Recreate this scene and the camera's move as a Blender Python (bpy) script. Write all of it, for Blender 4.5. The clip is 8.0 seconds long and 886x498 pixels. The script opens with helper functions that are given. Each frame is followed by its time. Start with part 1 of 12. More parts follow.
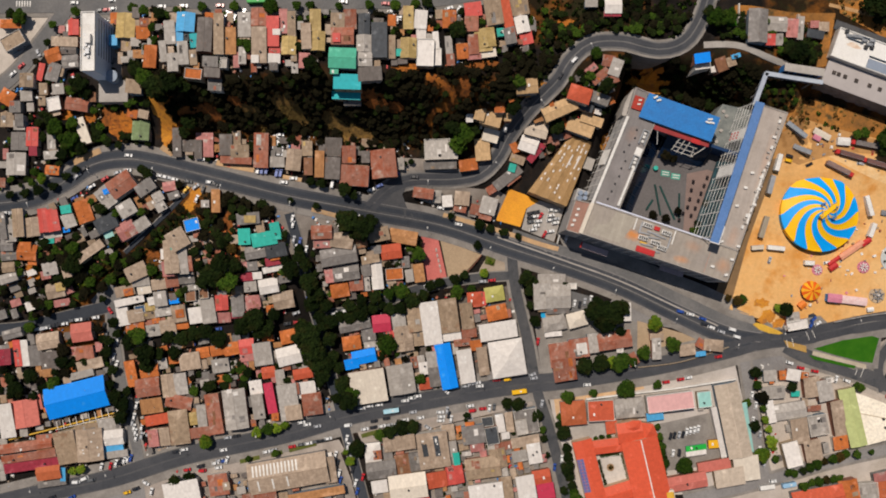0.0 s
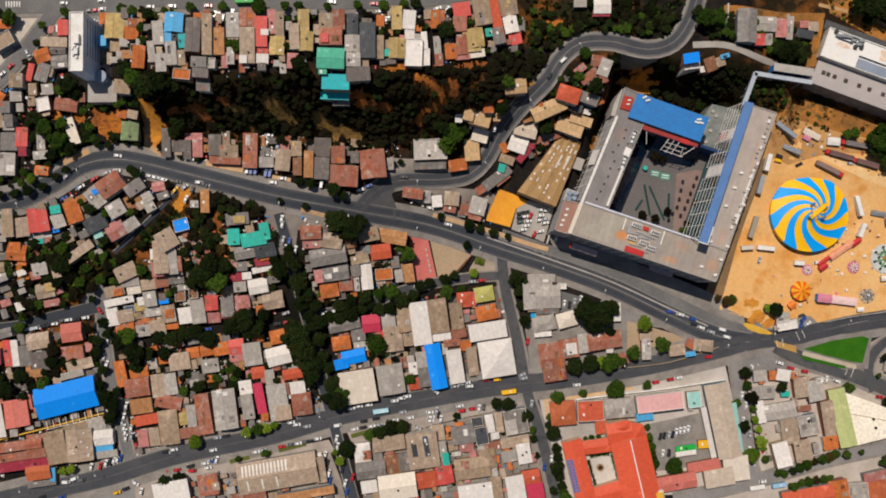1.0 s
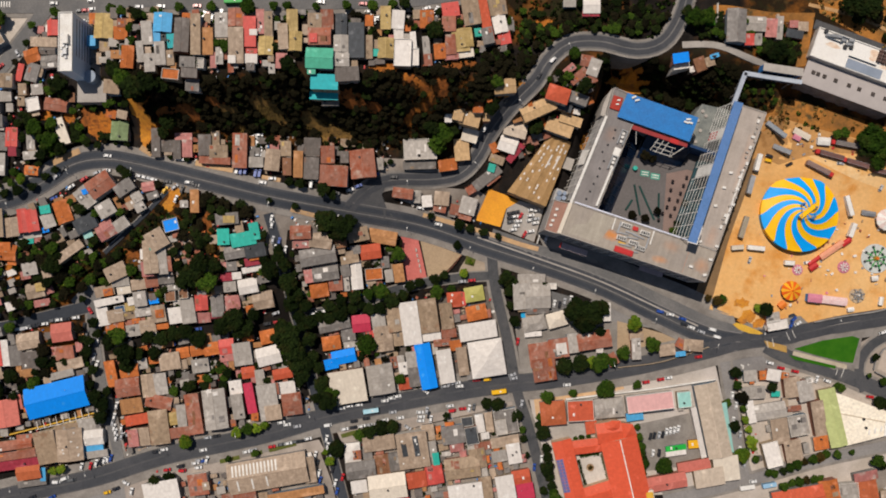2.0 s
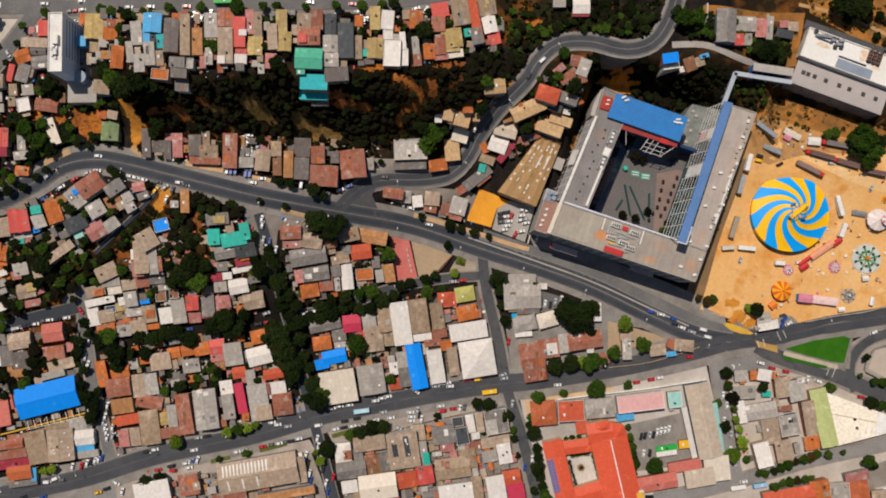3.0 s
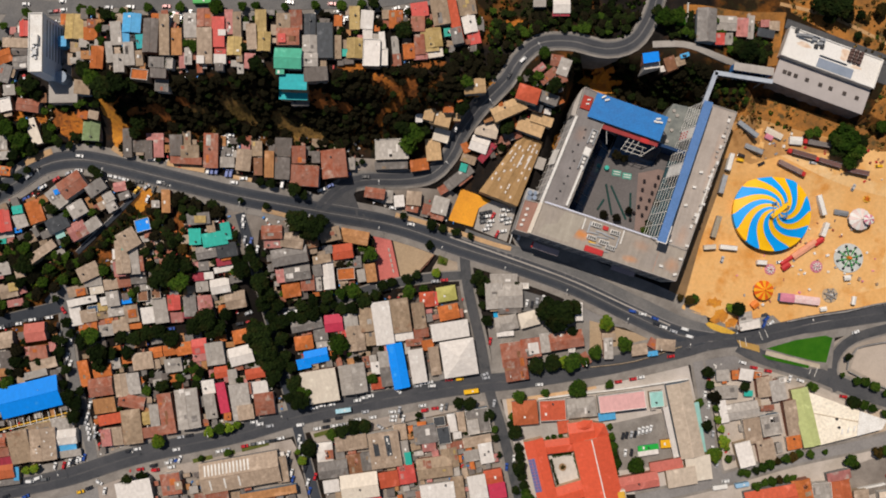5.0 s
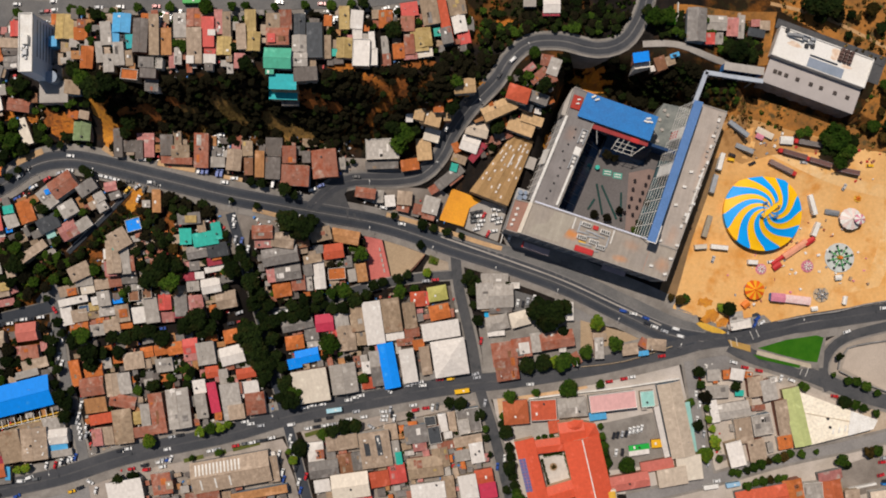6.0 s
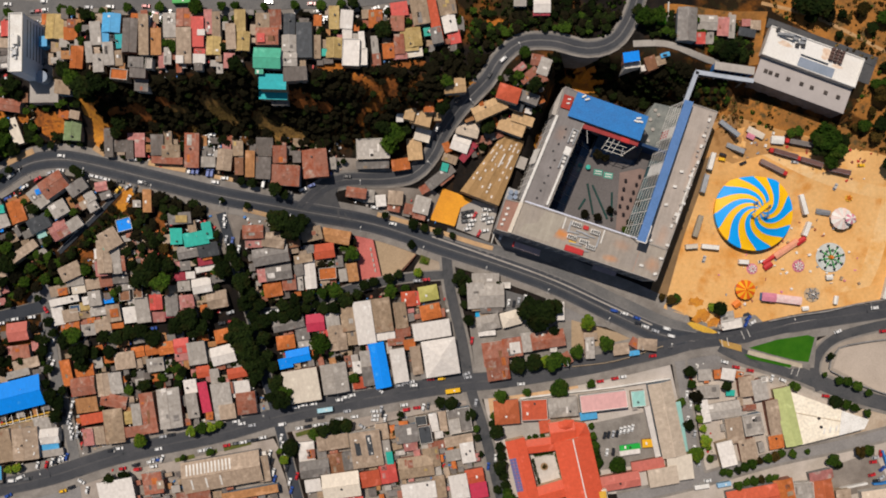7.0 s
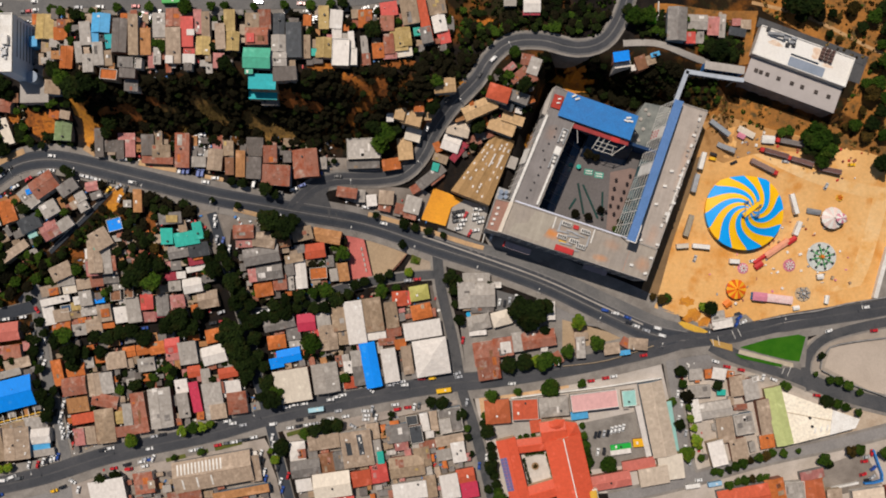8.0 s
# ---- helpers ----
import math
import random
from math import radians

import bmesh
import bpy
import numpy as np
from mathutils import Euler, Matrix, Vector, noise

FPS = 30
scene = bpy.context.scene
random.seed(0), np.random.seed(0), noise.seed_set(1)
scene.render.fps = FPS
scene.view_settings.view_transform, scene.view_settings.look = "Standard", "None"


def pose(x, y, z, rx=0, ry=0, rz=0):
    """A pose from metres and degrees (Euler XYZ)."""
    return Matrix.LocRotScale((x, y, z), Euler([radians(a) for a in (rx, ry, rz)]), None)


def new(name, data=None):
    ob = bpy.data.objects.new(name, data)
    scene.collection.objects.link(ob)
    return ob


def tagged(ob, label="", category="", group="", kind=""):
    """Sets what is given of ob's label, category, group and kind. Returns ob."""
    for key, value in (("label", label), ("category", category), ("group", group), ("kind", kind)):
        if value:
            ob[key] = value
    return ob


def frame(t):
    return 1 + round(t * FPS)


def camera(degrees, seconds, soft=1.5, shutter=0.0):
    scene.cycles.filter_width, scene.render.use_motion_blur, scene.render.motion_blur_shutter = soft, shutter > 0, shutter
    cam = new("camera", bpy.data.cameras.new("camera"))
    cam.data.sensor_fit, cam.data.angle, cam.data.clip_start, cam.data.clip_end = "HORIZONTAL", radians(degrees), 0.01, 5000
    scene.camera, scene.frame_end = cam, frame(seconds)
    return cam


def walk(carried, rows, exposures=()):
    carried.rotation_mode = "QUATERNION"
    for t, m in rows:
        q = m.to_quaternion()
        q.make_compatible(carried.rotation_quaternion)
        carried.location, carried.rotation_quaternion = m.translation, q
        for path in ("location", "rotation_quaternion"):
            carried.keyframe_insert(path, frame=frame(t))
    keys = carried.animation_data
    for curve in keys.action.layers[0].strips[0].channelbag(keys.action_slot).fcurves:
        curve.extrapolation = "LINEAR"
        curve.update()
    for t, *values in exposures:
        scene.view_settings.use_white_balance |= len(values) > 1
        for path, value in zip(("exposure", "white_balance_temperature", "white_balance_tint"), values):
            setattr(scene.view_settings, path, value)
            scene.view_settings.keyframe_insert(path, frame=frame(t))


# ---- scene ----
cam = camera(62.3, 8.0, soft=1.9)
METRES, EYE, TILT, LEAN, TURN = 48.0, 433.0, -87.4, 0.0, 0.0
ROWS = [
    (0.0, 0.0, 0.0, 0.0, 0.0, 0.0, -0.0),
    (0.5, 0.0698, 0.0003, 0.0008, 0.03, -0.01, 0.01),
    (1.0, 0.1366, 0.0002, 0.0031, 0.07, -0.01, 0.01),
    (1.5, 0.2009, 0.0003, 0.0053, 0.09, -0.03, 0.01),
    (3.0, 0.3921, -0.0038, -0.0087, 0.2, 0.07, 0.03),
    (3.5, 0.4543, -0.0052, -0.0079, 0.23, 0.06, 0.04),
    (4.0, 0.5211, -0.0062, -0.007, 0.28, 0.04, 0.04),
    (4.5, 0.5771, -0.0075, -0.0059, 0.3, 0.03, 0.05),
    (6.0, 0.7596, -0.0112, -0.0149, 0.41, 0.06, 0.07),
    (6.5, 0.8201, -0.0108, -0.0116, 0.44, 0.03, 0.08),
    (7.0, 0.8799, -0.0108, -0.0099, 0.47, 0.01, 0.08),
    (7.5, 0.9401, -0.0111, -0.0103, 0.49, -0.0, 0.1),
    (8.0, 0.9982, -0.0119, -0.0107, 0.51, -0.01, 0.12),
]
walk(cam, [(t, pose(0, 0, EYE, TILT, LEAN, TURN) @ pose(METRES * x, METRES * y, METRES * z, 90 + pitch, roll, yaw)) for t, x, y, z, yaw, pitch, roll in ROWS])

# ---- light ----
SUN_ELEVATION = radians(65)
SUN_WAY = Vector((0.56 * math.cos(SUN_ELEVATION), -0.83 * math.cos(SUN_ELEVATION), -math.sin(SUN_ELEVATION)))
world = bpy.data.worlds.new("sky")
scene.world = world
world.use_nodes = True
sky = world.node_tree.nodes.new("ShaderNodeTexSky")
sky.sky_type = "NISHITA"
sky.sun_disc = False
sky.sun_elevation = SUN_ELEVATION
sky.sun_rotation = math.atan2(-0.56, 0.83)
backdrop = world.node_tree.nodes["Background"]
backdrop.inputs["Strength"].default_value = 0.055
world.node_tree.links.new(sky.outputs["Color"], backdrop.inputs["Color"])
sun_data = bpy.data.lights.new("sun", "SUN")
sun_data.energy, sun_data.angle, sun_data.color = 4.65, radians(0.53), (1.0, 0.895, 0.785)
sun = new("sun", sun_data)
sun.matrix_world = Matrix.Translation((0, 0, 200)) @ SUN_WAY.to_track_quat("-Z", "Y").to_matrix().to_4x4()
scene.view_settings.exposure = -0.32


# ---- terrain ----
def step(a, b, t):
    t = min(1.0, max(0.0, (t - a) / (b - a)))
    return t * t * (3 - 2 * t)


def ground_z(x, y):
    """Height of the land: a plain in front, a slope behind it, and a plateau above a wooded scarp."""
    west = 24 * step(-45, 60, y)
    east = 15 * step(20, 98, y)
    z = west + (east - west) * step(-75, 10, x)
    rise = 4 + 28 * step(-195, -140, x) - 14 * step(10, 70, x) - 11 * step(165, 205, x)
    back = 26 * step(90, 112, x) * step(205, 185, x)
    z += rise * step(80 + back, 112 + 0.55 * back, y)
    z -= 9 * step(120, 280, x) * step(20, -90, y)
    z += 2.5 * step(60, 110, x) * step(-60, -15, y) * step(70, 30, y)
    # the terrace dug out below the store
    v = 0.352 * (x - 218.9) + 0.936 * (y - 127.1)
    z += (min(z, 9.0) - z) * step(-11, -16, v) * step(200, 212, x) * step(290, 275, x)
    # the levelled site of the shopping centre
    dx, dy = x - 76.4, y - 27.3
    u, v = dx * 0.947 - dy * 0.321, dx * 0.321 + dy * 0.947
    site = step(-7, 1, u) * step(92, 86, u) * step(-9, -1, v) * step(109, 101, v)
    return z + (3.5 - z) * site


# ---- materials ----
def nodes_of(name):
    m = bpy.data.materials.new(name)
    m.use_nodes = True
    return m, m.node_tree.nodes, m.node_tree.links, m.node_tree.nodes["Principled BSDF"]


def rgba(c):
    return (c[0], c[1], c[2], 1.0)


def mixer(n, l, kind, fac, a, b):
    """A colour mix node; fac, a and b are sockets or values."""
    m = n.new("ShaderNodeMix")
    m.data_type, m.blend_type = "RGBA", kind
    for socket, value in ((m.inputs[0], fac), (m.inputs[6], a), (m.inputs[7], b)):
        if isinstance(value, bpy.types.NodeSocket):
            l.new(value, socket)
        elif isinstance(value, (int, float)):
            socket.default_value = value
        else:
            socket.default_value = rgba(value)
    return m.outputs[2]


def noise_of(n, l, coord, scale, detail=4.0, rough=0.6):
    t = n.new("ShaderNodeTexNoise")
    t.inputs["Scale"].default_value, t.inputs["Detail"].default_value = scale, detail
    t.inputs["Roughness"].default_value = rough
    l.new(coord, t.inputs["Vector"])
    return t.outputs["Fac"]


def ramp(n, l, fac, low, high):
    r = n.new("ShaderNodeMapRange")
    r.inputs["From Min"].default_value, r.inputs["From Max"].default_value = low, high
    l.new(fac, r.inputs["Value"])
    return r.outputs["Result"]


def bump(n, l, bsdf, height, strength, distance):
    b = n.new("ShaderNodeBump")
    b.inputs["Strength"].default_value, b.inputs["Distance"].default_value = strength, distance
    l.new(height, b.inputs["Height"])
    l.new(b.outputs["Normal"], bsdf.inputs["Normal"])


def surface(name, colour, second, scale=0.15, fine=2.0, rough=0.85, vary=0.15, metal=0.0, third=None, grit=0.8):
    """A mottled surface: two colours in patches, fine grain, and a shift of brightness from object to object."""
    m, n, l, bsdf = nodes_of(name)
    coord = n.new("ShaderNodeTexCoord").outputs["Object"]
    info = n.new("ShaderNodeObjectInfo")
    patch = ramp(n, l, noise_of(n, l, coord, scale), 0.38, 0.66)
    c = mixer(n, l, "MIX", patch, colour, second)
    if third:
        c = mixer(n, l, "MIX", ramp(n, l, noise_of(n, l, coord, scale * 2.7), 0.52, 0.68), c, third)
    grain = noise_of(n, l, coord, fine, 6.0, 0.7)
    c = mixer(n, l, "MULTIPLY", grit, c, mixer(n, l, "MIX", ramp(n, l, grain, 0.25, 0.75), (0.6, 0.6, 0.6), (1.25, 1.25, 1.25)))
    low, high = 1 - vary, 1 + vary
    c = mixer(n, l, "MULTIPLY", 1.0, c, mixer(n, l, "MIX", info.outputs["Random"], (low, low, low), (high, high, high)))
    l.new(c, bsdf.inputs["Base Color"])
    bsdf.inputs["Roughness"].default_value, bsdf.inputs["Metallic"].default_value = rough, metal
    bsdf.inputs["Specular IOR Level"].default_value = 0.25
    bump(n, l, bsdf, grain, 0.4, 0.05)
    return m


def sheet_roof(name, colour, rust=0.3, rough=0.55, stain=(0.20, 0.085, 0.04), tone=0.75, faded=None):
    """Metal or fibre-cement sheets: staggered sheets of uneven tone, ribs, rust and grime."""
    m, n, l, bsdf = nodes_of(name)
    coord = n.new("ShaderNodeTexCoord").outputs["Object"]
    info = n.new("ShaderNodeObjectInfo")
    shift = n.new("ShaderNodeVectorMath")
    shift.operation = "MULTIPLY_ADD"
    shift.inputs[1].default_value = (1, 1, 1)
    l.new(coord, shift.inputs[0])
    spread = n.new("ShaderNodeVectorMath")
    spread.operation = "SCALE"
    spread.inputs[0].default_value = (37, 23, 11)
    l.new(info.outputs["Random"], spread.inputs["Scale"])
    l.new(spread.outputs[0], shift.inputs[2])
    own = shift.outputs[0]
    brick = n.new("ShaderNodeTexBrick")
    brick.inputs["Scale"].default_value = 1.0
    brick.inputs["Brick Width"].default_value, brick.inputs["Row Height"].default_value = 0.9, 2.6
    brick.inputs["Mortar Size"].default_value = 0.02
    brick.inputs["Color1"].default_value = (0.84, 0.84, 0.84, 1)
    brick.inputs["Color2"].default_value = (1.1, 1.1, 1.1, 1)
    brick.inputs["Mortar"].default_value = (0.68, 0.68, 0.68, 1)
    l.new(own, brick.inputs["Vector"])
    c = mixer(n, l, "MULTIPLY", tone, colour, brick.outputs["Color"])
    blotch = noise_of(n, l, own, 0.16, 5.0, 0.65)
    c = mixer(n, l, "MIX", ramp(n, l, blotch, 0.72 - rust * 0.45, 0.95 - rust * 0.45), c, stain)
    # faded, bleached areas and old rust with a soft edge
    bleached = faded or [min(0.9, 1.3 * v + 0.06) for v in colour]
    fade = noise_of(n, l, own, 0.21, 3.0, 0.55)
    c = mixer(n, l, "MIX", ramp(n, l, fade, 0.68 - 0.14 * tone, 0.88 - 0.2 * tone), c, bleached)
    worn = noise_of(n, l, own, 0.33, 4.0, 0.6)
    c = mixer(n, l, "MIX", ramp(n, l, worn, 0.78 - 0.2 * rust, 0.86 - 0.2 * rust), c, stain)
    grime = noise_of(n, l, own, 0.5, 6.0, 0.7)
    c = mixer(n, l, "MULTIPLY", 0.93 * tone, c, mixer(n, l, "MIX", ramp(n, l, grime, 0.3, 0.7), (0.62, 0.58, 0.55), (1.2, 1.2, 1.2)))
    c = mixer(n, l, "MULTIPLY", 1.0, c, mixer(n, l, "MIX", info.outputs["Random"], (1 - 0.24 * tone, 1 - 0.27 * tone, 1 - 0.3 * tone), (1 + 0.22 * tone, 1 + 0.2 * tone, 1 + 0.19 * tone)))
    l.new(c, bsdf.inputs["Base Color"])
    bsdf.inputs["Roughness"].default_value = rough
    bsdf.inputs["Specular IOR Level"].default_value = 0.2
    wave = n.new("ShaderNodeTexWave")
    wave.inputs["Scale"].default_value = 1.6
    l.new(own, wave.inputs["Vector"])
    bump(n, l, bsdf, wave.outputs["Fac"], 0.25, 0.03)
    return m


ROOF = {
    "gr": sheet_roof("zinc_grey_sheet", (0.20, 0.188, 0.178), 0.25),
    "wd": sheet_roof("weathered_sand_sheet", (0.385, 0.30, 0.225), 0.2, tone=0.8),
    "lg": sheet_roof("pale_grey_sheet", (0.385, 0.36, 0.33), 0.1, tone=0.65),
    "wh": sheet_roof("white_painted_sheet", (0.70, 0.665, 0.625), 0.0, tone=0.4),
    "tn": sheet_roof("weathered_tan_sheet", (0.315, 0.235, 0.16), 0.3),
    "ye": sheet_roof("ochre_sheet", (0.45, 0.33, 0.13), 0.2),
    "rs": sheet_roof("rusted_sheet", (0.34, 0.15, 0.105), 0.6, 0.8, (0.29, 0.075, 0.035), 0.75, (0.42, 0.33, 0.28)),
    "or": sheet_roof("orange_tile", (0.50, 0.15, 0.04), 0.3, 0.8, (0.25, 0.07, 0.03)),
    "rd": sheet_roof("red_painted_sheet", (0.57, 0.085, 0.07), 0.12, 0.5, tone=0.45),
    "sr": sheet_roof("salmon_red_tile", (0.50, 0.095, 0.045), 0.1, 0.7, (0.38, 0.07, 0.04), 0.5),
    "sp": sheet_roof("salmon_pink_sheet", (0.56, 0.165, 0.13), 0.05, 0.7, (0.42, 0.12, 0.09), 0.4),
    "sk": sheet_roof("sandy_grey_sheet", (0.54, 0.455, 0.365), 0.03, tone=0.5),
    "yt": sheet_roof("yellow_tan_sheet", (0.50, 0.335, 0.175), 0.12, tone=0.6),
    "yg": sheet_roof("yellow_green_sheet", (0.43, 0.41, 0.12), 0.02, tone=0.4),
    "rb": sheet_roof("red_brown_tile", (0.47, 0.125, 0.05), 0.15, 0.7, (0.28, 0.06, 0.03), 0.5),
    "lb": sheet_roof("light_blue_sheet", (0.08, 0.36, 0.66), 0.05, 0.5, (0.05, 0.2, 0.4), 0.4),
    "pt": sheet_roof("pale_teal_sheet", (0.30, 0.56, 0.52), 0.0, tone=0.3),
    "bg": sheet_roof("bright_green_sheet", (0.02, 0.42, 0.06), 0.0, tone=0.3),
    "by": sheet_roof("bright_yellow_sheet", (0.78, 0.42, 0.02), 0.0, tone=0.3),
    "pk": sheet_roof("faded_pink_sheet", (0.46, 0.19, 0.175), 0.35, faded=(0.50, 0.42, 0.38)),
    "mr": sheet_roof("maroon_sheet", (0.28, 0.03, 0.05), 0.15),
    "br": sheet_roof("brown_sheet", (0.24, 0.115, 0.06), 0.35),
    "bl": sheet_roof("bright_blue_sheet", (0.0, 0.245, 0.86), 0.0, 0.6, (0.0, 0.17, 0.55), 0.25),
    "te": sheet_roof("teal_sheet", (0.03, 0.42, 0.34), 0.05, 0.5, tone=0.4),
    "gn": sheet_roof("moss_green_sheet", (0.18, 0.25, 0.12), 0.1),
    "pg": sheet_roof("pale_green_sheet", (0.50, 0.56, 0.24), 0.0, tone=0.4),
    "dg": sheet_roof("dull_brown_grey_sheet", (0.145, 0.128, 0.118), 0.3),
    "dk": sheet_roof("slate_dark_sheet", (0.055, 0.063, 0.073), 0.08),
    "cr": sheet_roof("cream_sheet", (0.68, 0.61, 0.51), 0.0, tone=0.35),
    "sd": sheet_roof("sand_sheet", (0.68, 0.56, 0.44), 0.05, tone=0.4),
    "pp": sheet_roof("pale_pink_sheet", (0.66, 0.38, 0.37), 0.03, tone=0.3),
    "ob": sheet_roof("orange_brown_sheet", (0.40, 0.20, 0.085), 0.2, 0.8, (0.26, 0.10, 0.04)),
    "cy": sheet_roof("cyan_sheet", (0.015, 0.40, 0.44), 0.0, 0.5, tone=0.35),
    "gt": sheet_roof("sea_green_sheet", (0.075, 0.40, 0.27), 0.05, 0.6, (0.05, 0.25, 0.16), 0.4),
    "nv": sheet_roof("navy_sheet", (0.03, 0.09, 0.19), 0.0, 0.5, tone=0.4),
    "cm": sheet_roof("crimson_sheet", (0.50, 0.04, 0.085), 0.05, 0.6, (0.36, 0.04, 0.07), 0.4),
}
WALLS = [
    surface("wall_plaster_white", (0.62, 0.58, 0.52), (0.45, 0.41, 0.36), 0.3),
    surface("wall_plaster_sand", (0.42, 0.33, 0.22), (0.30, 0.22, 0.15), 0.3),
    surface("wall_block_grey", (0.30, 0.29, 0.28), (0.20, 0.19, 0.18), 0.3),
    surface("wall_brick_red", (0.33, 0.14, 0.09), (0.22, 0.10, 0.07), 0.3),
    surface("wall_timber_blue", (0.16, 0.24, 0.32), (0.20, 0.22, 0.24), 0.3),
]
LANE = surface("lane_asphalt", (0.036, 0.042, 0.054), (0.05, 0.056, 0.067), 0.06, 1.2, 0.85, 0.0)
ASPHALT = surface("asphalt", (0.070, 0.072, 0.078), (0.095, 0.094, 0.096), 0.05, 1.2, 0.9, 0.05, 0.0, (0.05, 0.054, 0.06))
WORN_ASPHALT = surface("worn_asphalt", (0.13, 0.128, 0.128), (0.18, 0.172, 0.165), 0.06, 1.2, 0.9, 0.05)
DUSTY_ASPHALT = surface("dusty_asphalt", (0.26, 0.245, 0.235), (0.20, 0.19, 0.185), 0.06, 1.2, 0.9, 0.05)
CONCRETE = surface("concrete", (0.42, 0.385, 0.35), (0.33, 0.30, 0.27), 0.09, 1.5, 0.9, 0.06)
PAVING = surface("paving", (0.265, 0.242, 0.218), (0.185, 0.166, 0.148), 0.12, 1.5, 0.9, 0.06)
SAND = surface("fairground_sand", (0.70, 0.375, 0.125), (0.74, 0.46, 0.20), 0.022, 0.5, 0.95, 0.0, 0.0, (0.60, 0.26, 0.055), 0.4)
PALE_TRACK = surface("pale_sand_track", (0.78, 0.53, 0.27), (0.73, 0.44, 0.18), 0.03, 0.5, 0.95, 0.0, 0.0, (0.68, 0.36, 0.11), 0.4)
RED_EARTH = surface("red_earth", (0.50, 0.165, 0.022), (0.30, 0.095, 0.018), 0.2, 1.2, 0.95, 0.05, 0.0, (0.12, 0.05, 0.016))
BARE_EARTH = surface("bare_earth", (0.62, 0.265, 0.03), (0.48, 0.175, 0.026), 0.12, 0.9, 0.95, 0.05, 0.0, (0.36, 0.15, 0.04))
RUST_EARTH = surface("rust_earth", (0.34, 0.105, 0.02), (0.16, 0.055, 0.014), 0.3, 1.5, 0.95, 0.0, 0.0, (0.05, 0.025, 0.01))
SLOPE_EARTH = surface("slope_earth", (0.40, 0.165, 0.035), (0.20, 0.095, 0.028), 0.07, 0.9, 0.95, 0.0, 0.0, (0.09, 0.062, 0.024))
LAWN = surface("lawn", (0.024, 0.125, 0.002), (0.038, 0.15, 0.004), 0.15, 2.0, 0.95, 0.05)
VERGE = surface("dry_verge", (0.07, 0.10, 0.018), (0.13, 0.12, 0.03), 0.4, 2.0, 0.95, 0.1)
DUSTY_LANE = surface("dusty_lane", (0.052, 0.055, 0.063), (0.074, 0.075, 0.082), 0.06, 1.2, 0.85, 0.0)
COURT_RED = surface("red_court", (0.60, 0.17, 0.145), (0.52, 0.14, 0.12), 0.1, 1.5, 0.9, 0.03)
YARD_TAN = surface("tan_yard", (0.42, 0.31, 0.20), (0.37, 0.265, 0.165), 0.05, 1.2, 0.9, 0.03)
WHITE_PAINT = surface("white_paint", (0.78, 0.76, 0.72), (0.66, 0.63, 0.58), 0.2, 1.5, 0.6, 0.05)
YELLOW_PAINT = surface("yellow_paint", (0.72, 0.42, 0.05), (0.62, 0.36, 0.05), 0.2, 1.5, 0.6, 0.05)
RED_PAINT = surface("red_paint", (0.55, 0.03, 0.03), (0.45, 0.03, 0.03), 0.2, 1.5, 0.5, 0.1)
BLUE_PAINT = surface("blue_paint", (0.03, 0.21, 0.56), (0.035, 0.18, 0.48), 0.2, 1.5, 0.5, 0.05)
PALE_BLUE = surface("pale_blue_cladding", (0.10, 0.20, 0.43), (0.085, 0.18, 0.38), 0.1, 1.5, 0.85, 0.05)
ORANGE_PAINT = surface("orange_paint", (0.75, 0.2, 0.02), (0.65, 0.16, 0.02), 0.2, 1.5, 0.5, 0.05)
PINK_PAINT = surface("pink_paint", (0.62, 0.22, 0.30), (0.55, 0.2, 0.27), 0.2, 1.5, 0.5, 0.1)
GREEN_PAINT = surface("green_paint", (0.03, 0.35, 0.06), (0.03, 0.28, 0.05), 0.2, 1.5, 0.5, 0.1)
STEEL = surface("grey_steel", (0.38, 0.39, 0.41), (0.28, 0.29, 0.3), 0.4, 3.0, 0.45, 0.15, 0.4)
DARK = surface("dark_metal", (0.035, 0.036, 0.04), (0.05, 0.05, 0.052), 0.4, 3.0, 0.5, 0.2)
RUBBER = surface("rubber", (0.02, 0.02, 0.02), (0.03, 0.03, 0.03), 0.5, 3.0, 0.9, 0.1)
BARK = surface("bark", (0.11, 0.075, 0.05), (0.07, 0.05, 0.035), 1.0, 5.0, 0.95, 0.2)
DOOR_WOOD = surface("door_wood", (0.18, 0.09, 0.045), (0.12, 0.06, 0.03), 0.5, 4.0, 0.7, 0.3)


def glass_dark(name, colour, rough=0.12):
    m, n, l, bsdf = nodes_of(name)
    bsdf.inputs["Base Color"].default_value = rgba(colour)
    bsdf.inputs["Roughness"].default_value = rough
    return m


WINDOW = glass_dark("window_glass", (0.02, 0.028, 0.035))
BLUE_GLASS = glass_dark("blue_glass", (0.03, 0.06, 0.12), 0.08)
SOLAR = glass_dark("solar_cell", (0.11, 0.125, 0.30), 0.3)


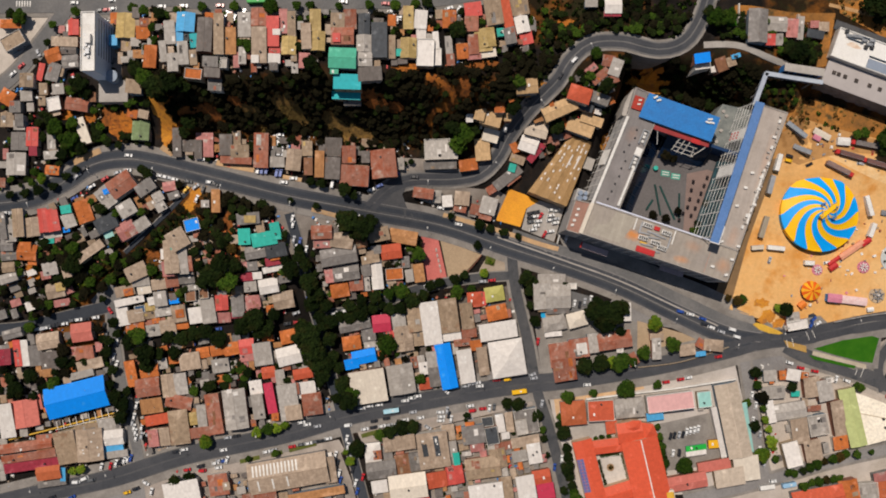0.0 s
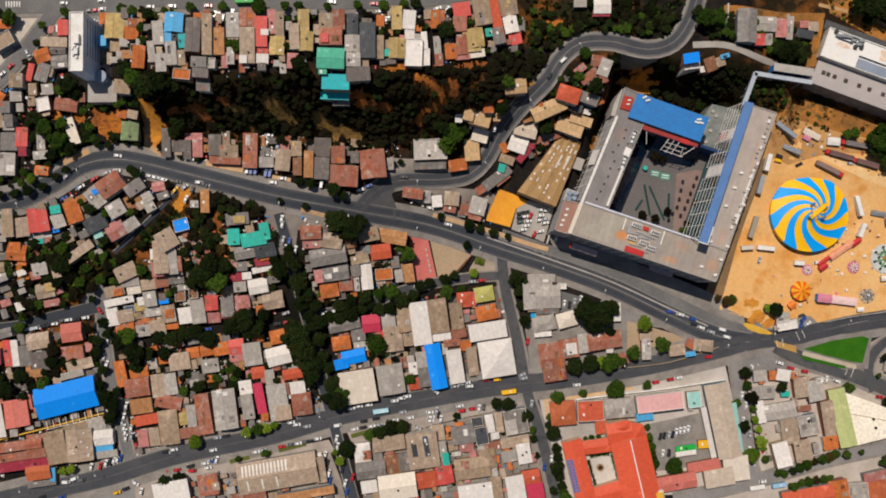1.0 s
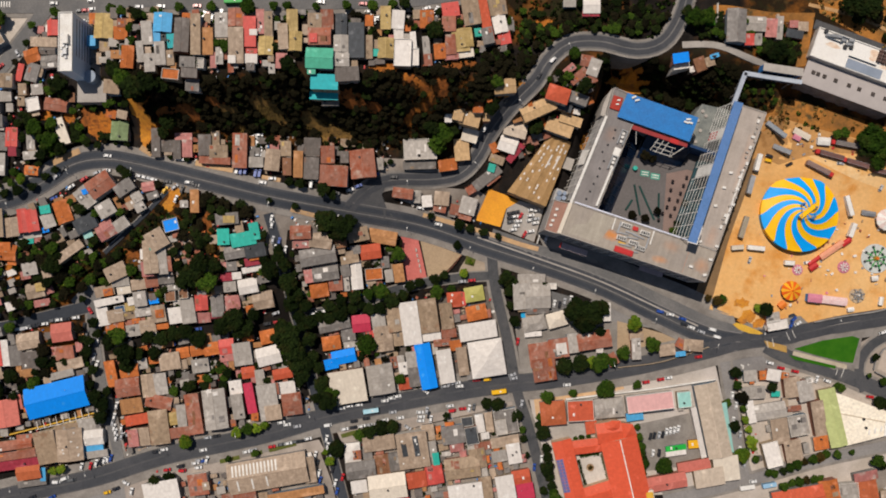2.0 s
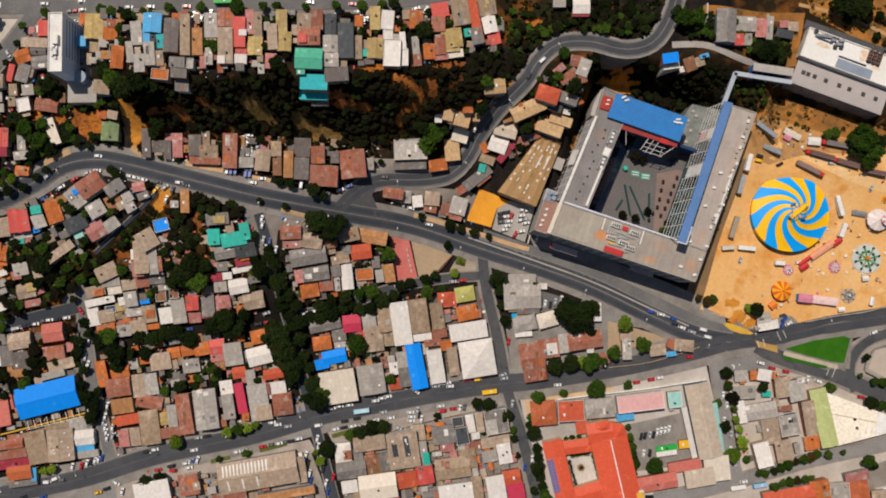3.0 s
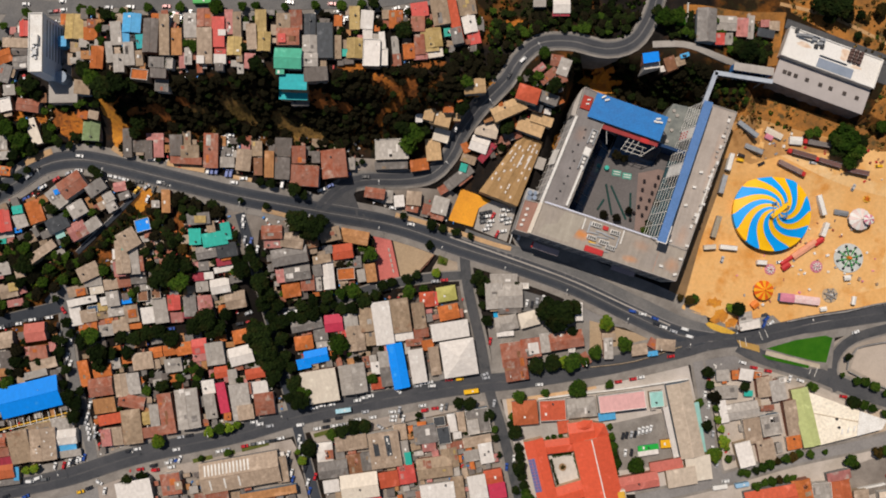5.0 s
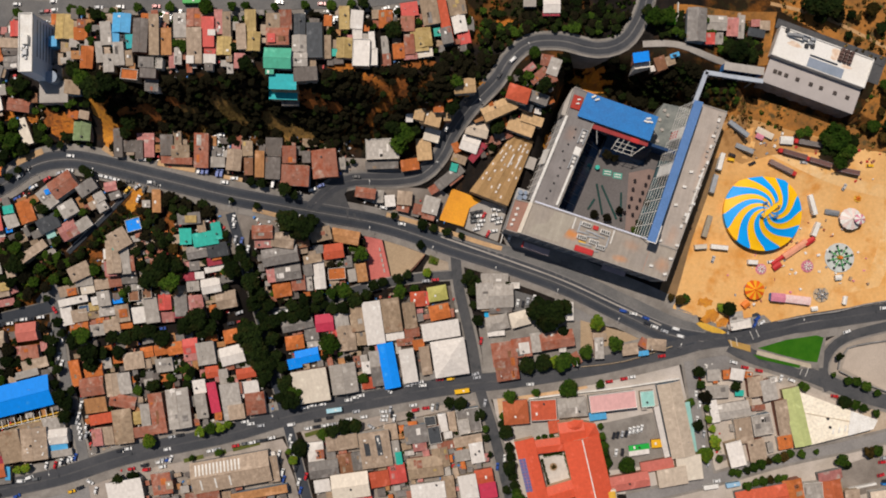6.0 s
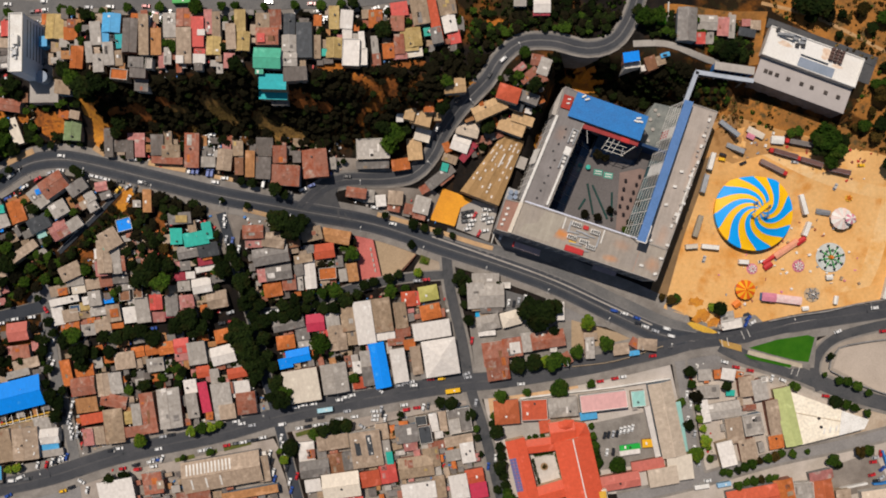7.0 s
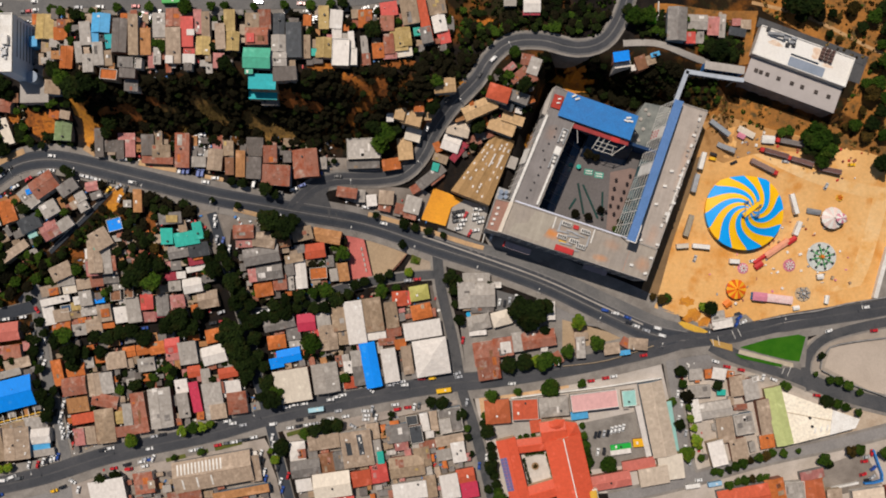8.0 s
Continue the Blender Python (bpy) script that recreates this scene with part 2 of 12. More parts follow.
def foliage(name, dark, light, dry):
    m, n, l, bsdf = nodes_of(name)
    coord = n.new("ShaderNodeTexCoord").outputs["Object"]
    info = n.new("ShaderNodeObjectInfo")
    geo = n.new("ShaderNodeNewGeometry")
    c = mixer(n, l, "MIX", geo.outputs["Random Per Island"], dark, light)
    c = mixer(n, l, "MIX", ramp(n, l, noise_of(n, l, coord, 1.3), 0.5, 0.8), c, dry)
    c = mixer(n, l, "MULTIPLY", 1.0, c, mixer(n, l, "MIX", info.outputs["Random"], (0.55, 0.6, 0.5), (1.5, 1.4, 1.2)))
    l.new(c, bsdf.inputs["Base Color"])
    bsdf.inputs["Roughness"].default_value = 0.9
    bsdf.inputs["Specular IOR Level"].default_value = 0.05
    return m


LEAF = {
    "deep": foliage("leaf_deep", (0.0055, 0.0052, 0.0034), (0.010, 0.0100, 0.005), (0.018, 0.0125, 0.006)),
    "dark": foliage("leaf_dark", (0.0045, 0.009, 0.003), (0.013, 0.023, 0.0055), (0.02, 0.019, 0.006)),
    "mid": foliage("leaf_mid", (0.010, 0.026, 0.004), (0.038, 0.075, 0.009), (0.045, 0.055, 0.012)),
    "light": foliage("leaf_light", (0.05, 0.10, 0.01), (0.13, 0.20, 0.02), (0.20, 0.18, 0.02)),
    "straw": foliage("leaf_straw", (0.09, 0.065, 0.025), (0.25, 0.17, 0.06), (0.17, 0.10, 0.034)),
    "dry": foliage("leaf_dry", (0.016, 0.013, 0.005), (0.05, 0.034, 0.009), (0.085, 0.05, 0.013)),
}


def earth_material():
    """Town ground: concrete and soil on the plain, coloured near black for the shade between houses; orange soil and
    scrub where the land is steep.
    """
    m, n, l, bsdf = nodes_of("earth")
    coord = n.new("ShaderNodeTexCoord").outputs["Object"]
    # town tones hold the shadow of the gaps between houses in their colour
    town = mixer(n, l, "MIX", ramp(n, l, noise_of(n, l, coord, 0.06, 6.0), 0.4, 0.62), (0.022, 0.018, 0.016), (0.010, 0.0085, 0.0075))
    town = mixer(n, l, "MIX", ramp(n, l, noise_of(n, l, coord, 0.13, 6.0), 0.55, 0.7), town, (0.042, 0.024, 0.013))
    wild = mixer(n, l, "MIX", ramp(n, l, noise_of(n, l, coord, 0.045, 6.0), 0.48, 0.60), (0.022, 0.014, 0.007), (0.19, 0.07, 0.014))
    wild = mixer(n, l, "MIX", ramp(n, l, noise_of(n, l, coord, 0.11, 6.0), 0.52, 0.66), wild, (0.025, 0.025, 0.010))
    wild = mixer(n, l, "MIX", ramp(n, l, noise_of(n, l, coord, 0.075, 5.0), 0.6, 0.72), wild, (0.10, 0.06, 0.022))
    zone = n.new("ShaderNodeAttribute")
    zone.attribute_name = "wild"
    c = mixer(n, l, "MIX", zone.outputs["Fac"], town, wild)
    grain = noise_of(n, l, coord, 0.9, 8.0, 0.7)
    c = mixer(n, l, "MULTIPLY", 0.8, c, mixer(n, l, "MIX", ramp(n, l, grain, 0.25, 0.75), (0.5, 0.5, 0.5), (1.35, 1.35, 1.35)))
    l.new(c, bsdf.inputs["Base Color"])
    bsdf.inputs["Roughness"].default_value = 0.95
    bsdf.inputs["Specular IOR Level"].default_value = 0.08
    bump(n, l, bsdf, grain, 0.6, 0.3)
    return m


# ---- building blocks ----
def mesh_of(name, verts, faces, mats, index=None):
    me = bpy.data.meshes.new(name)
    me.from_pydata(verts, [], faces)
    for m in mats:
        me.materials.append(m)
    if index is not None:
        me.polygons.foreach_set("material_index", index)
    me.update()
    return me


def part(name, data, parent, label="", m=None):
    ob = new(name, data)
    ob.parent = parent
    if m is not None:
        ob.matrix_basis = m
    if label:
        ob["label"] = label
    return ob


def thing(name, m, label, category, group="", kind=""):
    ob = new(name)
    ob.empty_display_size = 0.5
    ob.matrix_basis = m
    return tagged(ob, label, category, group, kind)


def box_data(x0, y0, z0, x1, y1, z1, base=0):
    v = [(x0, y0, z0), (x1, y0, z0), (x1, y1, z0), (x0, y1, z0), (x0, y0, z1), (x1, y0, z1), (x1, y1, z1), (x0, y1, z1)]
    f = [(3, 2, 1, 0), (4, 5, 6, 7), (0, 1, 5, 4), (1, 2, 6, 5), (2, 3, 7, 6), (3, 0, 4, 7)]
    return v, [tuple(i + base for i in q) for q in f]


def boxes(name, rows, mats):
    """One mesh of several boxes; rows of x0, y0, z0, x1, y1, z1."""
    v, f = [], []
    for r in rows:
        a, b = box_data(*r, base=len(v))
        v += a
        f += b
    return mesh_of(name, v, f, mats)


def box(name, size, mat, bevel=0.0):
    """A box on z = 0, centred, with a bevelled edge."""
    bm = bmesh.new()
    bmesh.ops.create_cube(bm, size=1.0)
    bmesh.ops.scale(bm, vec=size, verts=bm.verts)
    bmesh.ops.translate(bm, vec=(0, 0, size[2] / 2), verts=bm.verts)
    if bevel:
        bmesh.ops.bevel(bm, geom=bm.edges[:], offset=bevel, segments=1, affect="EDGES")
    me = bpy.data.meshes.new(name)
    bm.to_mesh(me)
    bm.free()
    me.materials.append(mat)
    return me


def cylinder(name, radius, height, mat, sides=12, top=None):
    bm = bmesh.new()
    bmesh.ops.create_cone(bm, cap_ends=True, segments=sides, radius1=radius, radius2=radius if top is None else top, depth=height)
    bmesh.ops.translate(bm, vec=(0, 0, height / 2), verts=bm.verts)
    me = bpy.data.meshes.new(name)
    bm.to_mesh(me)
    bm.free()
    me.materials.append(mat)
    return me


def prism(name, outline, z0, z1, mats):
    """An upright block over an outline, counter-clockwise."""
    n = len(outline)
    v = [(x, y, z0) for x, y in outline] + [(x, y, z1) for x, y in outline]
    f = [tuple(range(n - 1, -1, -1)), tuple(range(n, 2 * n))] + [(i, (i + 1) % n, n + (i + 1) % n, n + i) for i in range(n)]
    return mesh_of(name, v, f, mats)


def curve_through(points, spacing=4.0):
    """A smooth line through plan points, sampled evenly enough."""
    pts = [Vector(p) for p in points]
    out = []
    for i in range(len(pts) - 1):
        p0, p1, p2, p3 = pts[max(i - 1, 0)], pts[i], pts[i + 1], pts[min(i + 2, len(pts) - 1)]
        n = max(2, int((p2 - p1).length / spacing))
        for k in range(n):
            t = k / n
            out.append(0.5 * (2 * p1 + (p2 - p0) * t + (2 * p0 - 5 * p1 + 4 * p2 - p3) * t * t + (3 * p1 - p0 - 3 * p2 + p3) * t ** 3))
    out.append(pts[-1])
    return out


def ribbon(name, points, width, mat, lift, label, category, side=0.0, depth=0.5, across=4, level=False):
    """A strip of made ground along a line, with an edge that goes down into the land."""
    line = curve_through(points)
    v, f = [], []
    n = across + 3
    for i, p in enumerate(line):
        d = (line[min(i + 1, len(line) - 1)] - line[max(i - 1, 0)]).normalized()
        nrm = Vector((-d.y, d.x))
        row = []
        for k in range(across + 1):
            q = p + nrm * (side + width * (k / across - 0.5))
            low = ground_z(q.x, q.y)
            row.append((q.x, q.y, (max(low, ground_z(p.x, p.y)) if level and p.y > level else low) + lift))
        ends = [min(e[2], ground_z(e[0], e[1]) + lift) - depth for e in (row[0], row[-1])]
        v.append((row[0][0], row[0][1], ends[0]))
        v += row
        v.append((row[-1][0], row[-1][1], ends[1]))
    for i in range(len(line) - 1):
        for k in range(n - 1):
            a = i * n + k
            f.append((a, a + n, a + n + 1, a + 1))
    return tagged(new(name, mesh_of(name, v, f, [mat])), label, category, kind="structure")


YARDS = []


def patch(name, outline, mat, lift, label, category):
    """A flat area of made ground that follows the land, with its own edge."""
    YARDS.append(outline)
    bm = bmesh.new()
    face = bm.faces.new([bm.verts.new((x, y, 0)) for x, y in outline])
    bmesh.ops.triangulate(bm, faces=[face])
    for _ in range(5):
        long = [e for e in bm.edges if e.calc_length() > 6]
        if not long:
            break
        bmesh.ops.subdivide_edges(bm, edges=long, cuts=1)
        bmesh.ops.triangulate(bm, faces=bm.faces[:])
    rim = [e for e in bm.edges if e.is_boundary]
    for vert in bm.verts:
        vert.co.z = ground_z(vert.co.x, vert.co.y) + lift
    ext = bmesh.ops.extrude_edge_only(bm, edges=rim)
    for g in ext["geom"]:
        if isinstance(g, bmesh.types.BMVert):
            g.co.z -= lift + 0.4
    bmesh.ops.recalc_face_normals(bm, faces=bm.faces[:])
    if sum(f.normal.z for f in bm.faces) < 0:
        bmesh.ops.reverse_faces(bm, faces=bm.faces[:])
    me = bpy.data.meshes.new(name)
    bm.to_mesh(me)
    bm.free()
    me.materials.append(mat)
    return tagged(new(name, me), label, category, kind="structure")


def paved(outline, mat, lift, label):
    """A paved area that may carry sheds and clutter."""
    patch("pavement", outline, mat, lift, label, "pavement")
    YARDS.pop()


# ---- the land ----
def wildness(x, y):
    """1 on the wooded scarp and the scrub round the fairground, 0 in the town."""
    w = step(70, 80, y) * step(116, 104, y) * step(-155, -135, x) * step(62, 40, x)
    w = max(w, step(60, 75, x) * step(95, 108, y) * step(215, 195, x) * step(135, 122, y))
    w = max(w, step(178, 186, x) * step(66, 76, y))
    w = max(w, step(20, 40, x) * step(128, 136, y) * step(118, 108, x))
    w = max(w, step(-160, -150, x) * step(-95, -118, x) * step(70, 80, y) * step(112, 100, y))
    d = abs((x + 165) * 0.62 - (y - 10) * 0.78) 
    w = max(w, step(24, 12, d) * step(-245, -225, x) * step(-120, -135, x))
    return w


def make_ground():
    xs = [-2600, -1500, -900, -600, -450] + [-340 + 2.5 * i for i in range(289)] + [480, 620, 900, 1500, 2600]
    ys = [-2600, -1500, -900, -600, -350] + [-230 + 2.5 * i for i in range(181)] + [300, 450, 800, 1500, 2600]
    v = []
    for y in ys:
        for x in xs:
            z = ground_z(x, y)
            w = wildness(x, y)
            if w:
                z += w * 0.25 * noise.noise((x * 0.12, y * 0.12, 3.0)) 
            v.append((x, y, z))
    nx = len(xs)
    f = [(j * nx + i, j * nx + i + 1, (j + 1) * nx + i + 1, (j + 1) * nx + i) for j in range(len(ys) - 1) for i in range(nx - 1)]
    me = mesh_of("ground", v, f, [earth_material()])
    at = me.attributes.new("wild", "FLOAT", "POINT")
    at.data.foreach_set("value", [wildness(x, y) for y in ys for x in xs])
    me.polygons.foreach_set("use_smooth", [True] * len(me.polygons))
    tagged(new("ground", me), "town ground in near-black tones for shaded gaps, rising to an orange wooded scarp", "ground", kind="structure")


make_ground()


# ---- houses ----
ROOF_WORDS = {
    "gr": "weathered grey zinc", "lg": "pale grey metal", "wh": "white painted metal", "tn": "weathered tan sheet",
    "ye": "ochre yellow sheet", "rs": "rusted brown-red sheet", "or": "orange tiled", "sr": "salmon red tiled", "yt": "yellowish tan sheet", "yg": "yellow-green sheet", "sk": "sandy grey sheet", "sp": "salmon pink sheet", "rd": "bright red metal",
    "pk": "faded pink sheet", "mr": "dark maroon metal", "br": "brown sheet", "bl": "bright blue metal",
    "te": "teal green metal", "gn": "moss green sheet", "pg": "pale green sheet", "dk": "dark slate grey sheet", "cr": "cream sheet", "sd": "pale sand sheet", "wd": "weathered sand sheet", "pp": "pale pink sheet", "pt": "pale teal sheet", "rb": "red-brown tiled", "lb": "light blue sheet", "bg": "bright green sheet", "by": "bright yellow sheet", "ob": "orange-brown sheet", "dg": "dull brown-grey sheet", "cy": "cyan metal", "gt": "sea green metal", "nv": "navy blue sheet", "cm": "crimson sheet",
}
FORM_WORDS = {"g": "gabled", "h": "hipped", "s": "single-pitch", "f": "flat"}
rng = random.Random(7)
TAKEN = []
LAID = []
WINDOW_UNIT = boxes("window", [(-0.6, -0.03, 0.0, 0.6, 0.05, 1.1)], [WINDOW])
FRAME_UNIT = boxes("window_frame", [(-0.68, -0.06, -0.08, 0.68, 0.03, 0.0), (-0.68, -0.06, 1.1, 0.68, 0.03, 1.18), (-0.68, -0.06, 0, -0.6, 0.03, 1.1), (0.6, -0.06, 0, 0.68, 0.03, 1.1)], [WHITE_PAINT])
DOOR_UNIT = boxes("door", [(-0.45, -0.05, 0.0, 0.45, 0.05, 2.05)], [DOOR_WOOD])
VENT_UNIT = cylinder("vent_pipe", 0.16, 0.9, STEEL, 8)
TANK_UNIT = cylinder("tank", 0.62, 1.2, DARK, 10, 0.5)
HATCH_UNIT = box("skylight", (1.1, 1.6, 0.25), WHITE_PAINT, 0.05)
SPOT_UNIT = box("skylight", (0.8, 0.9, 0.3), WHITE_PAINT, 0.04)
SLOT_UNIT = box("roof_slot", (0.7, 2.2, 0.3), DARK, 0.04)
SHEETS = {k: [ROOF[c] for c in v] for k, v in {
    "gr": ("lg", "gr", "tn", "rs", "wh"), "tn": ("tn", "gr", "rs", "lg", "ye"), "rs": ("rs", "or", "gr", "br", "lg"), "lg": ("lg", "wh", "gr"),
    "or": ("or", "rs", "tn"), "pk": ("pk", "lg", "rs"), "rd": ("rd", "pk", "rs"), "br": ("br", "rs", "tn")}.items()}


def roof_height(form, x, y, hx, hy, rise):
    """Height of a roof's top above its eaves at a place of its plan."""
    if form == "g":
        return rise * (1 - abs(y) / hy)
    if form == "h":
        return rise * max(0.0, min(1 - abs(y) / hy, (hx - abs(x)) / hy))
    if form == "s":
        return rise * (y + hy) / (2 * hy)
    return 0.0


def roof_mesh(form, hx, hy, rise, mat, o=0.3, thick=0.14):
    a, b = hx + o, hy + o
    if form == "g":
        top = [(-a, -b, 0), (a, -b, 0), (a, 0, rise), (-a, 0, rise), (a, b, 0), (-a, b, 0)]
        quads = [(0, 1, 2, 3), (3, 2, 4, 5)]
        rim = [0, 1, 2, 4, 5, 3]
    elif form == "h":
        r = max(a - b, 0.05)
        top = [(-a, -b, 0), (a, -b, 0), (a, b, 0), (-a, b, 0), (-r, 0, rise), (r, 0, rise)]
        quads = [(0, 1, 5, 4), (1, 2, 5), (2, 3, 4, 5), (3, 0, 4)]
        rim = [0, 1, 2, 3]
    elif form == "s":
        top = [(-a, -b, 0), (a, -b, 0), (a, b, rise), (-a, b, rise)]
        quads = [(0, 1, 2, 3)]
        rim = [0, 1, 2, 3]
    else:
        top = [(-a, -b, 0), (a, -b, 0), (a, b, 0), (-a, b, 0)]
        quads = [(0, 1, 2, 3)]
        rim = [0, 1, 2, 3]
    n = len(top)
    v = [(x, y, z + thick) for x, y, z in top] + top
    f = quads + [tuple(i + n for i in reversed(q)) for q in quads]
    f += [(rim[(i + 1) % len(rim)], rim[i], rim[i] + n, rim[(i + 1) % len(rim)] + n) for i in range(len(rim))]
    f = [q if k < len(quads) * 2 else tuple(reversed(q)) for k, q in enumerate(f)]
    return mesh_of("roof", v, f, [mat])


def house(x, y, w, d, turn, h, form, colour, extra=1.0):
    """A small building: w along its turn, d across; h: eaves above the ground; extra: how cluttered its roof is."""
    c, s = math.cos(radians(turn)), math.sin(radians(turn))
    if form in "gh" and d > w:
        w, d, turn = d, w, turn + 90
        c, s = math.cos(radians(turn)), math.sin(radians(turn))
    hx, hy = w / 2, d / 2
    zs = [ground_z(x + c * i * hx - s * j * hy, y + s * i * hx + c * j * hy) for i in (-1, 1) for j in (-1, 1)]
    z, low = ground_z(x, y), min(zs) - 0.3
    shop = w * d > 150
    name = "shop_building" if shop else ("house" if w * d > 62 else "cottage")
    words = ROOF_WORDS[colour] + " " + FORM_WORDS[form] + " roof"
    label = ("low shop building with a " if shop else "small house with a " if name == "house" else "tiny cottage with a ") + words
    TAKEN.append((x, y, c, s, hx, hy))
    ob = thing(name, pose(x, y, z, 0, 0, turn), label, "building" if shop else "house", "buildings of the town")
    rise = {"g": 0.27, "h": 0.34, "s": 0.12, "f": 0.0}[form] * (hy if form != "s" else 2 * hy)
    rise = min(rise, 3.2)
    eave, foot = h, low - z
    wall_mat = rng.choice(WALLS)
    v, f = box_data(-hx, -hy, foot, hx, hy, eave)
    if form == "g":
        v += [(-hx, 0, eave + rise * 0.97), (hx, 0, eave + rise * 0.97)]
        f += [(4, 7, 8), (5, 9, 6)]
    elif form == "s":
        v[6], v[7] = (hx, hy, eave + rise * 0.96), (-hx, hy, eave + rise * 0.96)
    part("wall", mesh_of("wall", v, f, [wall_mat]), ob)
    over = 0.35 if form in "ghs" else -0.25
    roof = part("roof", roof_mesh(form, hx, hy, rise, ROOF[colour], over, 0.14 if form != "f" else 0.05), ob, "", Matrix.Translation((0, 0, eave)))
    if form == "f":
        t = 0.25
        part("parapet", boxes("parapet", [(-hx, -hy, eave, hx, -hy + t, eave + 0.6), (-hx, hy - t, eave, hx, hy, eave + 0.6), (-hx, -hy + t, eave, -hx + t, hy - t, eave + 0.6), (hx - t, -hy + t, eave, hx, hy - t, eave + 0.6)], [WHITE_PAINT if colour in ("pp", "pt", "wh", "rd") else WALLS[0]]), ob)
    elif form == "g":
        part("ridge_cap", boxes("ridge_cap", [(-hx - 0.3, -0.22, 0, hx + 0.3, 0.22, 0.12)], [ROOF[colour]]), roof, "", Matrix.Translation((0, 0, rise + 0.1)))
    # doors and windows
    zf = max(0.0, zs[0] - z, zs[2] - z)
    if eave - zf > 2.3:
        part("door", DOOR_UNIT, ob, "", pose(-hx * 0.2, -hy, zf))
        if w > 5:
            wo = part("window", WINDOW_UNIT, ob, "", pose(hx * 0.45, -hy, zf + 1.0))
            if name != "cottage":
                part("window_frame", FRAME_UNIT, wo)
    # a lower porch or shed roof on one side breaks the plain outline
    if extra and not shop and w * d > 30 and rng.random() < 0.2:
        side = rng.choice((-1, 1))
        pl, pd = w * rng.uniform(0.3, 0.6), rng.uniform(1.4, 2.6)
        px = rng.uniform(-hx + pl / 2, hx - pl / 2)
        gx, gy = x + c * px - s * side * (hy + pd), y + s * px + c * side * (hy + pd)
        if all((gx - a) ** 2 + (gy - b) ** 2 > (q + 0.8) ** 2 for a, b, q in LAID):
            top = min(eave - 0.25, rng.uniform(2.2, 3.0))
            y0, y1 = sorted((side * (hy - 0.1), side * (hy + pd)))
            a, b = box_data(px - pl / 2, y0, foot, px + pl / 2, y1, top)
            e, g = box_data(px - pl / 2 - 0.15, y0 - 0.15, top + 0.02, px + pl / 2 + 0.15, y1 + 0.15, top + 0.1, base=8)
            mat = ROOF[rng.choice(("gr", "lg", "rs", "tn", "wh", "pk", "wd", "or"))]
            part("porch", mesh_of("porch", a + e, b + g, [wall_mat, mat], [0] * 6 + [1] * 6), ob, "lower shed roof against the wall")
    # odd sheets, pipes and tanks
    count = int(extra * rng.choice((0, 0, 1, 1, 2, 3)) * (1 + w * d / 400))
    for _ in range(count if colour in SHEETS else 0):
        sw, sd = rng.uniform(1.0, min(3.6, w * 0.4)), rng.uniform(1.2, max(1.3, hy * 0.8))
        px = rng.uniform(-hx + sw / 2, hx - sw / 2)
        side = rng.choice((-1, 1))
        if form in "gh":
            py = side * rng.uniform(0.15, 0.8) * hy
        else:
            py = rng.uniform(-0.8, 0.8) * hy
        py = max(-hy + sd / 2 + 0.1, min(hy - sd / 2 - 0.1, py))
        if form == "g" and abs(py) < sd / 2:
            py = side * (sd / 2 + 0.05)
        if form == "g" and abs(py) + sd / 2 > hy:
            continue
        if form == "h" and abs(px) > hx - hy:
            continue
        pts = []
        for i, j in ((-1, -1), (1, -1), (1, 1), (-1, 1)):
            qx, qy = px + i * sw / 2, py + j * sd / 2
            pts.append((qx, qy, roof_height(form, qx, qy, hx + over, hy + over, rise) + (0.21 if form != "f" else 0.09)))
        vv = pts + [(a, b, e - 0.05) for a, b, e in pts]
        ff = [(0, 1, 2, 3), (7, 6, 5, 4), (0, 4, 5, 1), (1, 5, 6, 2), (2, 6, 7, 3), (3, 7, 4, 0)]
        part("roof_sheet", mesh_of("roof_sheet", vv, ff, [rng.choice(SHEETS.get(colour, [ROOF[colour]]))]), roof, "patched sheet of another tone")
    if colour == "wh" and w * d > 420:
        for k in range(4):
            px, py = hx * (-0.6 + 0.4 * k), -0.18 * hy
            part("roof_slot", SLOT_UNIT, roof, "dark ventilation slot", Matrix.Translation((px, py, roof_height(form, px, py, hx + over, hy + over, rise) + 0.06)))
    if colour in ("tn", "wd", "gr") and 230 < w * d < 700:
        for k in range(7):
            px, py = rng.uniform(-0.8, 0.8) * hx, rng.choice((-1, 1)) * rng.uniform(0.25, 0.75) * hy
            part("skylight", SPOT_UNIT, roof, "small pale skylight", Matrix.Translation((px, py, roof_height(form, px, py, hx + over, hy + over, rise) + 0.06)))
    if w > 45:
        light = boxes("roof_light", [(-0.45, -hy * 0.36, 0, 0.45, hy * 0.36, 0.06)], [WHITE_PAINT])
        tilt = math.degrees(math.atan2(rise, hy + over))
        for k in range(13):
            for side in (-1, 1) if k % 4 == 1 else (1,):
                part("roof_light", light, roof, "pale roof light", pose(-hx + 3 + 2.1 * k, side * hy * 0.5, roof_height(form, 0, hy * 0.5, hx + over, hy + over, rise) + 0.16, -side * tilt, 0, 0))
    for _ in range(rng.choice((0, 0, 1, 1, 2)) if extra else 0):
        px, py = rng.uniform(-0.7, 0.7) * hx, rng.uniform(-0.7, 0.7) * hy
        pz = roof_height(form, px, py, hx + over, hy + over, rise)
        unit = rng.choice((VENT_UNIT, VENT_UNIT, VENT_UNIT, TANK_UNIT, HATCH_UNIT))
        part({"tank": "water_tank"}.get(unit.name, unit.name), unit, roof, "", Matrix.Translation((px, py, pz + 0.02)))
    return ob


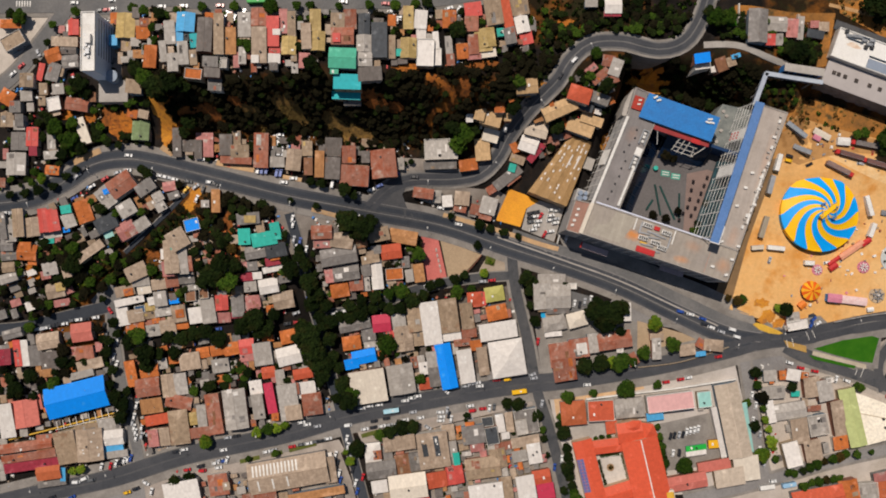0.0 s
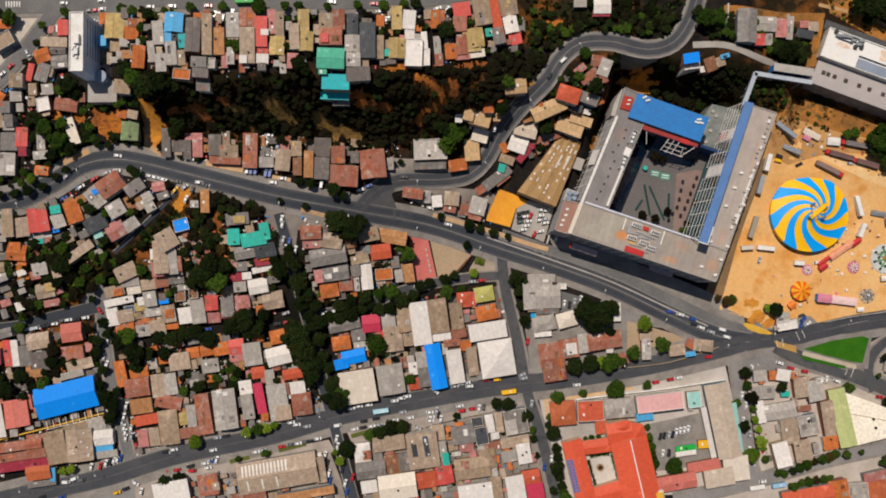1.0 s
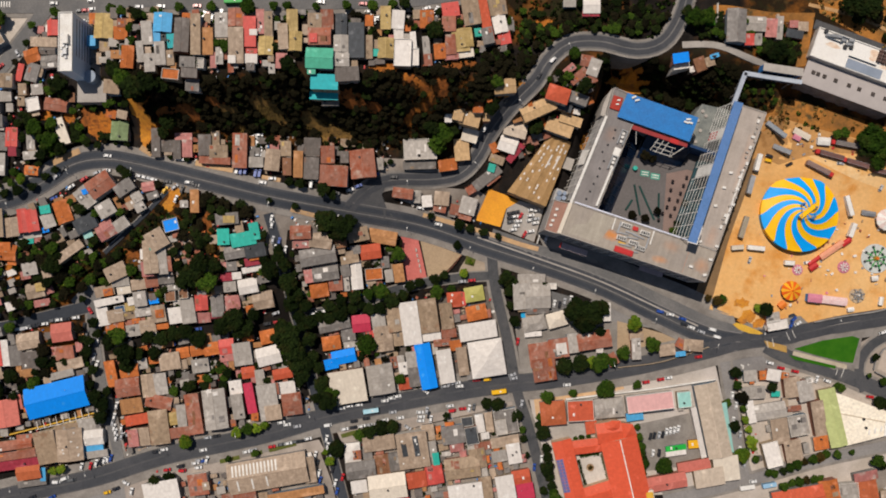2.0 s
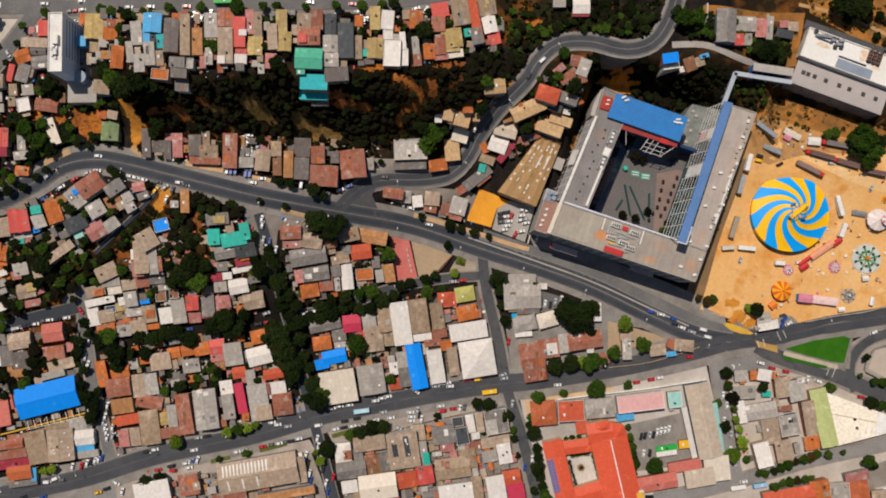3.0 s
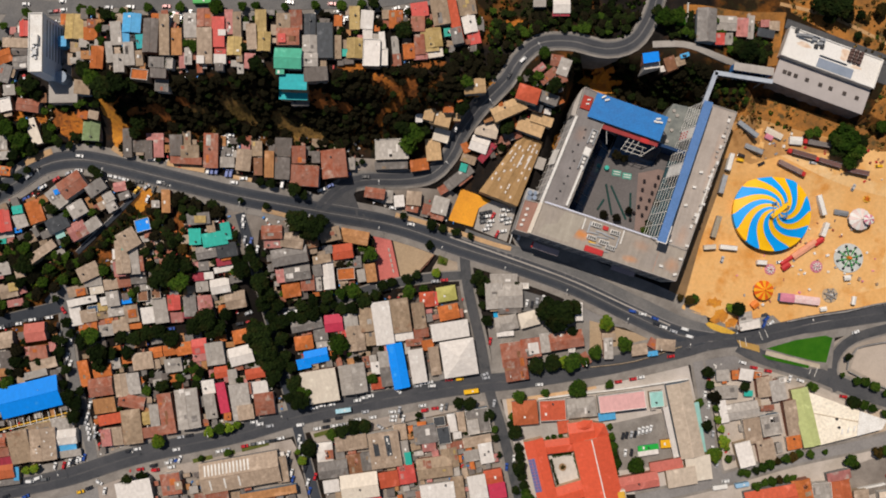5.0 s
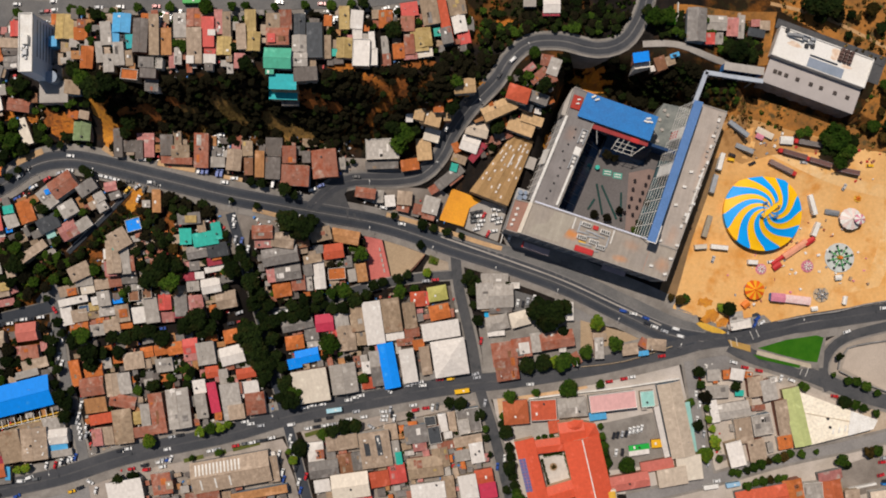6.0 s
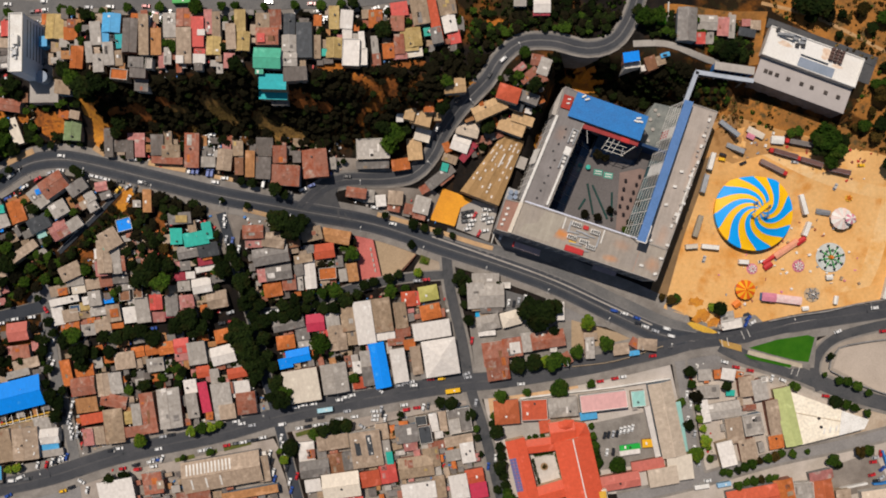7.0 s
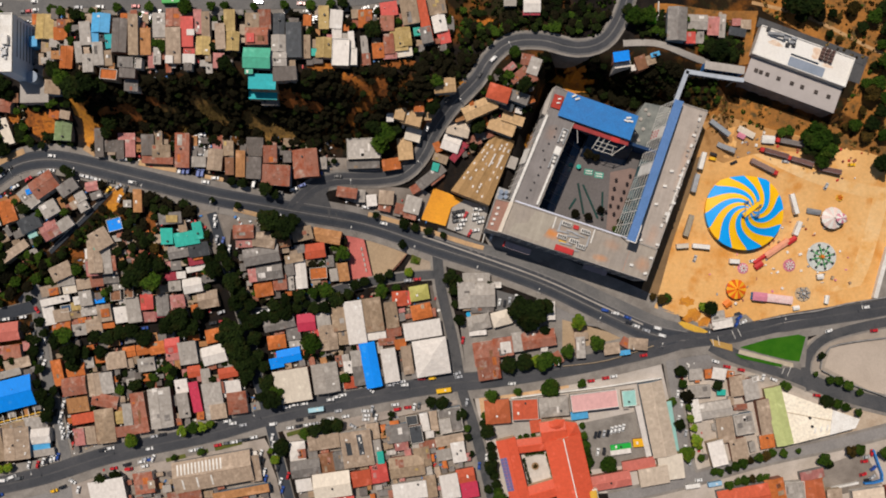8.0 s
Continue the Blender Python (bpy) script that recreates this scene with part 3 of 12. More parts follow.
def lean_tos(rows, label):
    """Small sheds crowded between the houses, too many to count: one object."""
    kinds = sorted(ROOF)
    v, f, index = [], [], []
    for x, y, w, d, turn, h, colour in rows:
        TAKEN.append((x, y, math.cos(radians(turn)), math.sin(radians(turn)), w / 2, d / 2))
        z = ground_z(x, y)
        m = pose(x, y, z, 0, 0, turn)
        for x0, y0, z0, x1, y1, z1, tilt, slot in ((-w / 2, -d / 2, -1.5, w / 2, d / 2, h - 0.2, 0.0, len(kinds)), (-w / 2 - 0.2, -d / 2 - 0.2, h - 0.1, w / 2 + 0.2, d / 2 + 0.2, h, 0.35, kinds.index(colour))):
            a, b = box_data(x0, y0, z0, x1, y1, z1, base=len(v))
            v += [tuple(m @ Vector((p, q, s + (tilt if q > 0 else 0.0)))) for p, q, s in a]
            f += b
            index += [slot] * 6
    me = mesh_of("lean_tos", v, f, [ROOF[k] for k in kinds] + [WALLS[2]], index)
    tagged(new("lean_tos", me), label, "sheds", kind="stuff")


def clutter(outline, n, seed, mats=None, lift=0.0):
    """Crates, tarps, barrels and scrap in the yards, too small to count: one object."""
    r = random.Random(seed)
    on_yards = mats is not None
    mats = mats or [WHITE_PAINT, STEEL, ROOF["rs"], BLUE_PAINT, ROOF["tn"], RED_PAINT, ROOF["lg"], ROOF["wh"], ROOF["wd"]]
    xs, ys = [p[0] for p in outline], [p[1] for p in outline]
    v, f, index = [], [], []
    for _ in range(n):
        x, y = r.uniform(min(xs), max(xs)), r.uniform(min(ys), max(ys))
        if not inside(x, y, outline) or not clear(x, y, 0.5) or (not on_yards and any(inside(x, y, o) for o in YARDS)):
            continue
        a, b, c = r.uniform(0.3, 1.1), r.uniform(0.3, 0.8), r.uniform(0.3, 1.2)
        m = pose(x, y, ground_z(x, y) + lift, 0, 0, r.uniform(0, 90))
        p, q = box_data(-a, -b, -0.2, a, b, c, base=len(v))
        k = r.uniform(0.6, 1.0)
        v += [tuple(m @ Vector((e[0] * (k if e[2] > 0 else 1), e[1] * (k if e[2] > 0 else 1), e[2]))) for e in p]
        f += q
        index += [r.randrange(len(mats))] * 6
    if v:
        tagged(new("yard_clutter", mesh_of("yard_clutter", v, f, mats, index)), "crates, boards and cables lying on the fairground sand" if on_yards else "crates, tarpaulins and scrap lying in back yards", "clutter", kind="stuff")


def crowd_sheds(outline, n, seed, turn, tones=("lg", "gr", "gr", "dg", "dg", "wd", "tn", "tn", "rs", "rs", "pk", "or", "ob")):
    """Patched sheds squeezed into what room is left between the houses of a block."""
    r = random.Random(seed)
    xs, ys = [p[0] for p in outline], [p[1] for p in outline]
    rows = []
    for _ in range(n):
        x, y = r.uniform(min(xs), max(xs)), r.uniform(min(ys), max(ys))
        w, d = r.uniform(2.4, 6.2), r.uniform(2.0, 4.4)
        if r.random() < 0.5:
            w, d = d, w
        if not inside(x, y, outline) or not clear(x, y, 0.36 * min(w, d)) or any(inside(x, y, o) for o in YARDS):
            continue
        if any((x - q[0]) ** 2 + (y - q[1]) ** 2 < (0.5 * (max(w, d) + max(q[2], q[3]))) ** 2 * 0.6 for q in rows):
            continue
        rows.append((x, y, w, d, turn + r.uniform(-4, 4), r.uniform(2.1, 2.9), r.choice(tones)))
    if rows:
        lean_tos(rows, "small sheds of patched grey, tan and rusty sheet")


# ---- cars ----
CAR_COLOURS = {
    "white": (0.75, 0.75, 0.74), "silver": (0.42, 0.43, 0.45), "black": (0.02, 0.02, 0.024), "red": (0.5, 0.015, 0.02),
    "blue": (0.02, 0.07, 0.32), "grey": (0.12, 0.125, 0.13), "yellow": (0.8, 0.45, 0.01),
}


def car_paint(name, colour):
    m, n, l, bsdf = nodes_of("car_paint_" + name)
    bsdf.inputs["Base Color"].default_value = rgba(colour)
    bsdf.inputs["Roughness"].default_value = 0.3
    bsdf.inputs["Coat Weight"].default_value = 0.4
    return m


def car_body(name, paint, van):
    """A saloon or a van: sills, bonnet, boot and a tapered cabin with its roof."""
    bm = bmesh.new()

    def frustum(x0, x1, y, z0, u0, u1, uy, z1):
        v = [bm.verts.new(p) for p in ((x0, -y, z0), (x1, -y, z0), (x1, y, z0), (x0, y, z0), (u0, -uy, z1), (u1, -uy, z1), (u1, uy, z1), (u0, uy, z1))]
        for q in ((3, 2, 1, 0), (4, 5, 6, 7), (0, 1, 5, 4), (1, 2, 6, 5), (2, 3, 7, 6), (3, 0, 4, 7)):
            bm.faces.new([v[i] for i in q])

    frustum(-2.15, 2.15, 0.86, 0.28, -2.2, 2.18, 0.88, 0.62)
    frustum(-2.2, 2.18, 0.88, 0.62, -2.1, 2.05, 0.82, 0.88)
    if van:
        frustum(-2.08, 1.3, 0.80, 1.45, -2.05, 1.1, 0.76, 1.9)
    else:
        frustum(-1.35, 0.62, 0.66, 1.36, -1.28, 0.55, 0.6, 1.46)
    me = bpy.data.meshes.new(name)
    bmesh.ops.recalc_face_normals(bm, faces=bm.faces[:])
    bm.to_mesh(me)
    bm.free()
    me.materials.append(paint)
    return me


def car_glass(name, van):
    a = (-2.05, 1.75, 0.80, 0.86, -2.06, 1.28, 0.79, 1.45) if van else (-1.85, 1.15, 0.78, 0.86, -1.36, 0.63, 0.67, 1.37)
    x0, x1, y, z0, u0, u1, uy, z1 = a
    v = [(x0, -y, z0), (x1, -y, z0), (x1, y, z0), (x0, y, z0), (u0, -uy, z1), (u1, -uy, z1), (u1, uy, z1), (u0, uy, z1)]
    return mesh_of(name, v, [(3, 2, 1, 0), (4, 5, 6, 7), (0, 1, 5, 4), (1, 2, 6, 5), (2, 3, 7, 6), (3, 0, 4, 7)], [WINDOW])


PAINTS = {k: car_paint(k, c) for k, c in CAR_COLOURS.items()}
BODIES = {(k, v): car_body("body", PAINTS[k], v) for k in CAR_COLOURS for v in (False, True)}
GLASSES = {v: car_glass("cabin_glass", v) for v in (False, True)}
WHEEL = cylinder("wheel", 0.32, 0.22, RUBBER, 10)
CAR_MIX = ["white"] * 9 + ["silver"] * 5 + ["grey"] * 3 + ["black"] * 3 + ["red"] * 2 + ["blue"] * 2


def car(x, y, turn, colour="white", van=False, lift=0.62):
    z = ground_z(x, y) + lift
    kind = "van" if van else "car"
    ob = thing(kind, pose(x, y, z, 0, 0, turn), colour + " " + kind + " standing on the asphalt street", kind, "vehicles on the streets")
    part("body", BODIES[(colour, van)], ob)
    part("cabin_glass", GLASSES[van], ob, "dark window glass")
    for i in (-1, 1):
        for j in (-1, 1):
            part("wheel", WHEEL, ob, "", pose(i * 1.32, j * 0.78 + 0.11, 0.32, 90, 0, 0))
    return ob


def car_row(x0, y0, x1, y1, n, turn=None, seed=1, mix=None):
    """Parked cars from one end of a row to the other; turn: their heading, along the row by default."""
    r = random.Random(seed * 31 + n)
    if turn is None:
        turn = math.degrees(math.atan2(y1 - y0, x1 - x0))
    for i in range(n):
        t = (i + 0.5 + r.uniform(-0.12, 0.12)) / n
        car(x0 + (x1 - x0) * t + r.uniform(-0.3, 0.3), y0 + (y1 - y0) * t + r.uniform(-0.3, 0.3), turn + r.uniform(-3, 3) + r.choice((0, 180)),
            r.choice(mix or CAR_MIX), r.random() < 0.22)


def long_vehicle(name, x, y, turn, length, width, height, mat, label, category, cab=None):
    """A bus or a trailer: a body with rounded edges, a roof rim, wheels and, for a bus, a band of windows."""
    z = ground_z(x, y) + (0.62 if category == "bus" else 0.1)
    ob = thing(name, pose(x, y, z, 0, 0, turn), label, category)
    part("body", box("body", (length, width, height), mat, 0.12), ob, "", Matrix.Translation((0, 0, 0.55)))
    if category == "bus":
        part("window_band", boxes("window_band", [(-length * 0.46, -width / 2 - 0.03, 1.6, length * 0.46, width / 2 + 0.03, 2.4), (length / 2 - 0.1, -width * 0.42, 1.5, length / 2 + 0.03, width * 0.42, 2.6)], [WINDOW]), ob)
        part("roof_hatch", box("roof_hatch", (1.0, 0.9, 0.15), WHITE_PAINT, 0.04), ob, "", Matrix.Translation((length * 0.1, 0, height + 0.54)))
    else:
        part("roof_rim", boxes("roof_rim", [(-length / 2, -width / 2, 0, length / 2, -width / 2 + 0.15, 0.12), (-length / 2, width / 2 - 0.15, 0, length / 2, width / 2, 0.12)], [STEEL]), ob, "", Matrix.Translation((0, 0, height + 0.55)))
    if cab is not None:
        part("cab", box("cab", (2.2, width * 0.95, height * 0.85), cab, 0.2), ob, "truck cab", Matrix.Translation((length / 2 + 1.3, 0, 0.55)))
    for i in (-0.36, 0.33):
        for j in (-1, 1):
            part("wheel", WHEEL, ob, "", pose(i * length, j * (width / 2 - 0.2) + 0.11, 0.4, 90, 0, 0) @ Matrix.Scale(1.4, 4))
    return ob


# ---- trees ----
def crown_mesh(seed, mat, lobes, leaves, flat, spray=1.0, heart=0.76):
    """A crown of unit radius: lumpy lobes set with small leaf sprays, uneven at the rim."""
    r = random.Random(seed)
    centres = [(Vector((0, 0, 0.1)), 0.62)]
    for k in range(lobes):
        a = 2 * math.pi * (k + r.uniform(-0.35, 0.35)) / lobes
        q = r.uniform(0.38, 0.68)
        centres.append((Vector((q * math.cos(a), q * math.sin(a), r.uniform(-0.25, 0.35))), r.uniform(0.28, 0.44)))
    v, f = [], []
    for c, rad in centres:
        for _ in range(int(leaves * rad)):
            d = Vector((r.gauss(0, 1), r.gauss(0, 1), r.gauss(0.25, 1))).normalized()
            p = c + d * rad * r.uniform(0.72, 1.12)
            nrm = (d + Vector((r.uniform(-0.7, 0.7), r.uniform(-0.7, 0.7), r.uniform(-0.2, 0.9)))).normalized()
            t1 = nrm.orthogonal().normalized()
            t1.rotate(Matrix.Rotation(r.uniform(0, 6.28), 3, nrm))
            t2 = nrm.cross(t1)
            s = spray * r.uniform(0.07, 0.15)
            b = len(v)
            for i, j, k in ((-1, -0.5, 0), (0.2, -0.9, 0.15), (1, 0.1, -0.1), (0.1, 0.9, 0.1), (-0.8, 0.5, -0.1)):
                q = p + t1 * (i * s) + t2 * (j * s) + nrm * (k * s)
                v.append((q.x, q.y, q.z * flat))
            f.append(tuple(range(b, b + 5)))
        # inner mass that keeps the crown from being seen through everywhere
        b = len(v)
        rings, segs = 4, 7
        for i in range(1, rings):
            th = math.pi * i / rings
            for j in range(segs):
                ph = 2 * math.pi * j / segs
                q = c + Vector((math.sin(th) * math.cos(ph), math.sin(th) * math.sin(ph), math.cos(th))) * rad * r.uniform(heart - 0.1, heart + 0.1)
                v.append((q.x, q.y, q.z * flat))
        v += [(c.x, c.y, (c.z + rad * heart) * flat), (c.x, c.y, (c.z - rad * heart) * flat)]
        top, bot = len(v) - 2, len(v) - 1
        for j in range(segs):
            k = (j + 1) % segs
            f.append((top, b + j, b + k))
            for i in range(rings - 2):
                f.append((b + i * segs + j, b + (i + 1) * segs + j, b + (i + 1) * segs + k, b + i * segs + k))
            f.append((bot, b + (rings - 2) * segs + k, b + (rings - 2) * segs + j))
    return mesh_of("crown", v, f, [mat])


def trunk_mesh(seed):
    """A tapered trunk with three limbs, one unit high."""
    r = random.Random(seed)
    bm = bmesh.new()

    def limb(p, q, r0, r1):
        d = q - p
        m = Matrix.Translation((p + q) / 2) @ d.to_track_quat("Z", "Y").to_matrix().to_4x4()
        bmesh.ops.create_cone(bm, cap_ends=True, segments=6, radius1=r0, radius2=r1, depth=d.length, matrix=m)

    limb(Vector((0, 0, -0.1)), Vector((0.03, 0.02, 0.6)), 0.075, 0.05)
    for k in range(3):
        a = 2.1 * k + r.uniform(0, 1)
        limb(Vector((0.03, 0.02, 0.55)), Vector((0.35 * math.cos(a), 0.35 * math.sin(a), 1.0)), 0.045, 0.02)
    me = bpy.data.meshes.new("trunk")
    bm.to_mesh(me)
    bm.free()
    me.materials.append(BARK)
    return me


CROWNS = {k: [crown_mesh(11 * i + 3, LEAF[k], 6 + i, 240, 0.8) for i in range(4)] for k in LEAF}
BUSHES = {k: [crown_mesh(7 * i + 5, LEAF[k], 5 + i % 3, 105, 0.6, 1.6, 0.5) for i in range(6)] for k in LEAF}
TRUNKS = [trunk_mesh(i) for i in range(3)]
TREE_WORDS = {"deep": "very dark broadleaf tree", "dark": "dense dark green broadleaf tree", "mid": "green broadleaf tree", "light": "bright yellow-green street tree", "dry": "dry olive-brown scrubby tree", "straw": "straw-coloured dry bush"}


def tree(x, y, r, tone="mid", where="beside the street", z=None):
    z = ground_z(x, y) if z is None else z
    seed = rng.randrange(1000)
    turn = rng.uniform(0, 360)
    tall = r * rng.uniform(0.9, 1.2) + 0.8
    ob = thing("tree", pose(x, y, z, 0, 0, turn), TREE_WORDS[tone] + " " + where, "tree", "trees of the town")
    part("trunk", TRUNKS[seed % 3], ob, "", Matrix.Diagonal((tall * 1.2, tall * 1.2, tall, 1)))
    part("crown", CROWNS[tone][seed % 4], ob, "", Matrix.Translation((0, 0, tall)) @ Matrix.Diagonal((r, r * rng.uniform(0.85, 1.1), r * rng.uniform(0.8, 1.0), 1)))
    return ob


def inside(x, y, outline):
    hit = False
    for i in range(len(outline)):
        (ax, ay), (bx, by) = outline[i], outline[i - 1]
        if (ay > y) != (by > y) and x < (bx - ax) * (y - ay) / (by - ay) + ax:
            hit = not hit
    return hit


def clear(x, y, r):
    """True where no building, road or bare earth lies within r."""
    for px, py, half in LAID:
        if (x - px) ** 2 + (y - py) ** 2 < (half + r) ** 2:
            return False
    for bx, by, c, s, hx, hy in TAKEN:
        dx, dy = x - bx, y - by
        if abs(dx * c + dy * s) < hx + r and abs(-dx * s + dy * c) < hy + r:
            return False
    return True


def mesh_arrays(me):
    v = np.empty(len(me.vertices) * 3)
    me.vertices.foreach_get("co", v)
    return v.reshape(-1, 3), [tuple(p.vertices) for p in me.polygons]


def woods(outline, n, r0, r1, tones, seed, where):
    """Close-grown trees over an outline, too many to count: one object, keeping off the buildings."""
    r = random.Random(seed)
    xs, ys = [p[0] for p in outline], [p[1] for p in outline]
    verts, faces, index, base, made, tries = [], [], [], 0, 0, 0
    kinds = sorted(set(tones))
    while made < n and tries < n * 12:
        tries += 1
        x, y = r.uniform(min(xs), max(xs)), r.uniform(min(ys), max(ys))
        rad = r.uniform(r0, r1)
        if not inside(x, y, outline) or not clear(x, y, rad * 0.45) or any(inside(x, y, o) for o in YARDS):
            continue
        made += 1
        tone, tall, a = r.choice(tones), rad * r.uniform(0.9, 1.2) + 0.6, r.uniform(0, 6.28)
        turn = np.array([[math.cos(a), -math.sin(a), 0], [math.sin(a), math.cos(a), 0], [0, 0, 1]])
        for me, size, lift, slot in ((r.choice(BUSHES[tone]), (rad, rad * r.uniform(0.8, 1.1), rad * r.uniform(0.75, 1.0)), tall, kinds.index(tone)), (r.choice(TRUNKS), (tall * 1.2, tall * 1.2, tall), 0.0, len(kinds))):
            v, f = mesh_arrays(me)
            verts.append((v * np.array(size)) @ turn.T + np.array((x, y, ground_z(x, y) + lift)))
            faces += [tuple(i + base for i in q) for q in f]
            index += [slot] * len(f)
            base += len(v)
    me = mesh_of("woods", [tuple(p) for p in np.concatenate(verts)], faces, [LEAF[k] for k in kinds] + [BARK], index)
    tagged(new("woods", me), "dense dark green trees " + where, "woods", kind="stuff")


def scrub(outline, n, seed, tone, size=(0.4, 1.3), label="low dry scrub scattered over orange earth"):
    """Low bushes, one object: small lumps of leaf sprays."""
    r = random.Random(seed)
    xs, ys = [p[0] for p in outline], [p[1] for p in outline]
    v, f = [], []
    for _ in range(n):
        x, y = r.uniform(min(xs), max(xs)), r.uniform(min(ys), max(ys))
        if not inside(x, y, outline) or (tone != "straw" and not clear(x, y, 0.6)):
            continue
        s = r.uniform(*size)
        z = ground_z(x, y) + 0.35 * s
        for _ in range(9):
            d = Vector((r.gauss(0, 1), r.gauss(0, 1), abs(r.gauss(0, 0.7)))).normalized()
            p = Vector((x, y, z)) + d * s * r.uniform(0.4, 0.8)
            t1 = d.orthogonal().normalized() * s * 0.5
            t2 = d.cross(t1)
            b = len(v)
            v += [tuple(p - t1), tuple(p - t2 * 0.9), tuple(p + t1 + d * 0.15 * s), tuple(p + t2)]
            f.append((b, b + 1, b + 2, b + 3))
    tagged(new("scrub", mesh_of("scrub", v, f, [LEAF[tone]])), label, "scrub", kind="stuff")




def hedge(points, width, height, tone, label):
    """A clipped hedge along a line: leaf sprays over a solid heart."""
    r = random.Random(len(points) + int(points[0][0]))
    line = curve_through(points, 1.0)
    v, f = [], []
    for i, p in enumerate(line):
        z = ground_z(p.x, p.y)
        d = (line[min(i + 1, len(line) - 1)] - line[max(i - 1, 0)]).normalized()
        nrm = Vector((-d.y, d.x))
        if i:
            a, b = line[i - 1], p
            n2 = nrm * width * 0.36
            k = len(v)
            for q in (a, b):
                v += [(q.x - n2.x, q.y - n2.y, z), (q.x + n2.x, q.y + n2.y, z), (q.x + n2.x * 0.7, q.y + n2.y * 0.7, z + height * 0.85), (q.x - n2.x * 0.7, q.y - n2.y * 0.7, z + height * 0.85)]
            f += [(k + 3, k + 2, k + 6, k + 7), (k, k + 3, k + 7, k + 4), (k + 2, k + 1, k + 5, k + 6), (k + 1, k, k + 4, k + 5)]
        for _ in range(int(16 * width * height) + 6):
            u, w = r.uniform(-0.5, 0.5), r.uniform(0.2, 1.05)
            c = Vector((p.x + nrm.x * u * width + r.uniform(-0.6, 0.6), p.y + nrm.y * u * width + r.uniform(-0.6, 0.6), z + height * w))
            n3 = Vector((r.gauss(0, 0.6), r.gauss(0, 0.6), 1)).normalized()
            t1 = n3.orthogonal().normalized() * r.uniform(0.15, 0.32)
            t2 = n3.cross(t1)
            k = len(v)
            v += [tuple(c - t1), tuple(c - t2), tuple(c + t1), tuple(c + t2)]
            f.append((k, k + 1, k + 2, k + 3))
    tagged(new("hedge", mesh_of("hedge", v, f, [LEAF[tone]])), label, "hedge")
# ---- roads and made ground ----
COURSES = []


def street(points, width, label, walk_width=2.0, mat=None, level=False):
    """A road on its pavements; each one lies a little lower than the one laid before it."""
    COURSES.append(label)
    drop = 0.012 * len(COURSES)
    LAID.extend((p.x, p.y, width / 2 + 0.8) for p in curve_through(points, 3.0))
    if walk_width:
        ribbon("pavement", points, width + 2 * walk_width, PAVING, 0.42 - drop, "grey concrete pavement along a street", "pavement", level=level)
    ribbon("road", points, width, mat or ASPHALT, 0.66 - drop, label, "road", level=level)


def lanes(points, offsets, width, lift, mat=None, level=False):
    for o in offsets:
        ribbon("road_lane", points, width, mat or LANE, lift, "dark polished wheel lane of the road", "road", o, 0.05, 2, level)


AVENUE = [(-268.2, 43.8), (-249.0, 44.4), (-229.8, 47.5), (-212.1, 56.3), (-196.4, 65.9), (-180.6, 69.1), (-163.1, 67.2), (-121.7, 57.0), (-83.8, 47.8), (-43.2, 40.6), (-1.3, 33.6), (38.8, 20.3), (72.0, 9.6), (104.8, -2.7), (137.7, -18.6), (164.5, -30.5), (186.5, -35.2)]
BOTTOM = [(-277.5, -133.1), (-238.3, -123.7), (-192.4, -113.9), (-149.8, -100.9), (-93.8, -89.1), (-54.2, -78.0), (-7.9, -68.8), (38.4, -60.9), (74.9, -57.0), (121.3, -49.7), (164.7, -40.2), (186.5, -34.6), (218.5, -30.6), (248.6, -24.2), (303.8, -15.3), (347.0, -6.1)]
HILL = [(-41.7, 42.5), (-31.1, 53.4), (-17.6, 59.0), (5.3, 59.9), (21.7, 63.1), (32.1, 73.5), (37.7, 84.3), (47.8, 96.4), (62.6, 110.5), (70.0, 122.3), (81.6, 131.8), (98.8, 133.0), (119.1, 128.6), (133.2, 132.4), (141.5, 143.2), (146.7, 156.6), (150.2, 175.7)]
street(AVENUE, 11.0, "dark asphalt avenue with worn lanes", 3.4)
street(BOTTOM, 10.5, "dark asphalt main street lined with parked cars", 5.0)
street(HILL, 8.0, "narrow grey asphalt road winding up the hill", 1.4, WORN_ASPHALT, 62.0)
lanes(AVENUE, (-2.9, 2.9), 4.2, 0.695, DUSTY_LANE)
lanes(AVENUE, (-2.7, 2.7), 2.6, 0.703)
for edge in (-5.3, 5.3, 0.0):
    ribbon("road_edge", AVENUE, 0.35, DUSTY_ASPHALT, 0.71, "pale dusty line along the avenue", "road", edge, 0.05, 2)
lanes(BOTTOM, (-2.5, 2.5), 4.0, 0.72, DUSTY_LANE)
lanes(HILL, (-1.8, 1.8), 2.8, 0.74, DUSTY_LANE, 62.0)
street([(-267.8, 154.0), (-201.2, 154.7), (-113.5, 145.8), (-25.2, 149.2), (23.1, 156.1), (67.8, 169.3)], 8.5, "grey asphalt street on the plateau", 2.5, WORN_ASPHALT)
street([(-210.7, 153.7), (-224.5, 134.4), (-238.3, 116.8), (-257.5, 101.1)], 8.0, "grey asphalt side street", 1.5, WORN_ASPHALT)
street([(-272.9, -28.2), (-246.3, -26.5), (-222.6, -20.8), (-195.5, -14.2)], 6.5, "dark asphalt lane with a row of parked cars", 0.5, LANE)
street([(-192.6, -11.5), (-192.7, -33.2), (-188.6, -59.6), (-181.4, -85.9), (-175.4, -110.3)], 6.0, "grey asphalt residential street", 1.5, WORN_ASPHALT)
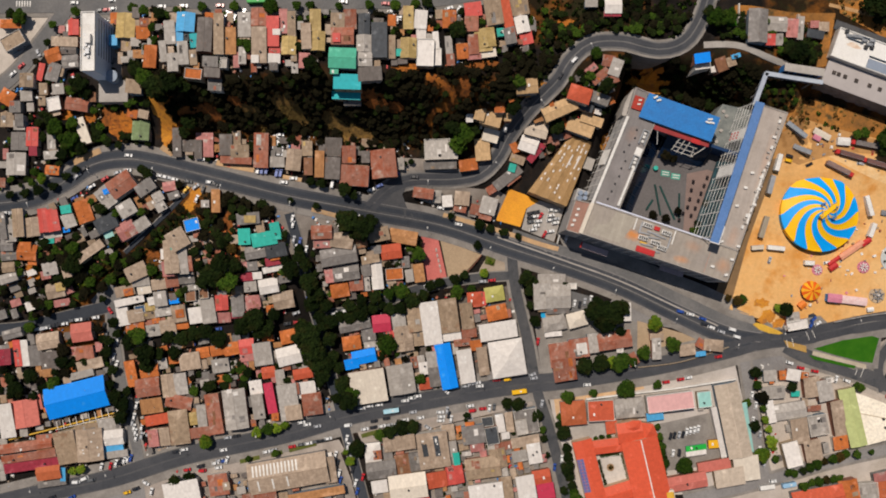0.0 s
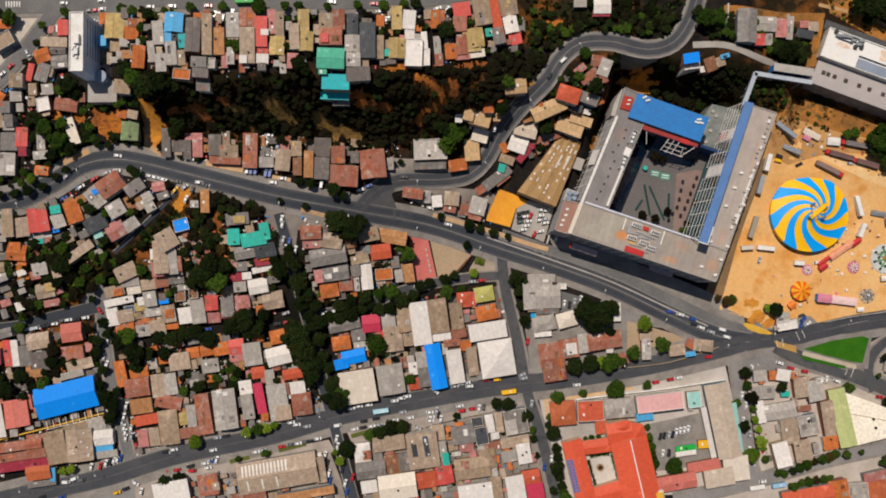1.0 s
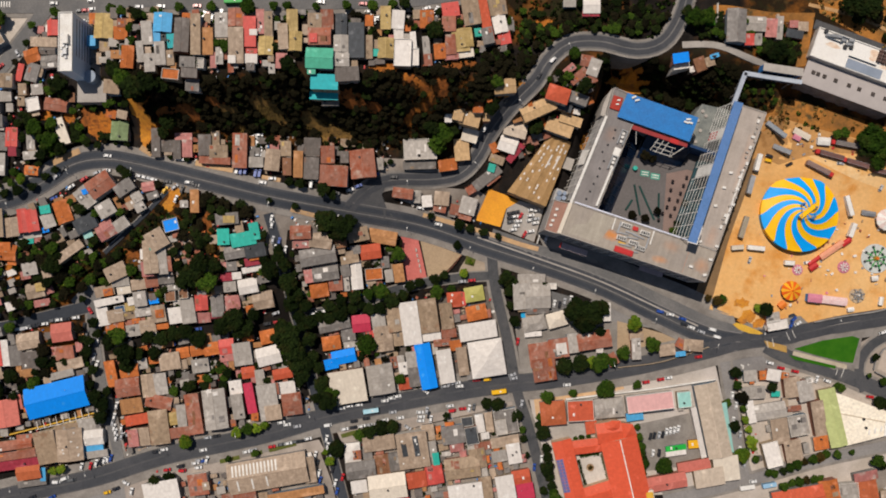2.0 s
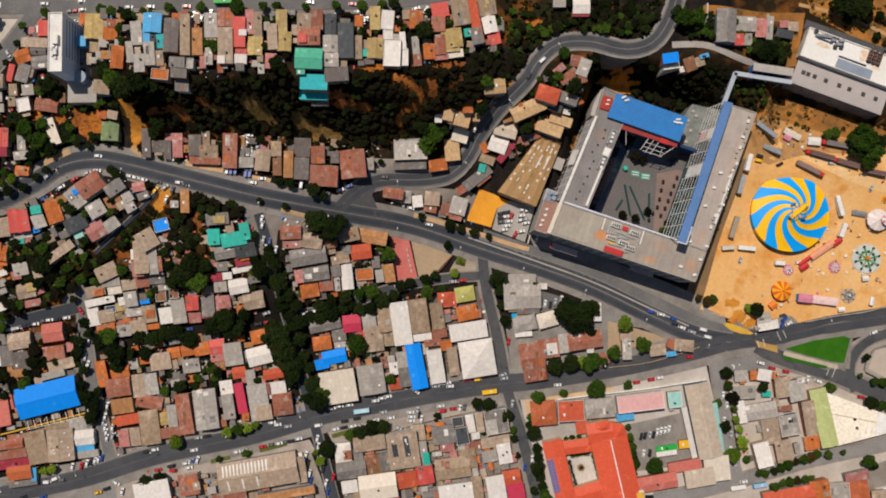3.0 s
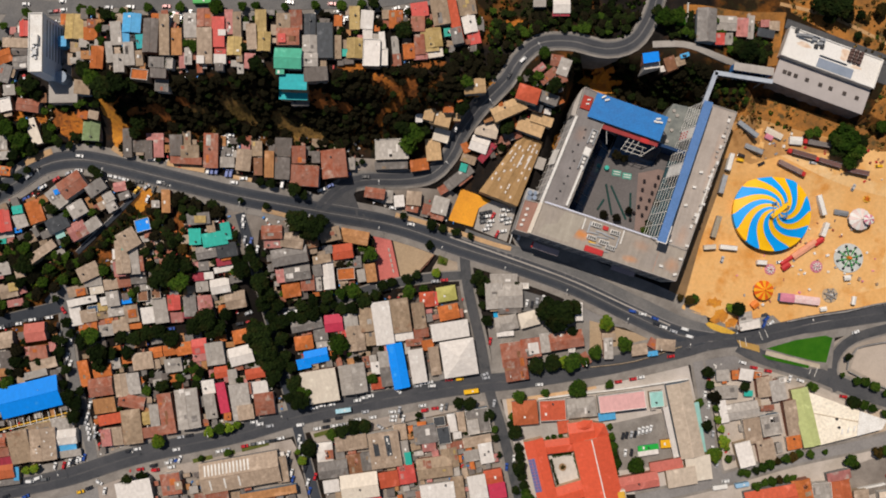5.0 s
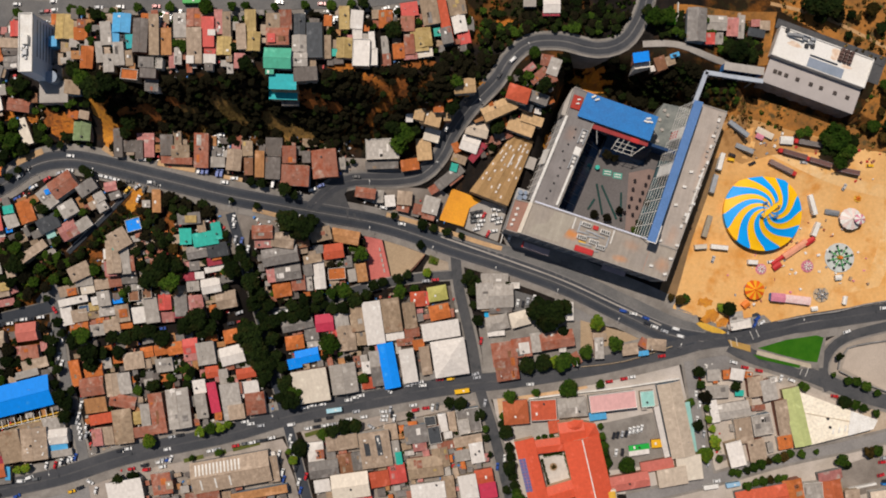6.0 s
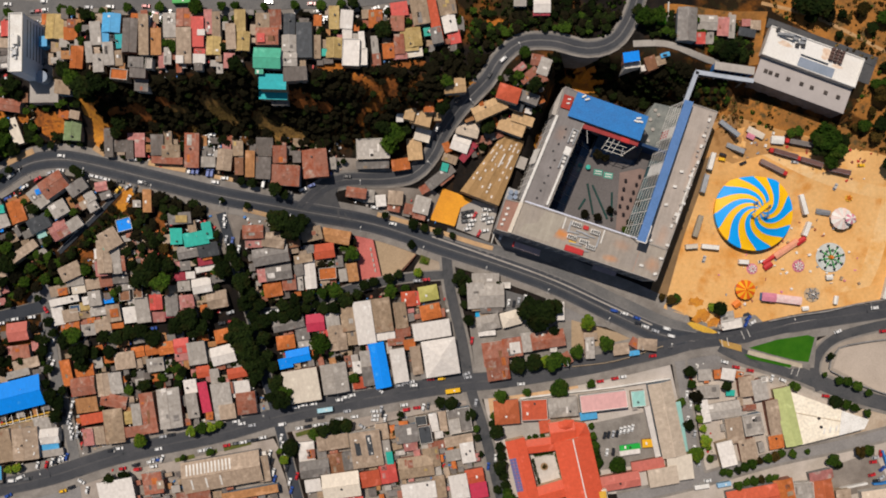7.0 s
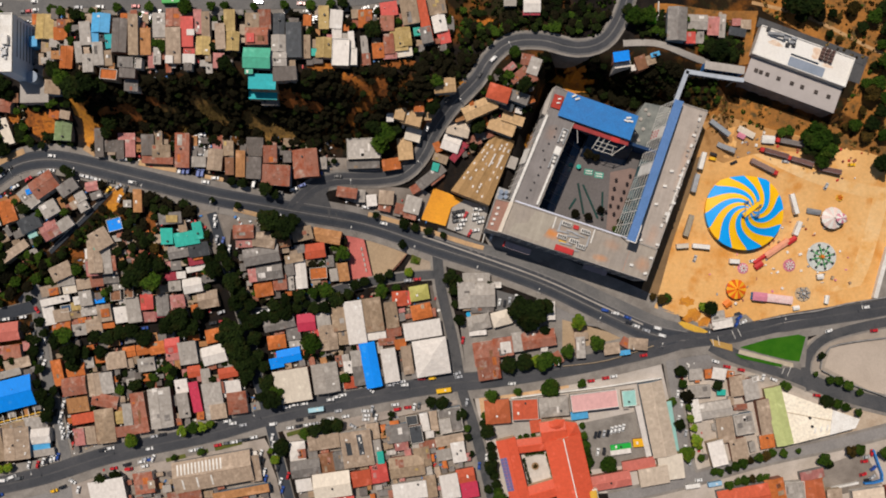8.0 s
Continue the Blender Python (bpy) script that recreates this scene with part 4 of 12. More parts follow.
street([(-86.6, 38.8), (-82.5, 22.4), (-78.0, -0.0), (-74.8, -16.5), (-69.4, -36.5), (-64.3, -59.6), (-58.9, -79.3), (-53.5, -98.9), (-44.7, -131.5)], 5.5, "shaded asphalt residential street", 0.7, LANE)
street([(-75.3, -19.8), (-44.3, -14.9), (-14.6, -4.0), (15.3, 2.0), (40.4, 4.0)], 5.0, "tree-lined asphalt lane", 0.8, ASPHALT)
street([(40.4, 20.0), (42.7, -3.4), (50.2, -36.5), (55.0, -62.9), (63.1, -89.1), (73.7, -131.5)], 6.0, "grey asphalt cross street", 1.6)
street([(177.7, -46.6), (181.9, -73.2), (185.6, -99.7), (190.0, -116.2)], 6.0, "pale asphalt cross street with trees", 1.6, DUSTY_ASPHALT)
street([(140.3, -126.7), (184.5, -117.7), (233.4, -105.5), (277.6, -96.7), (317.9, -86.7)], 6.0, "pale dusty asphalt back street", 1.6, DUSTY_ASPHALT)
street([(201.9, -37.3), (216.0, -44.2), (250.5, -55.3), (281.2, -67.2), (318.0, -76.6), (358.0, -85.0)], 8.5, "dark asphalt road leaving the junction", 2.0)
street([(262.6, -64.8), (258.8, -52.9), (260.9, -42.8), (269.9, -33.7), (288.7, -27.6), (321.2, -21.0)], 5.5, "curved asphalt slip road", 1.2)
street([(144.1, 131.1), (161.3, 131.1), (178.1, 126.3), (197.1, 122.1), (212.9, 117.8)], 3.6, "pale concrete access road", 0, CONCRETE)
ribbon("pavement", [(40.4, 28.3), (72.1, 17.3), (104.8, 5.3), (137.8, -10.0), (167.7, -23.9), (186.3, -29.2)], 7.0, WORN_ASPHALT, 0.69, "worn grey service road beside the avenue", "pavement")
ribbon("pavement", [(32.1, 26.7), (72.1, 12.6), (104.8, 0.3), (137.7, -14.9), (161.0, -25.5)], 0.9, CONCRETE, 0.75, "thin concrete median of the avenue", "median")

patch("road", [(-46.4, 41.1), (-37.5, 50.0), (-30.4, 58.9), (-19.2, 59.3), (-23.5, 50.5), (-20.4, 42.0), (-12.9, 34.7), (-27.5, 36.6)], ASPHALT, 0.70, "dark asphalt junction of the hill road", "road")
patch("pavement", [(61.6, -64.6), (121.3, -54.7), (171.6, -46.5), (177.7, -73.2), (183.1, -99.6), (182.8, -115.4), (140.4, -123.5), (76.0, -125.6), (68.0, -95.7)], surface("pale_paving", (0.50, 0.45, 0.41), (0.40, 0.355, 0.31), 0.05), 0.10, "pale dusty paving round the school and church", "pavement")
ribbon("pavement", [(-140.8, 53.2), (-156.3, 38.1), (-173.7, 23.1), (-181.2, 16.7)], 2.2, LANE, 0.5, "dark storm drain down the gully", "drain")
ribbon("pavement", [(-140.8, 53.2), (-156.3, 38.1), (-173.7, 23.1), (-181.2, 16.7)], 0.35, CONCRETE, 0.7, "pale concrete kerb of the storm drain", "kerb", -1.25)
ribbon("ground_track", [(-129.8, 57.9), (-138.6, 47.1), (-146.7, 34.6)], 2.2, YARD_TAN, 0.45, "dusty tan footpath down into the gully", "track")
patch("pavement", [(-194.5, -0.5), (-187.0, -3.1), (-186.5, -14.7), (-202.0, -17.0), (-204.5, -10.4)], DUSTY_ASPHALT, 0.25, "dusty paved end of the lane", "pavement")
patch("ground_yard", [(161.7, 153.4), (223.4, 153.0), (217.5, 122.4), (211.7, 121.7), (216.8, 147.8), (161.6, 148.3)], SLOPE_EARTH, 0.5, "dusty tan yard between hill houses", "yard")
ribbon("pavement", [(219.9, 157.9), (248.5, 150.3), (273.7, 138.1), (292.6, 128.3), (336.5, 110.4)], 2.0, surface("dirt_track", (0.44, 0.27, 0.13), (0.36, 0.2, 0.085), 0.2), 0.45, "pale dirt track over the dry slope", "track")
LAID.extend((p.x, p.y, 2.6) for p in curve_through([(-140.8, 53.2), (-156.3, 38.1), (-173.7, 23.1), (-181.2, 16.7)], 2.0))
patch("pavement", [(191.7, -49.1), (226.7, -58.5), (264.3, -69.9), (286.3, -80.0), (277.6, -96.7), (202.7, -113.2), (194.1, -80.8)], surface("pale_yard", (0.46, 0.40, 0.35), (0.36, 0.31, 0.26), 0.08), 0.10, "pale dusty yards of a shop block", "pavement")
patch("pavement", [(151.2, -127.5), (183.2, -118.7), (215.8, -111.8), (250.3, -104.1), (277.6, -97.0), (307.2, -89.0), (351.4, -80.0), (349.7, -134.7), (183.0, -133.0)], surface("pale_yard_south", (0.48, 0.42, 0.37), (0.38, 0.33, 0.28), 0.08), 0.10, "pale dusty yards of a shop block", "pavement")
patch("ground_fair", [(167.8, -15.7), (178.8, 22.3), (193.6, 67.8), (197.8, 84.8), (220.7, 91.4), (264.1, 80.8), (310.9, 67.5), (360.6, 60.3), (362.7, 38.3), (304.2, 18.7), (296.0, -9.3), (274.7, -12.0), (245.1, -19.2), (225.2, -24.2), (203.6, -27.4), (183.4, -20.7)], SAND, 0.3, "pale orange sandy fairground worn by wheels", "ground")
patch("pavement", [(-174.2, -119.1), (-149.6, -111.3), (-116.8, -102.9), (-60.8, -91.8), (-56.8, -98.9), (-116.7, -110.7), (-144.6, -115.9), (-159.2, -128.2), (-172.4, -128.2)], surface("dusty_lay_by", (0.36, 0.31, 0.27), (0.27, 0.23, 0.20), 0.1), 0.14, "dusty lay-by with parked cars", "pavement")
patch("pavement", [(-50.2, -87.5), (5.3, -76.0), (55.0, -66.2), (56.6, -70.8), (5.3, -81.9), (-45.9, -96.3)], surface("dusty_forecourt", (0.36, 0.31, 0.27), (0.27, 0.23, 0.20), 0.1), 0.14, "dusty forecourt with parked cars", "pavement")
ribbon("ground_track", [(208.8, 83.5), (225.5, 76.5), (249.4, 64.5), (276.3, 55.4), (312.8, 48.2), (362.4, 41.6)], 7.0, PALE_TRACK, 0.36, "pale wheel-worn track over the fairground sand", "track", 0.0, 0.1)
ribbon("ground_track", [(299.6, 49.9), (294.3, 25.4), (284.3, -1.1), (271.3, -9.3)], 9.0, PALE_TRACK, 0.38, "pale wheel-worn track over the fairground sand", "track", 0.0, 0.1)
patch("pavement", [(72.1, 21.3), (108.2, 7.3), (151.1, -10.0), (181.1, -24.6), (171.1, -28.2), (104.8, 1.3), (68.8, 16.0)], PAVING, 0.45, "grey paved strip before the shopping centre", "pavement")
for row in ((-118.4, -104.5, -106.9, -101.9), (-100.3, -100.9, -93.7, -98.9), (-89.8, -98.0, -74.0, -94.0), (-47.6, -89.8, -38.3, -87.2)):
    (ax, ay), (bx, by) = (row[0], row[1]), (row[2], row[3])
    ribbon("ground_verge", [(ax, ay), (bx, by)], 2.4, VERGE, 0.5, "narrow grass verge of a lay-by", "verge")
patch("ground_verge", [(64.5, -64.3), (89.0, -60.3), (115.5, -56.4), (118.1, -62.3), (98.9, -66.6), (69.7, -70.9), (66.4, -80.0)], surface("sandy_verge", (0.55, 0.37, 0.22), (0.46, 0.27, 0.13), 0.1), 0.25, "sandy tan verge along the street", "verge")
patch("pavement", [(53.9, -24.0), (75.1, -20.0), (96.4, -14.9), (113.8, -21.9), (114.0, -49.0), (58.3, -58.3)], PAVING, 0.12, "grey paved yards between the houses", "pavement")
SANDY_STRIP = surface("sandy_strip", (0.52, 0.33, 0.17), (0.42, 0.27, 0.15), 0.2)
ribbon("ground_verge", [(0.1, 39.6), (28.0, 32.0), (58.1, 22.3), (68.1, 19.6)], 2.6, SANDY_STRIP, 0.72, "sandy tan verge along the avenue", "verge")
ribbon("ground_verge", [(-127.0, 67.2), (-116.5, 65.0), (-105.9, 63.0)], 3.2, SANDY_STRIP, 0.73, "sandy ochre verge along the avenue", "verge")
ribbon("ground_verge", [(-90.0, 59.2), (-79.2, 57.2)], 2.2, SANDY_STRIP, 0.73, "sandy ochre verge along the avenue", "verge")
ribbon("ground_verge", [(-207.3, 67.0), (-199.4, 70.8), (-192.2, 74.0)], 3.4, SANDY_STRIP, 0.73, "sandy ochre verge along the avenue", "verge")
ribbon("ground_verge", [(-158.1, 75.9), (-151.6, 71.7)], 3, SANDY_STRIP, 0.73, "sandy ochre verge along the avenue", "verge")
ribbon("ground_verge", [(-73.8, 40.9), (-61.4, 37.9), (-49.2, 35.0)], 2.4, SANDY_STRIP, 0.73, "sandy ochre verge along the avenue", "verge")
paved([(22.0, 8.7), (27.6, 17.4), (38.7, 13.4), (39.3, 2.0), (20.0, 2.1)], surface("sandy_corner", (0.42, 0.34, 0.26), (0.34, 0.27, 0.2), 0.2), 0.14, "sandy paved street corner")
paved([(-208.6, -126.3), (-173.2, -118.5), (-159.2, -128.2), (-162.3, -139.5), (-211.6, -139.5)], DUSTY_ASPHALT, 0.12, "dusty asphalt forecourt")
SHOP_YARD = surface("shop_yard", (0.30, 0.26, 0.225), (0.20, 0.17, 0.145), 0.1)
paved([(-159.4, -115.9), (-113.4, -108.1), (-60.7, -97.0), (-53.4, -115.2), (-47.3, -139.5), (-159.0, -139.5)], SHOP_YARD, 0.08, "dusty yards between shop roofs")
paved([(-44.9, -96.3), (2.0, -83.3), (53.3, -71.5), (66.2, -115.2), (72.6, -139.5), (-38.1, -139.5)], SHOP_YARD, 0.08, "dusty yards between shop roofs")
paved([(-57.7, -29.8), (-14.6, -13.3), (40.3, -1.7), (48.5, -33.2), (52.4, -58.3), (-7.9, -65.5), (-51.6, -73.4)], surface("block_yard", (0.16, 0.135, 0.115), (0.07, 0.058, 0.05), 0.12), 0.06, "grey beaten yards between houses")
paved([(176.7, -36.5), (186.6, -37.9), (214.3, -47.5), (207.7, -54.8), (181.9, -51.6)], DUSTY_ASPHALT, 0.11, "dusty paved street corner")
paved([(99.8, -9.3), (114.5, -15.9), (139.4, -27.5), (113.8, -23.8), (94.8, -15.9)], DUSTY_ASPHALT, 0.13, "dusty strip beside the avenue")
paved([(67.1, 29.3), (108.0, 15.9), (150.9, -1.0), (181.0, -14.3), (183.8, -25.9), (151.1, -12.3), (108.1, 5.3), (72.1, 19.3)], PAVING, 0.3, "grey paved forecourt of the shopping centre")
# brown sandy strip, its colour darkened to strengthen the shopping centre's shadow
paved([(167.8, -16.4), (178.8, 22.0), (193.6, 67.5), (197.8, 83.6), (191.2, 86.9), (185.3, 70.9), (168.8, 21.7), (157.9, -12.4)], surface("packed_dirt", (0.22, 0.135, 0.065), (0.16, 0.10, 0.05), 0.1), 0.25, "brown dirt strip beside the shopping centre, darkened for its shadow")
paved([(279.2, -81.0), (294.6, -72.3), (318.0, -77.7), (338.0, -82.3), (304.4, -92.4), (276.8, -99.0)], surface("sandy_market_corner", (0.52, 0.42, 0.32), (0.42, 0.32, 0.23), 0.15), 0.11, "sandy paved corner by the market hall")
paved([(212.0, -52.0), (232.0, -50.0), (262.0, -50.0), (258.0, -36.0), (268.0, -30.0), (292.0, -24.0), (330.0, -16.0), (352.0, -14.0), (356.0, -84.0), (318.0, -75.0), (290.0, -70.5), (262.0, -62.5), (236.0, -55.5)], surface("apron_beige", (0.42, 0.36, 0.30), (0.34, 0.29, 0.245), 0.08), 0.15, "dusty beige paving round the slip road")
patch("water", [(57.7, -16.8), (59.7, -15.4), (62.3, -15.8), (65.0, -16.1), (65.0, -18.4), (62.3, -19.8), (59.6, -21.7), (57.7, -20.4)], glass_dark("pool_water", (0.02, 0.33, 0.62), 0.12), 0.22, "bright blue kidney-shaped swimming pool", "pool")
patch("ground_court", [(-12.9, 27.5), (-2.7, 24.9), (2.3, 2.6), (-10.6, 1.0)], COURT_RED, 0.18, "salmon red sports court", "court")
patch("ground_yard", [(-1.7, 25.3), (22.7, 16.3), (12.0, 4.6), (3.0, 3.0)], YARD_TAN, 0.18, "smooth tan concrete yard", "yard")
patch("ground_yard", [(31.0, 36.6), (38.8, 54.6), (47.4, 51.6), (56.2, 47.4), (49.0, 43.3), (45.6, 32.6)], surface("orange_sand", (0.78, 0.34, 0.03), (0.68, 0.28, 0.03), 0.1), 0.18, "bright orange sand yard", "yard")
patch("pavement", [(49.4, 43.3), (56.4, 48.0), (71.2, 43.6), (65.6, 23.8), (46.4, 31.4)], CONCRETE, 0.17, "pale concrete parking yard", "pavement")
patch("pavement", [(212.4, -38.2), (232.2, -30.9), (258.9, -29.3), (258.4, -51.2), (243.5, -51.8)], PAVING, 0.7, "grey paved traffic island", "pavement")
patch("ground_lawn", [(218.5, -39.2), (235.8, -34.2), (253.1, -31.6), (257.5, -33.0), (254.8, -47.8), (248.4, -47.1), (232.9, -43.3)], LAWN, 0.76, "bright green triangular lawn on a traffic island", "lawn")
patch("ground_lawn", [(215.9, -42.9), (222.8, -44.3), (244.8, -49.5), (244.2, -51.2), (219.4, -45.6)], LAWN, 0.77, "narrow green hedge strip", "lawn")
patch("pavement", [(200.4, -34.1), (202.9, -38.1), (214.5, -41.5), (214.0, -37.5)], surface("island_ochre", (0.6, 0.36, 0.09), (0.5, 0.3, 0.1), 0.3), 0.78, "ochre painted traffic island", "pavement")
patch("pavement", [(269.9, -51.3), (273.1, -39.7), (305.1, -33.7), (331.8, -29.4), (334.7, -80.0), (304.6, -68.9)], surface("pale_lot", (0.56, 0.47, 0.39), (0.48, 0.40, 0.33), 0.05), 0.2, "wide pale concrete lot", "pavement")
patch("pavement", [(123.6, -83.3), (157.2, -76.3), (165.0, -99.3), (160.8, -106.5), (125.6, -110.4)], PAVING, 0.18, "grey school yard with parked cars", "pavement")
patch("pavement", [(71.4, -83.3), (101.2, -81.9), (101.7, -92.4), (75.3, -94.0)], CONCRETE, 0.18, "pale paved forecourt", "pavement")
patch("pavement", [(90.1, -101.6), (103.9, -99.7), (108.4, -116.6), (94.5, -119.9)], surface("cloister_stone", (0.62, 0.57, 0.52), (0.52, 0.47, 0.42), 0.1), 0.2, "pale paved cloister court", "pavement")
patch("pavement", [(71.9, -4.0), (92.2, -10.0), (85.6, -17.3), (73.8, -17.3)], WORN_ASPHALT, 0.17, "grey asphalt parking place", "pavement")
patch("ground_yard", [(113.8, -22.5), (134.4, -28.1), (166.6, -37.2), (139.6, -46.4), (114.0, -49.0)], YARD_TAN, 0.16, "dusty tan yard", "yard")
patch("pavement", [(25.7, 16.0), (31.1, 13.6), (30.0, 9.6), (24.4, 11.0)], VERGE, 0.75, "small planted street island", "lawn")
patch("pavement", [(181.5, -24.6), (183.8, -23.6), (188.5, -24.9), (195.3, -27.6), (199.8, -29.9), (197.5, -30.6), (191.4, -29.9), (185.2, -27.6)], YELLOW_PAINT, 0.79, "yellow painted traffic island", "pavement")
VERGE_PALE = surface("pale_dusty_verge", (0.50, 0.44, 0.38), (0.38, 0.33, 0.28), 0.12)
paved([(183.8, -49.7), (192.9, -49.1), (193.0, -67.1), (198.8, -93.6), (202.5, -115.1), (193.6, -117.2)], VERGE_PALE, 0.09, "pale dusty verge under the street trees")
paved([(189.6, -51.1), (198.9, -45.4), (219.4, -50.6), (250.3, -58.2), (274.2, -69.5), (297.7, -81.3), (284.3, -85.3), (260.8, -75.2), (243.6, -65.9), (216.2, -58.0)], VERGE_PALE, 0.085, "pale dusty verge along the road")
paved([(263.4, -111.8), (293.9, -101.2), (304.0, -120.4), (273.1, -128.3), (263.0, -127.6)], SHOP_YARD, 0.145, "dusty yard of a row of workshops")
paved([(218.5, -40.5), (225.7, -42.2), (239.4, -46.0), (251.1, -48.7), (251.2, -51.4), (245.0, -50.0), (231.0, -46.6), (217.9, -42.8)], surface("island_path", (0.50, 0.43, 0.33), (0.42, 0.35, 0.26), 0.2), 0.74, "sandy footpath across the traffic island")
paved([(313.8, 19.1), (305.6, 19.1), (298.2, -11.3), (313.9, -10.0)], PAVING, 0.33, "grey embankment behind the fairground wall")
paved([(214.6, -19.1), (217.5, -18.1), (226.4, -24.5), (223.8, -27.1), (214.1, -28.1)], LANE, 0.34, "dark yard with parked cars")
ribbon("pavement", [(227.8, -26.1), (248.3, -22.5), (264.8, -19.2), (281.2, -15.9), (297.6, -13.3), (310.7, -11.3)], 3.0, CONCRETE, 0.68, "pale concrete pavement along the fairground", "pavement")
patch("ground_lawn", [(156.8, 150.2), (162.2, 150.8), (162.6, 141.9), (157.6, 141.3)], LAWN, 0.5, "small bright green garden lawn", "lawn")
paved([(-18.0, 53.8), (-10.3, 55.9), (9.4, 55.6), (32.5, 53.7), (38.5, 49.8), (34.6, 36.1), (9.3, 39.4), (-13.6, 48.2)], SHOP_YARD, 0.07, "dusty yards below the hill road")
paved([(-94.7, 40.9), (-73.1, 39.6), (-59.2, 36.0), (-60.9, 30.9), (-76.1, 29.6), (-78.6, 15.6), (-93.7, 16.3)], SHOP_YARD, 0.075, "dusty rubble yard by the avenue")
paved([(-26.0, 71.3), (-10.0, 71.2), (-10.1, 63.6), (-25.5, 61.2)], SHOP_YARD, 0.08, "dusty yard by the hill road")
patch("ground_fair", [(195.2, 95.3), (210.6, 95.3), (225.4, 90.7), (246.5, 84.7), (262.7, 80.6), (275.7, 77.3), (259.3, 74.0), (239.7, 75.4), (223.4, 73.2), (206.7, 68.2), (195.1, 72.5), (189.4, 70.7)], surface("packed_sand", (0.42, 0.225, 0.085), (0.52, 0.28, 0.10), 0.05, 0.5, 0.95, 0.0, 0.0, (0.30, 0.15, 0.05), 0.4), 0.37, "brown packed sand under parked trailers", "ground")
patch("ground_yard", [(-237.1, -90.7), (-216.1, -84.8), (-191.2, -75.6), (-190.8, -79.2), (-212.7, -88.7), (-236.3, -94.9)], surface("dry_tan_yard", (0.48, 0.35, 0.16), (0.36, 0.27, 0.13), 0.2), 0.16, "dry tan strip beside the blue hall", "yard")
paved([(-261.1, 147.8), (-248.5, 149.1), (-229.5, 151.1), (-219.0, 149.5), (-225.3, 135.6), (-233.5, 123.5), (-247.5, 115.1), (-266.4, 110.0)], VERGE_PALE, 0.05, "dusty pale corner by the plateau street")
patch("ground_fair", [(297.1, -10.6), (281.0, -13.3), (264.6, -17.2), (248.1, -19.5), (229.9, -23.1), (226.6, -24.1), (218.8, -17.1), (229.7, -13.8), (247.9, -10.6), (264.4, -7.9), (280.8, -4.7), (298.2, -0.7)], SAND, 0.47, "pale orange sand along the fairground wall", "ground")
patch("ground_fair", [(172.2, -15.7), (186.5, -21.7), (199.0, -27.0), (202.8, -17.8), (189.8, -13.1), (175.0, -7.8)], SAND, 0.47, "orange sand at the corner of the fairground", "ground")

def bare_earth(x, y, rx, ry, turn, mat=BARE_EARTH):
    """A worn patch of orange earth with a ragged edge."""
    c, s = math.cos(radians(turn)), math.sin(radians(turn))
    out = []
    LAID.append((x, y, min(rx, ry) * 0.85))
    for k in range(44):
        a = 2 * math.pi * k / 44
        q = 1 + 0.55 * noise.noise((x * 0.3 + 1.9 * math.cos(a), y * 0.3 + 1.9 * math.sin(a), 5.0)) + 0.4 * noise.noise((x + 6 * math.cos(a), y + 6 * math.sin(a), 2.0))
        p, r = rx * q * math.cos(a), ry * q * math.sin(a)
        out.append((x + c * p - s * r, y + s * p + c * r))
    patch("ground_earth", out, mat, 0.5, "worn patch of bare orange earth" if mat is BARE_EARTH else "patch of dry straw-coloured earth", "ground")


PATH = [(-7.7, 109.2), (-2.4, 107.4), (3.0, 104.1), (5.5, 100.4), (1.7, 96.4), (-5.2, 94.5), (-7.6, 90.4)]
ribbon("ground_track", PATH, 1.2, RED_EARTH, 0.45, "winding red-brown footpath on the wooded scarp", "track")
for k, p in enumerate(curve_through(PATH, 3.6)):
    bare_earth(p.x, p.y, 1.5 + 0.8 * math.sin(1.7 * k) ** 2, 1.1 + 0.6 * math.cos(2.3 * k) ** 2, 40 * k, (RED_EARTH, RUST_EARTH)[k % 3 == 1])
LAID.extend((p.x, p.y, 2.2) for p in curve_through(PATH, 2.0))

bare_earth(189.9, -20.4, 5, 3.4, 20)
bare_earth(197.6, -23.7, 4, 2.4, 30)
bare_earth(186.6, -12.1, 4, 2.5, 0)

# ---- houses and shops, block by block ----
house(-229.4, -33.9, 12.7, 8.7, 10, 4.2, "g", "wd")
house(-237.2, -42.6, 7.4, 11.4, 6, 3.6, "s", "gr")
house(-228.7, -45.9, 9.4, 10.7, 8, 3.4, "s", "dg")
house(-232.6, -53.1, 9.4, 4.1, 8, 3.2, "s", "ob")
house(-208.7, -40.9, 10.1, 7.4, 8, 3.8, "s", "rs")
house(-205.4, -47.8, 14.7, 5.4, 14, 3.6, "s", "wd")
house(-210.3, -53.6, 14.0, 3.5, 14, 4.0, "s", "lg")
house(-215.2, -40.0, 2.8, 4.1, 8, 2.8, "s", "pk")
house(193.7, -64.5, 12.7, 6.7, 4, 3.6, "s", "lg")
house(191.6, -54.7, 6.8, 6.1, 4, 3.0, "s", "lg")
house(205.4, -54.3, 7.4, 6.1, -8, 4.0, "s", "wh")
house(199.2, -54.4, 3.5, 4.8, 4, 3.4, "s", "or")
house(207.2, -65.4, 4.5, 2.8, 0, 3.0, "s", "te")
house(211.9, -54.7, 3.5, 3.5, -10, 4.6, "s", "or")
house(216.4, -61.4, 8.7, 11.4, 8, 4.4, "s", "wd")
house(224.1, -63.4, 8.1, 12.0, 12, 4.8, "s", "lg")
house(226.6, -57.3, 4.1, 2.8, 12, 5.8, "f", "wh")
house(218.6, -74.1, 7.4, 2.8, 6, 3.2, "s", "rs")
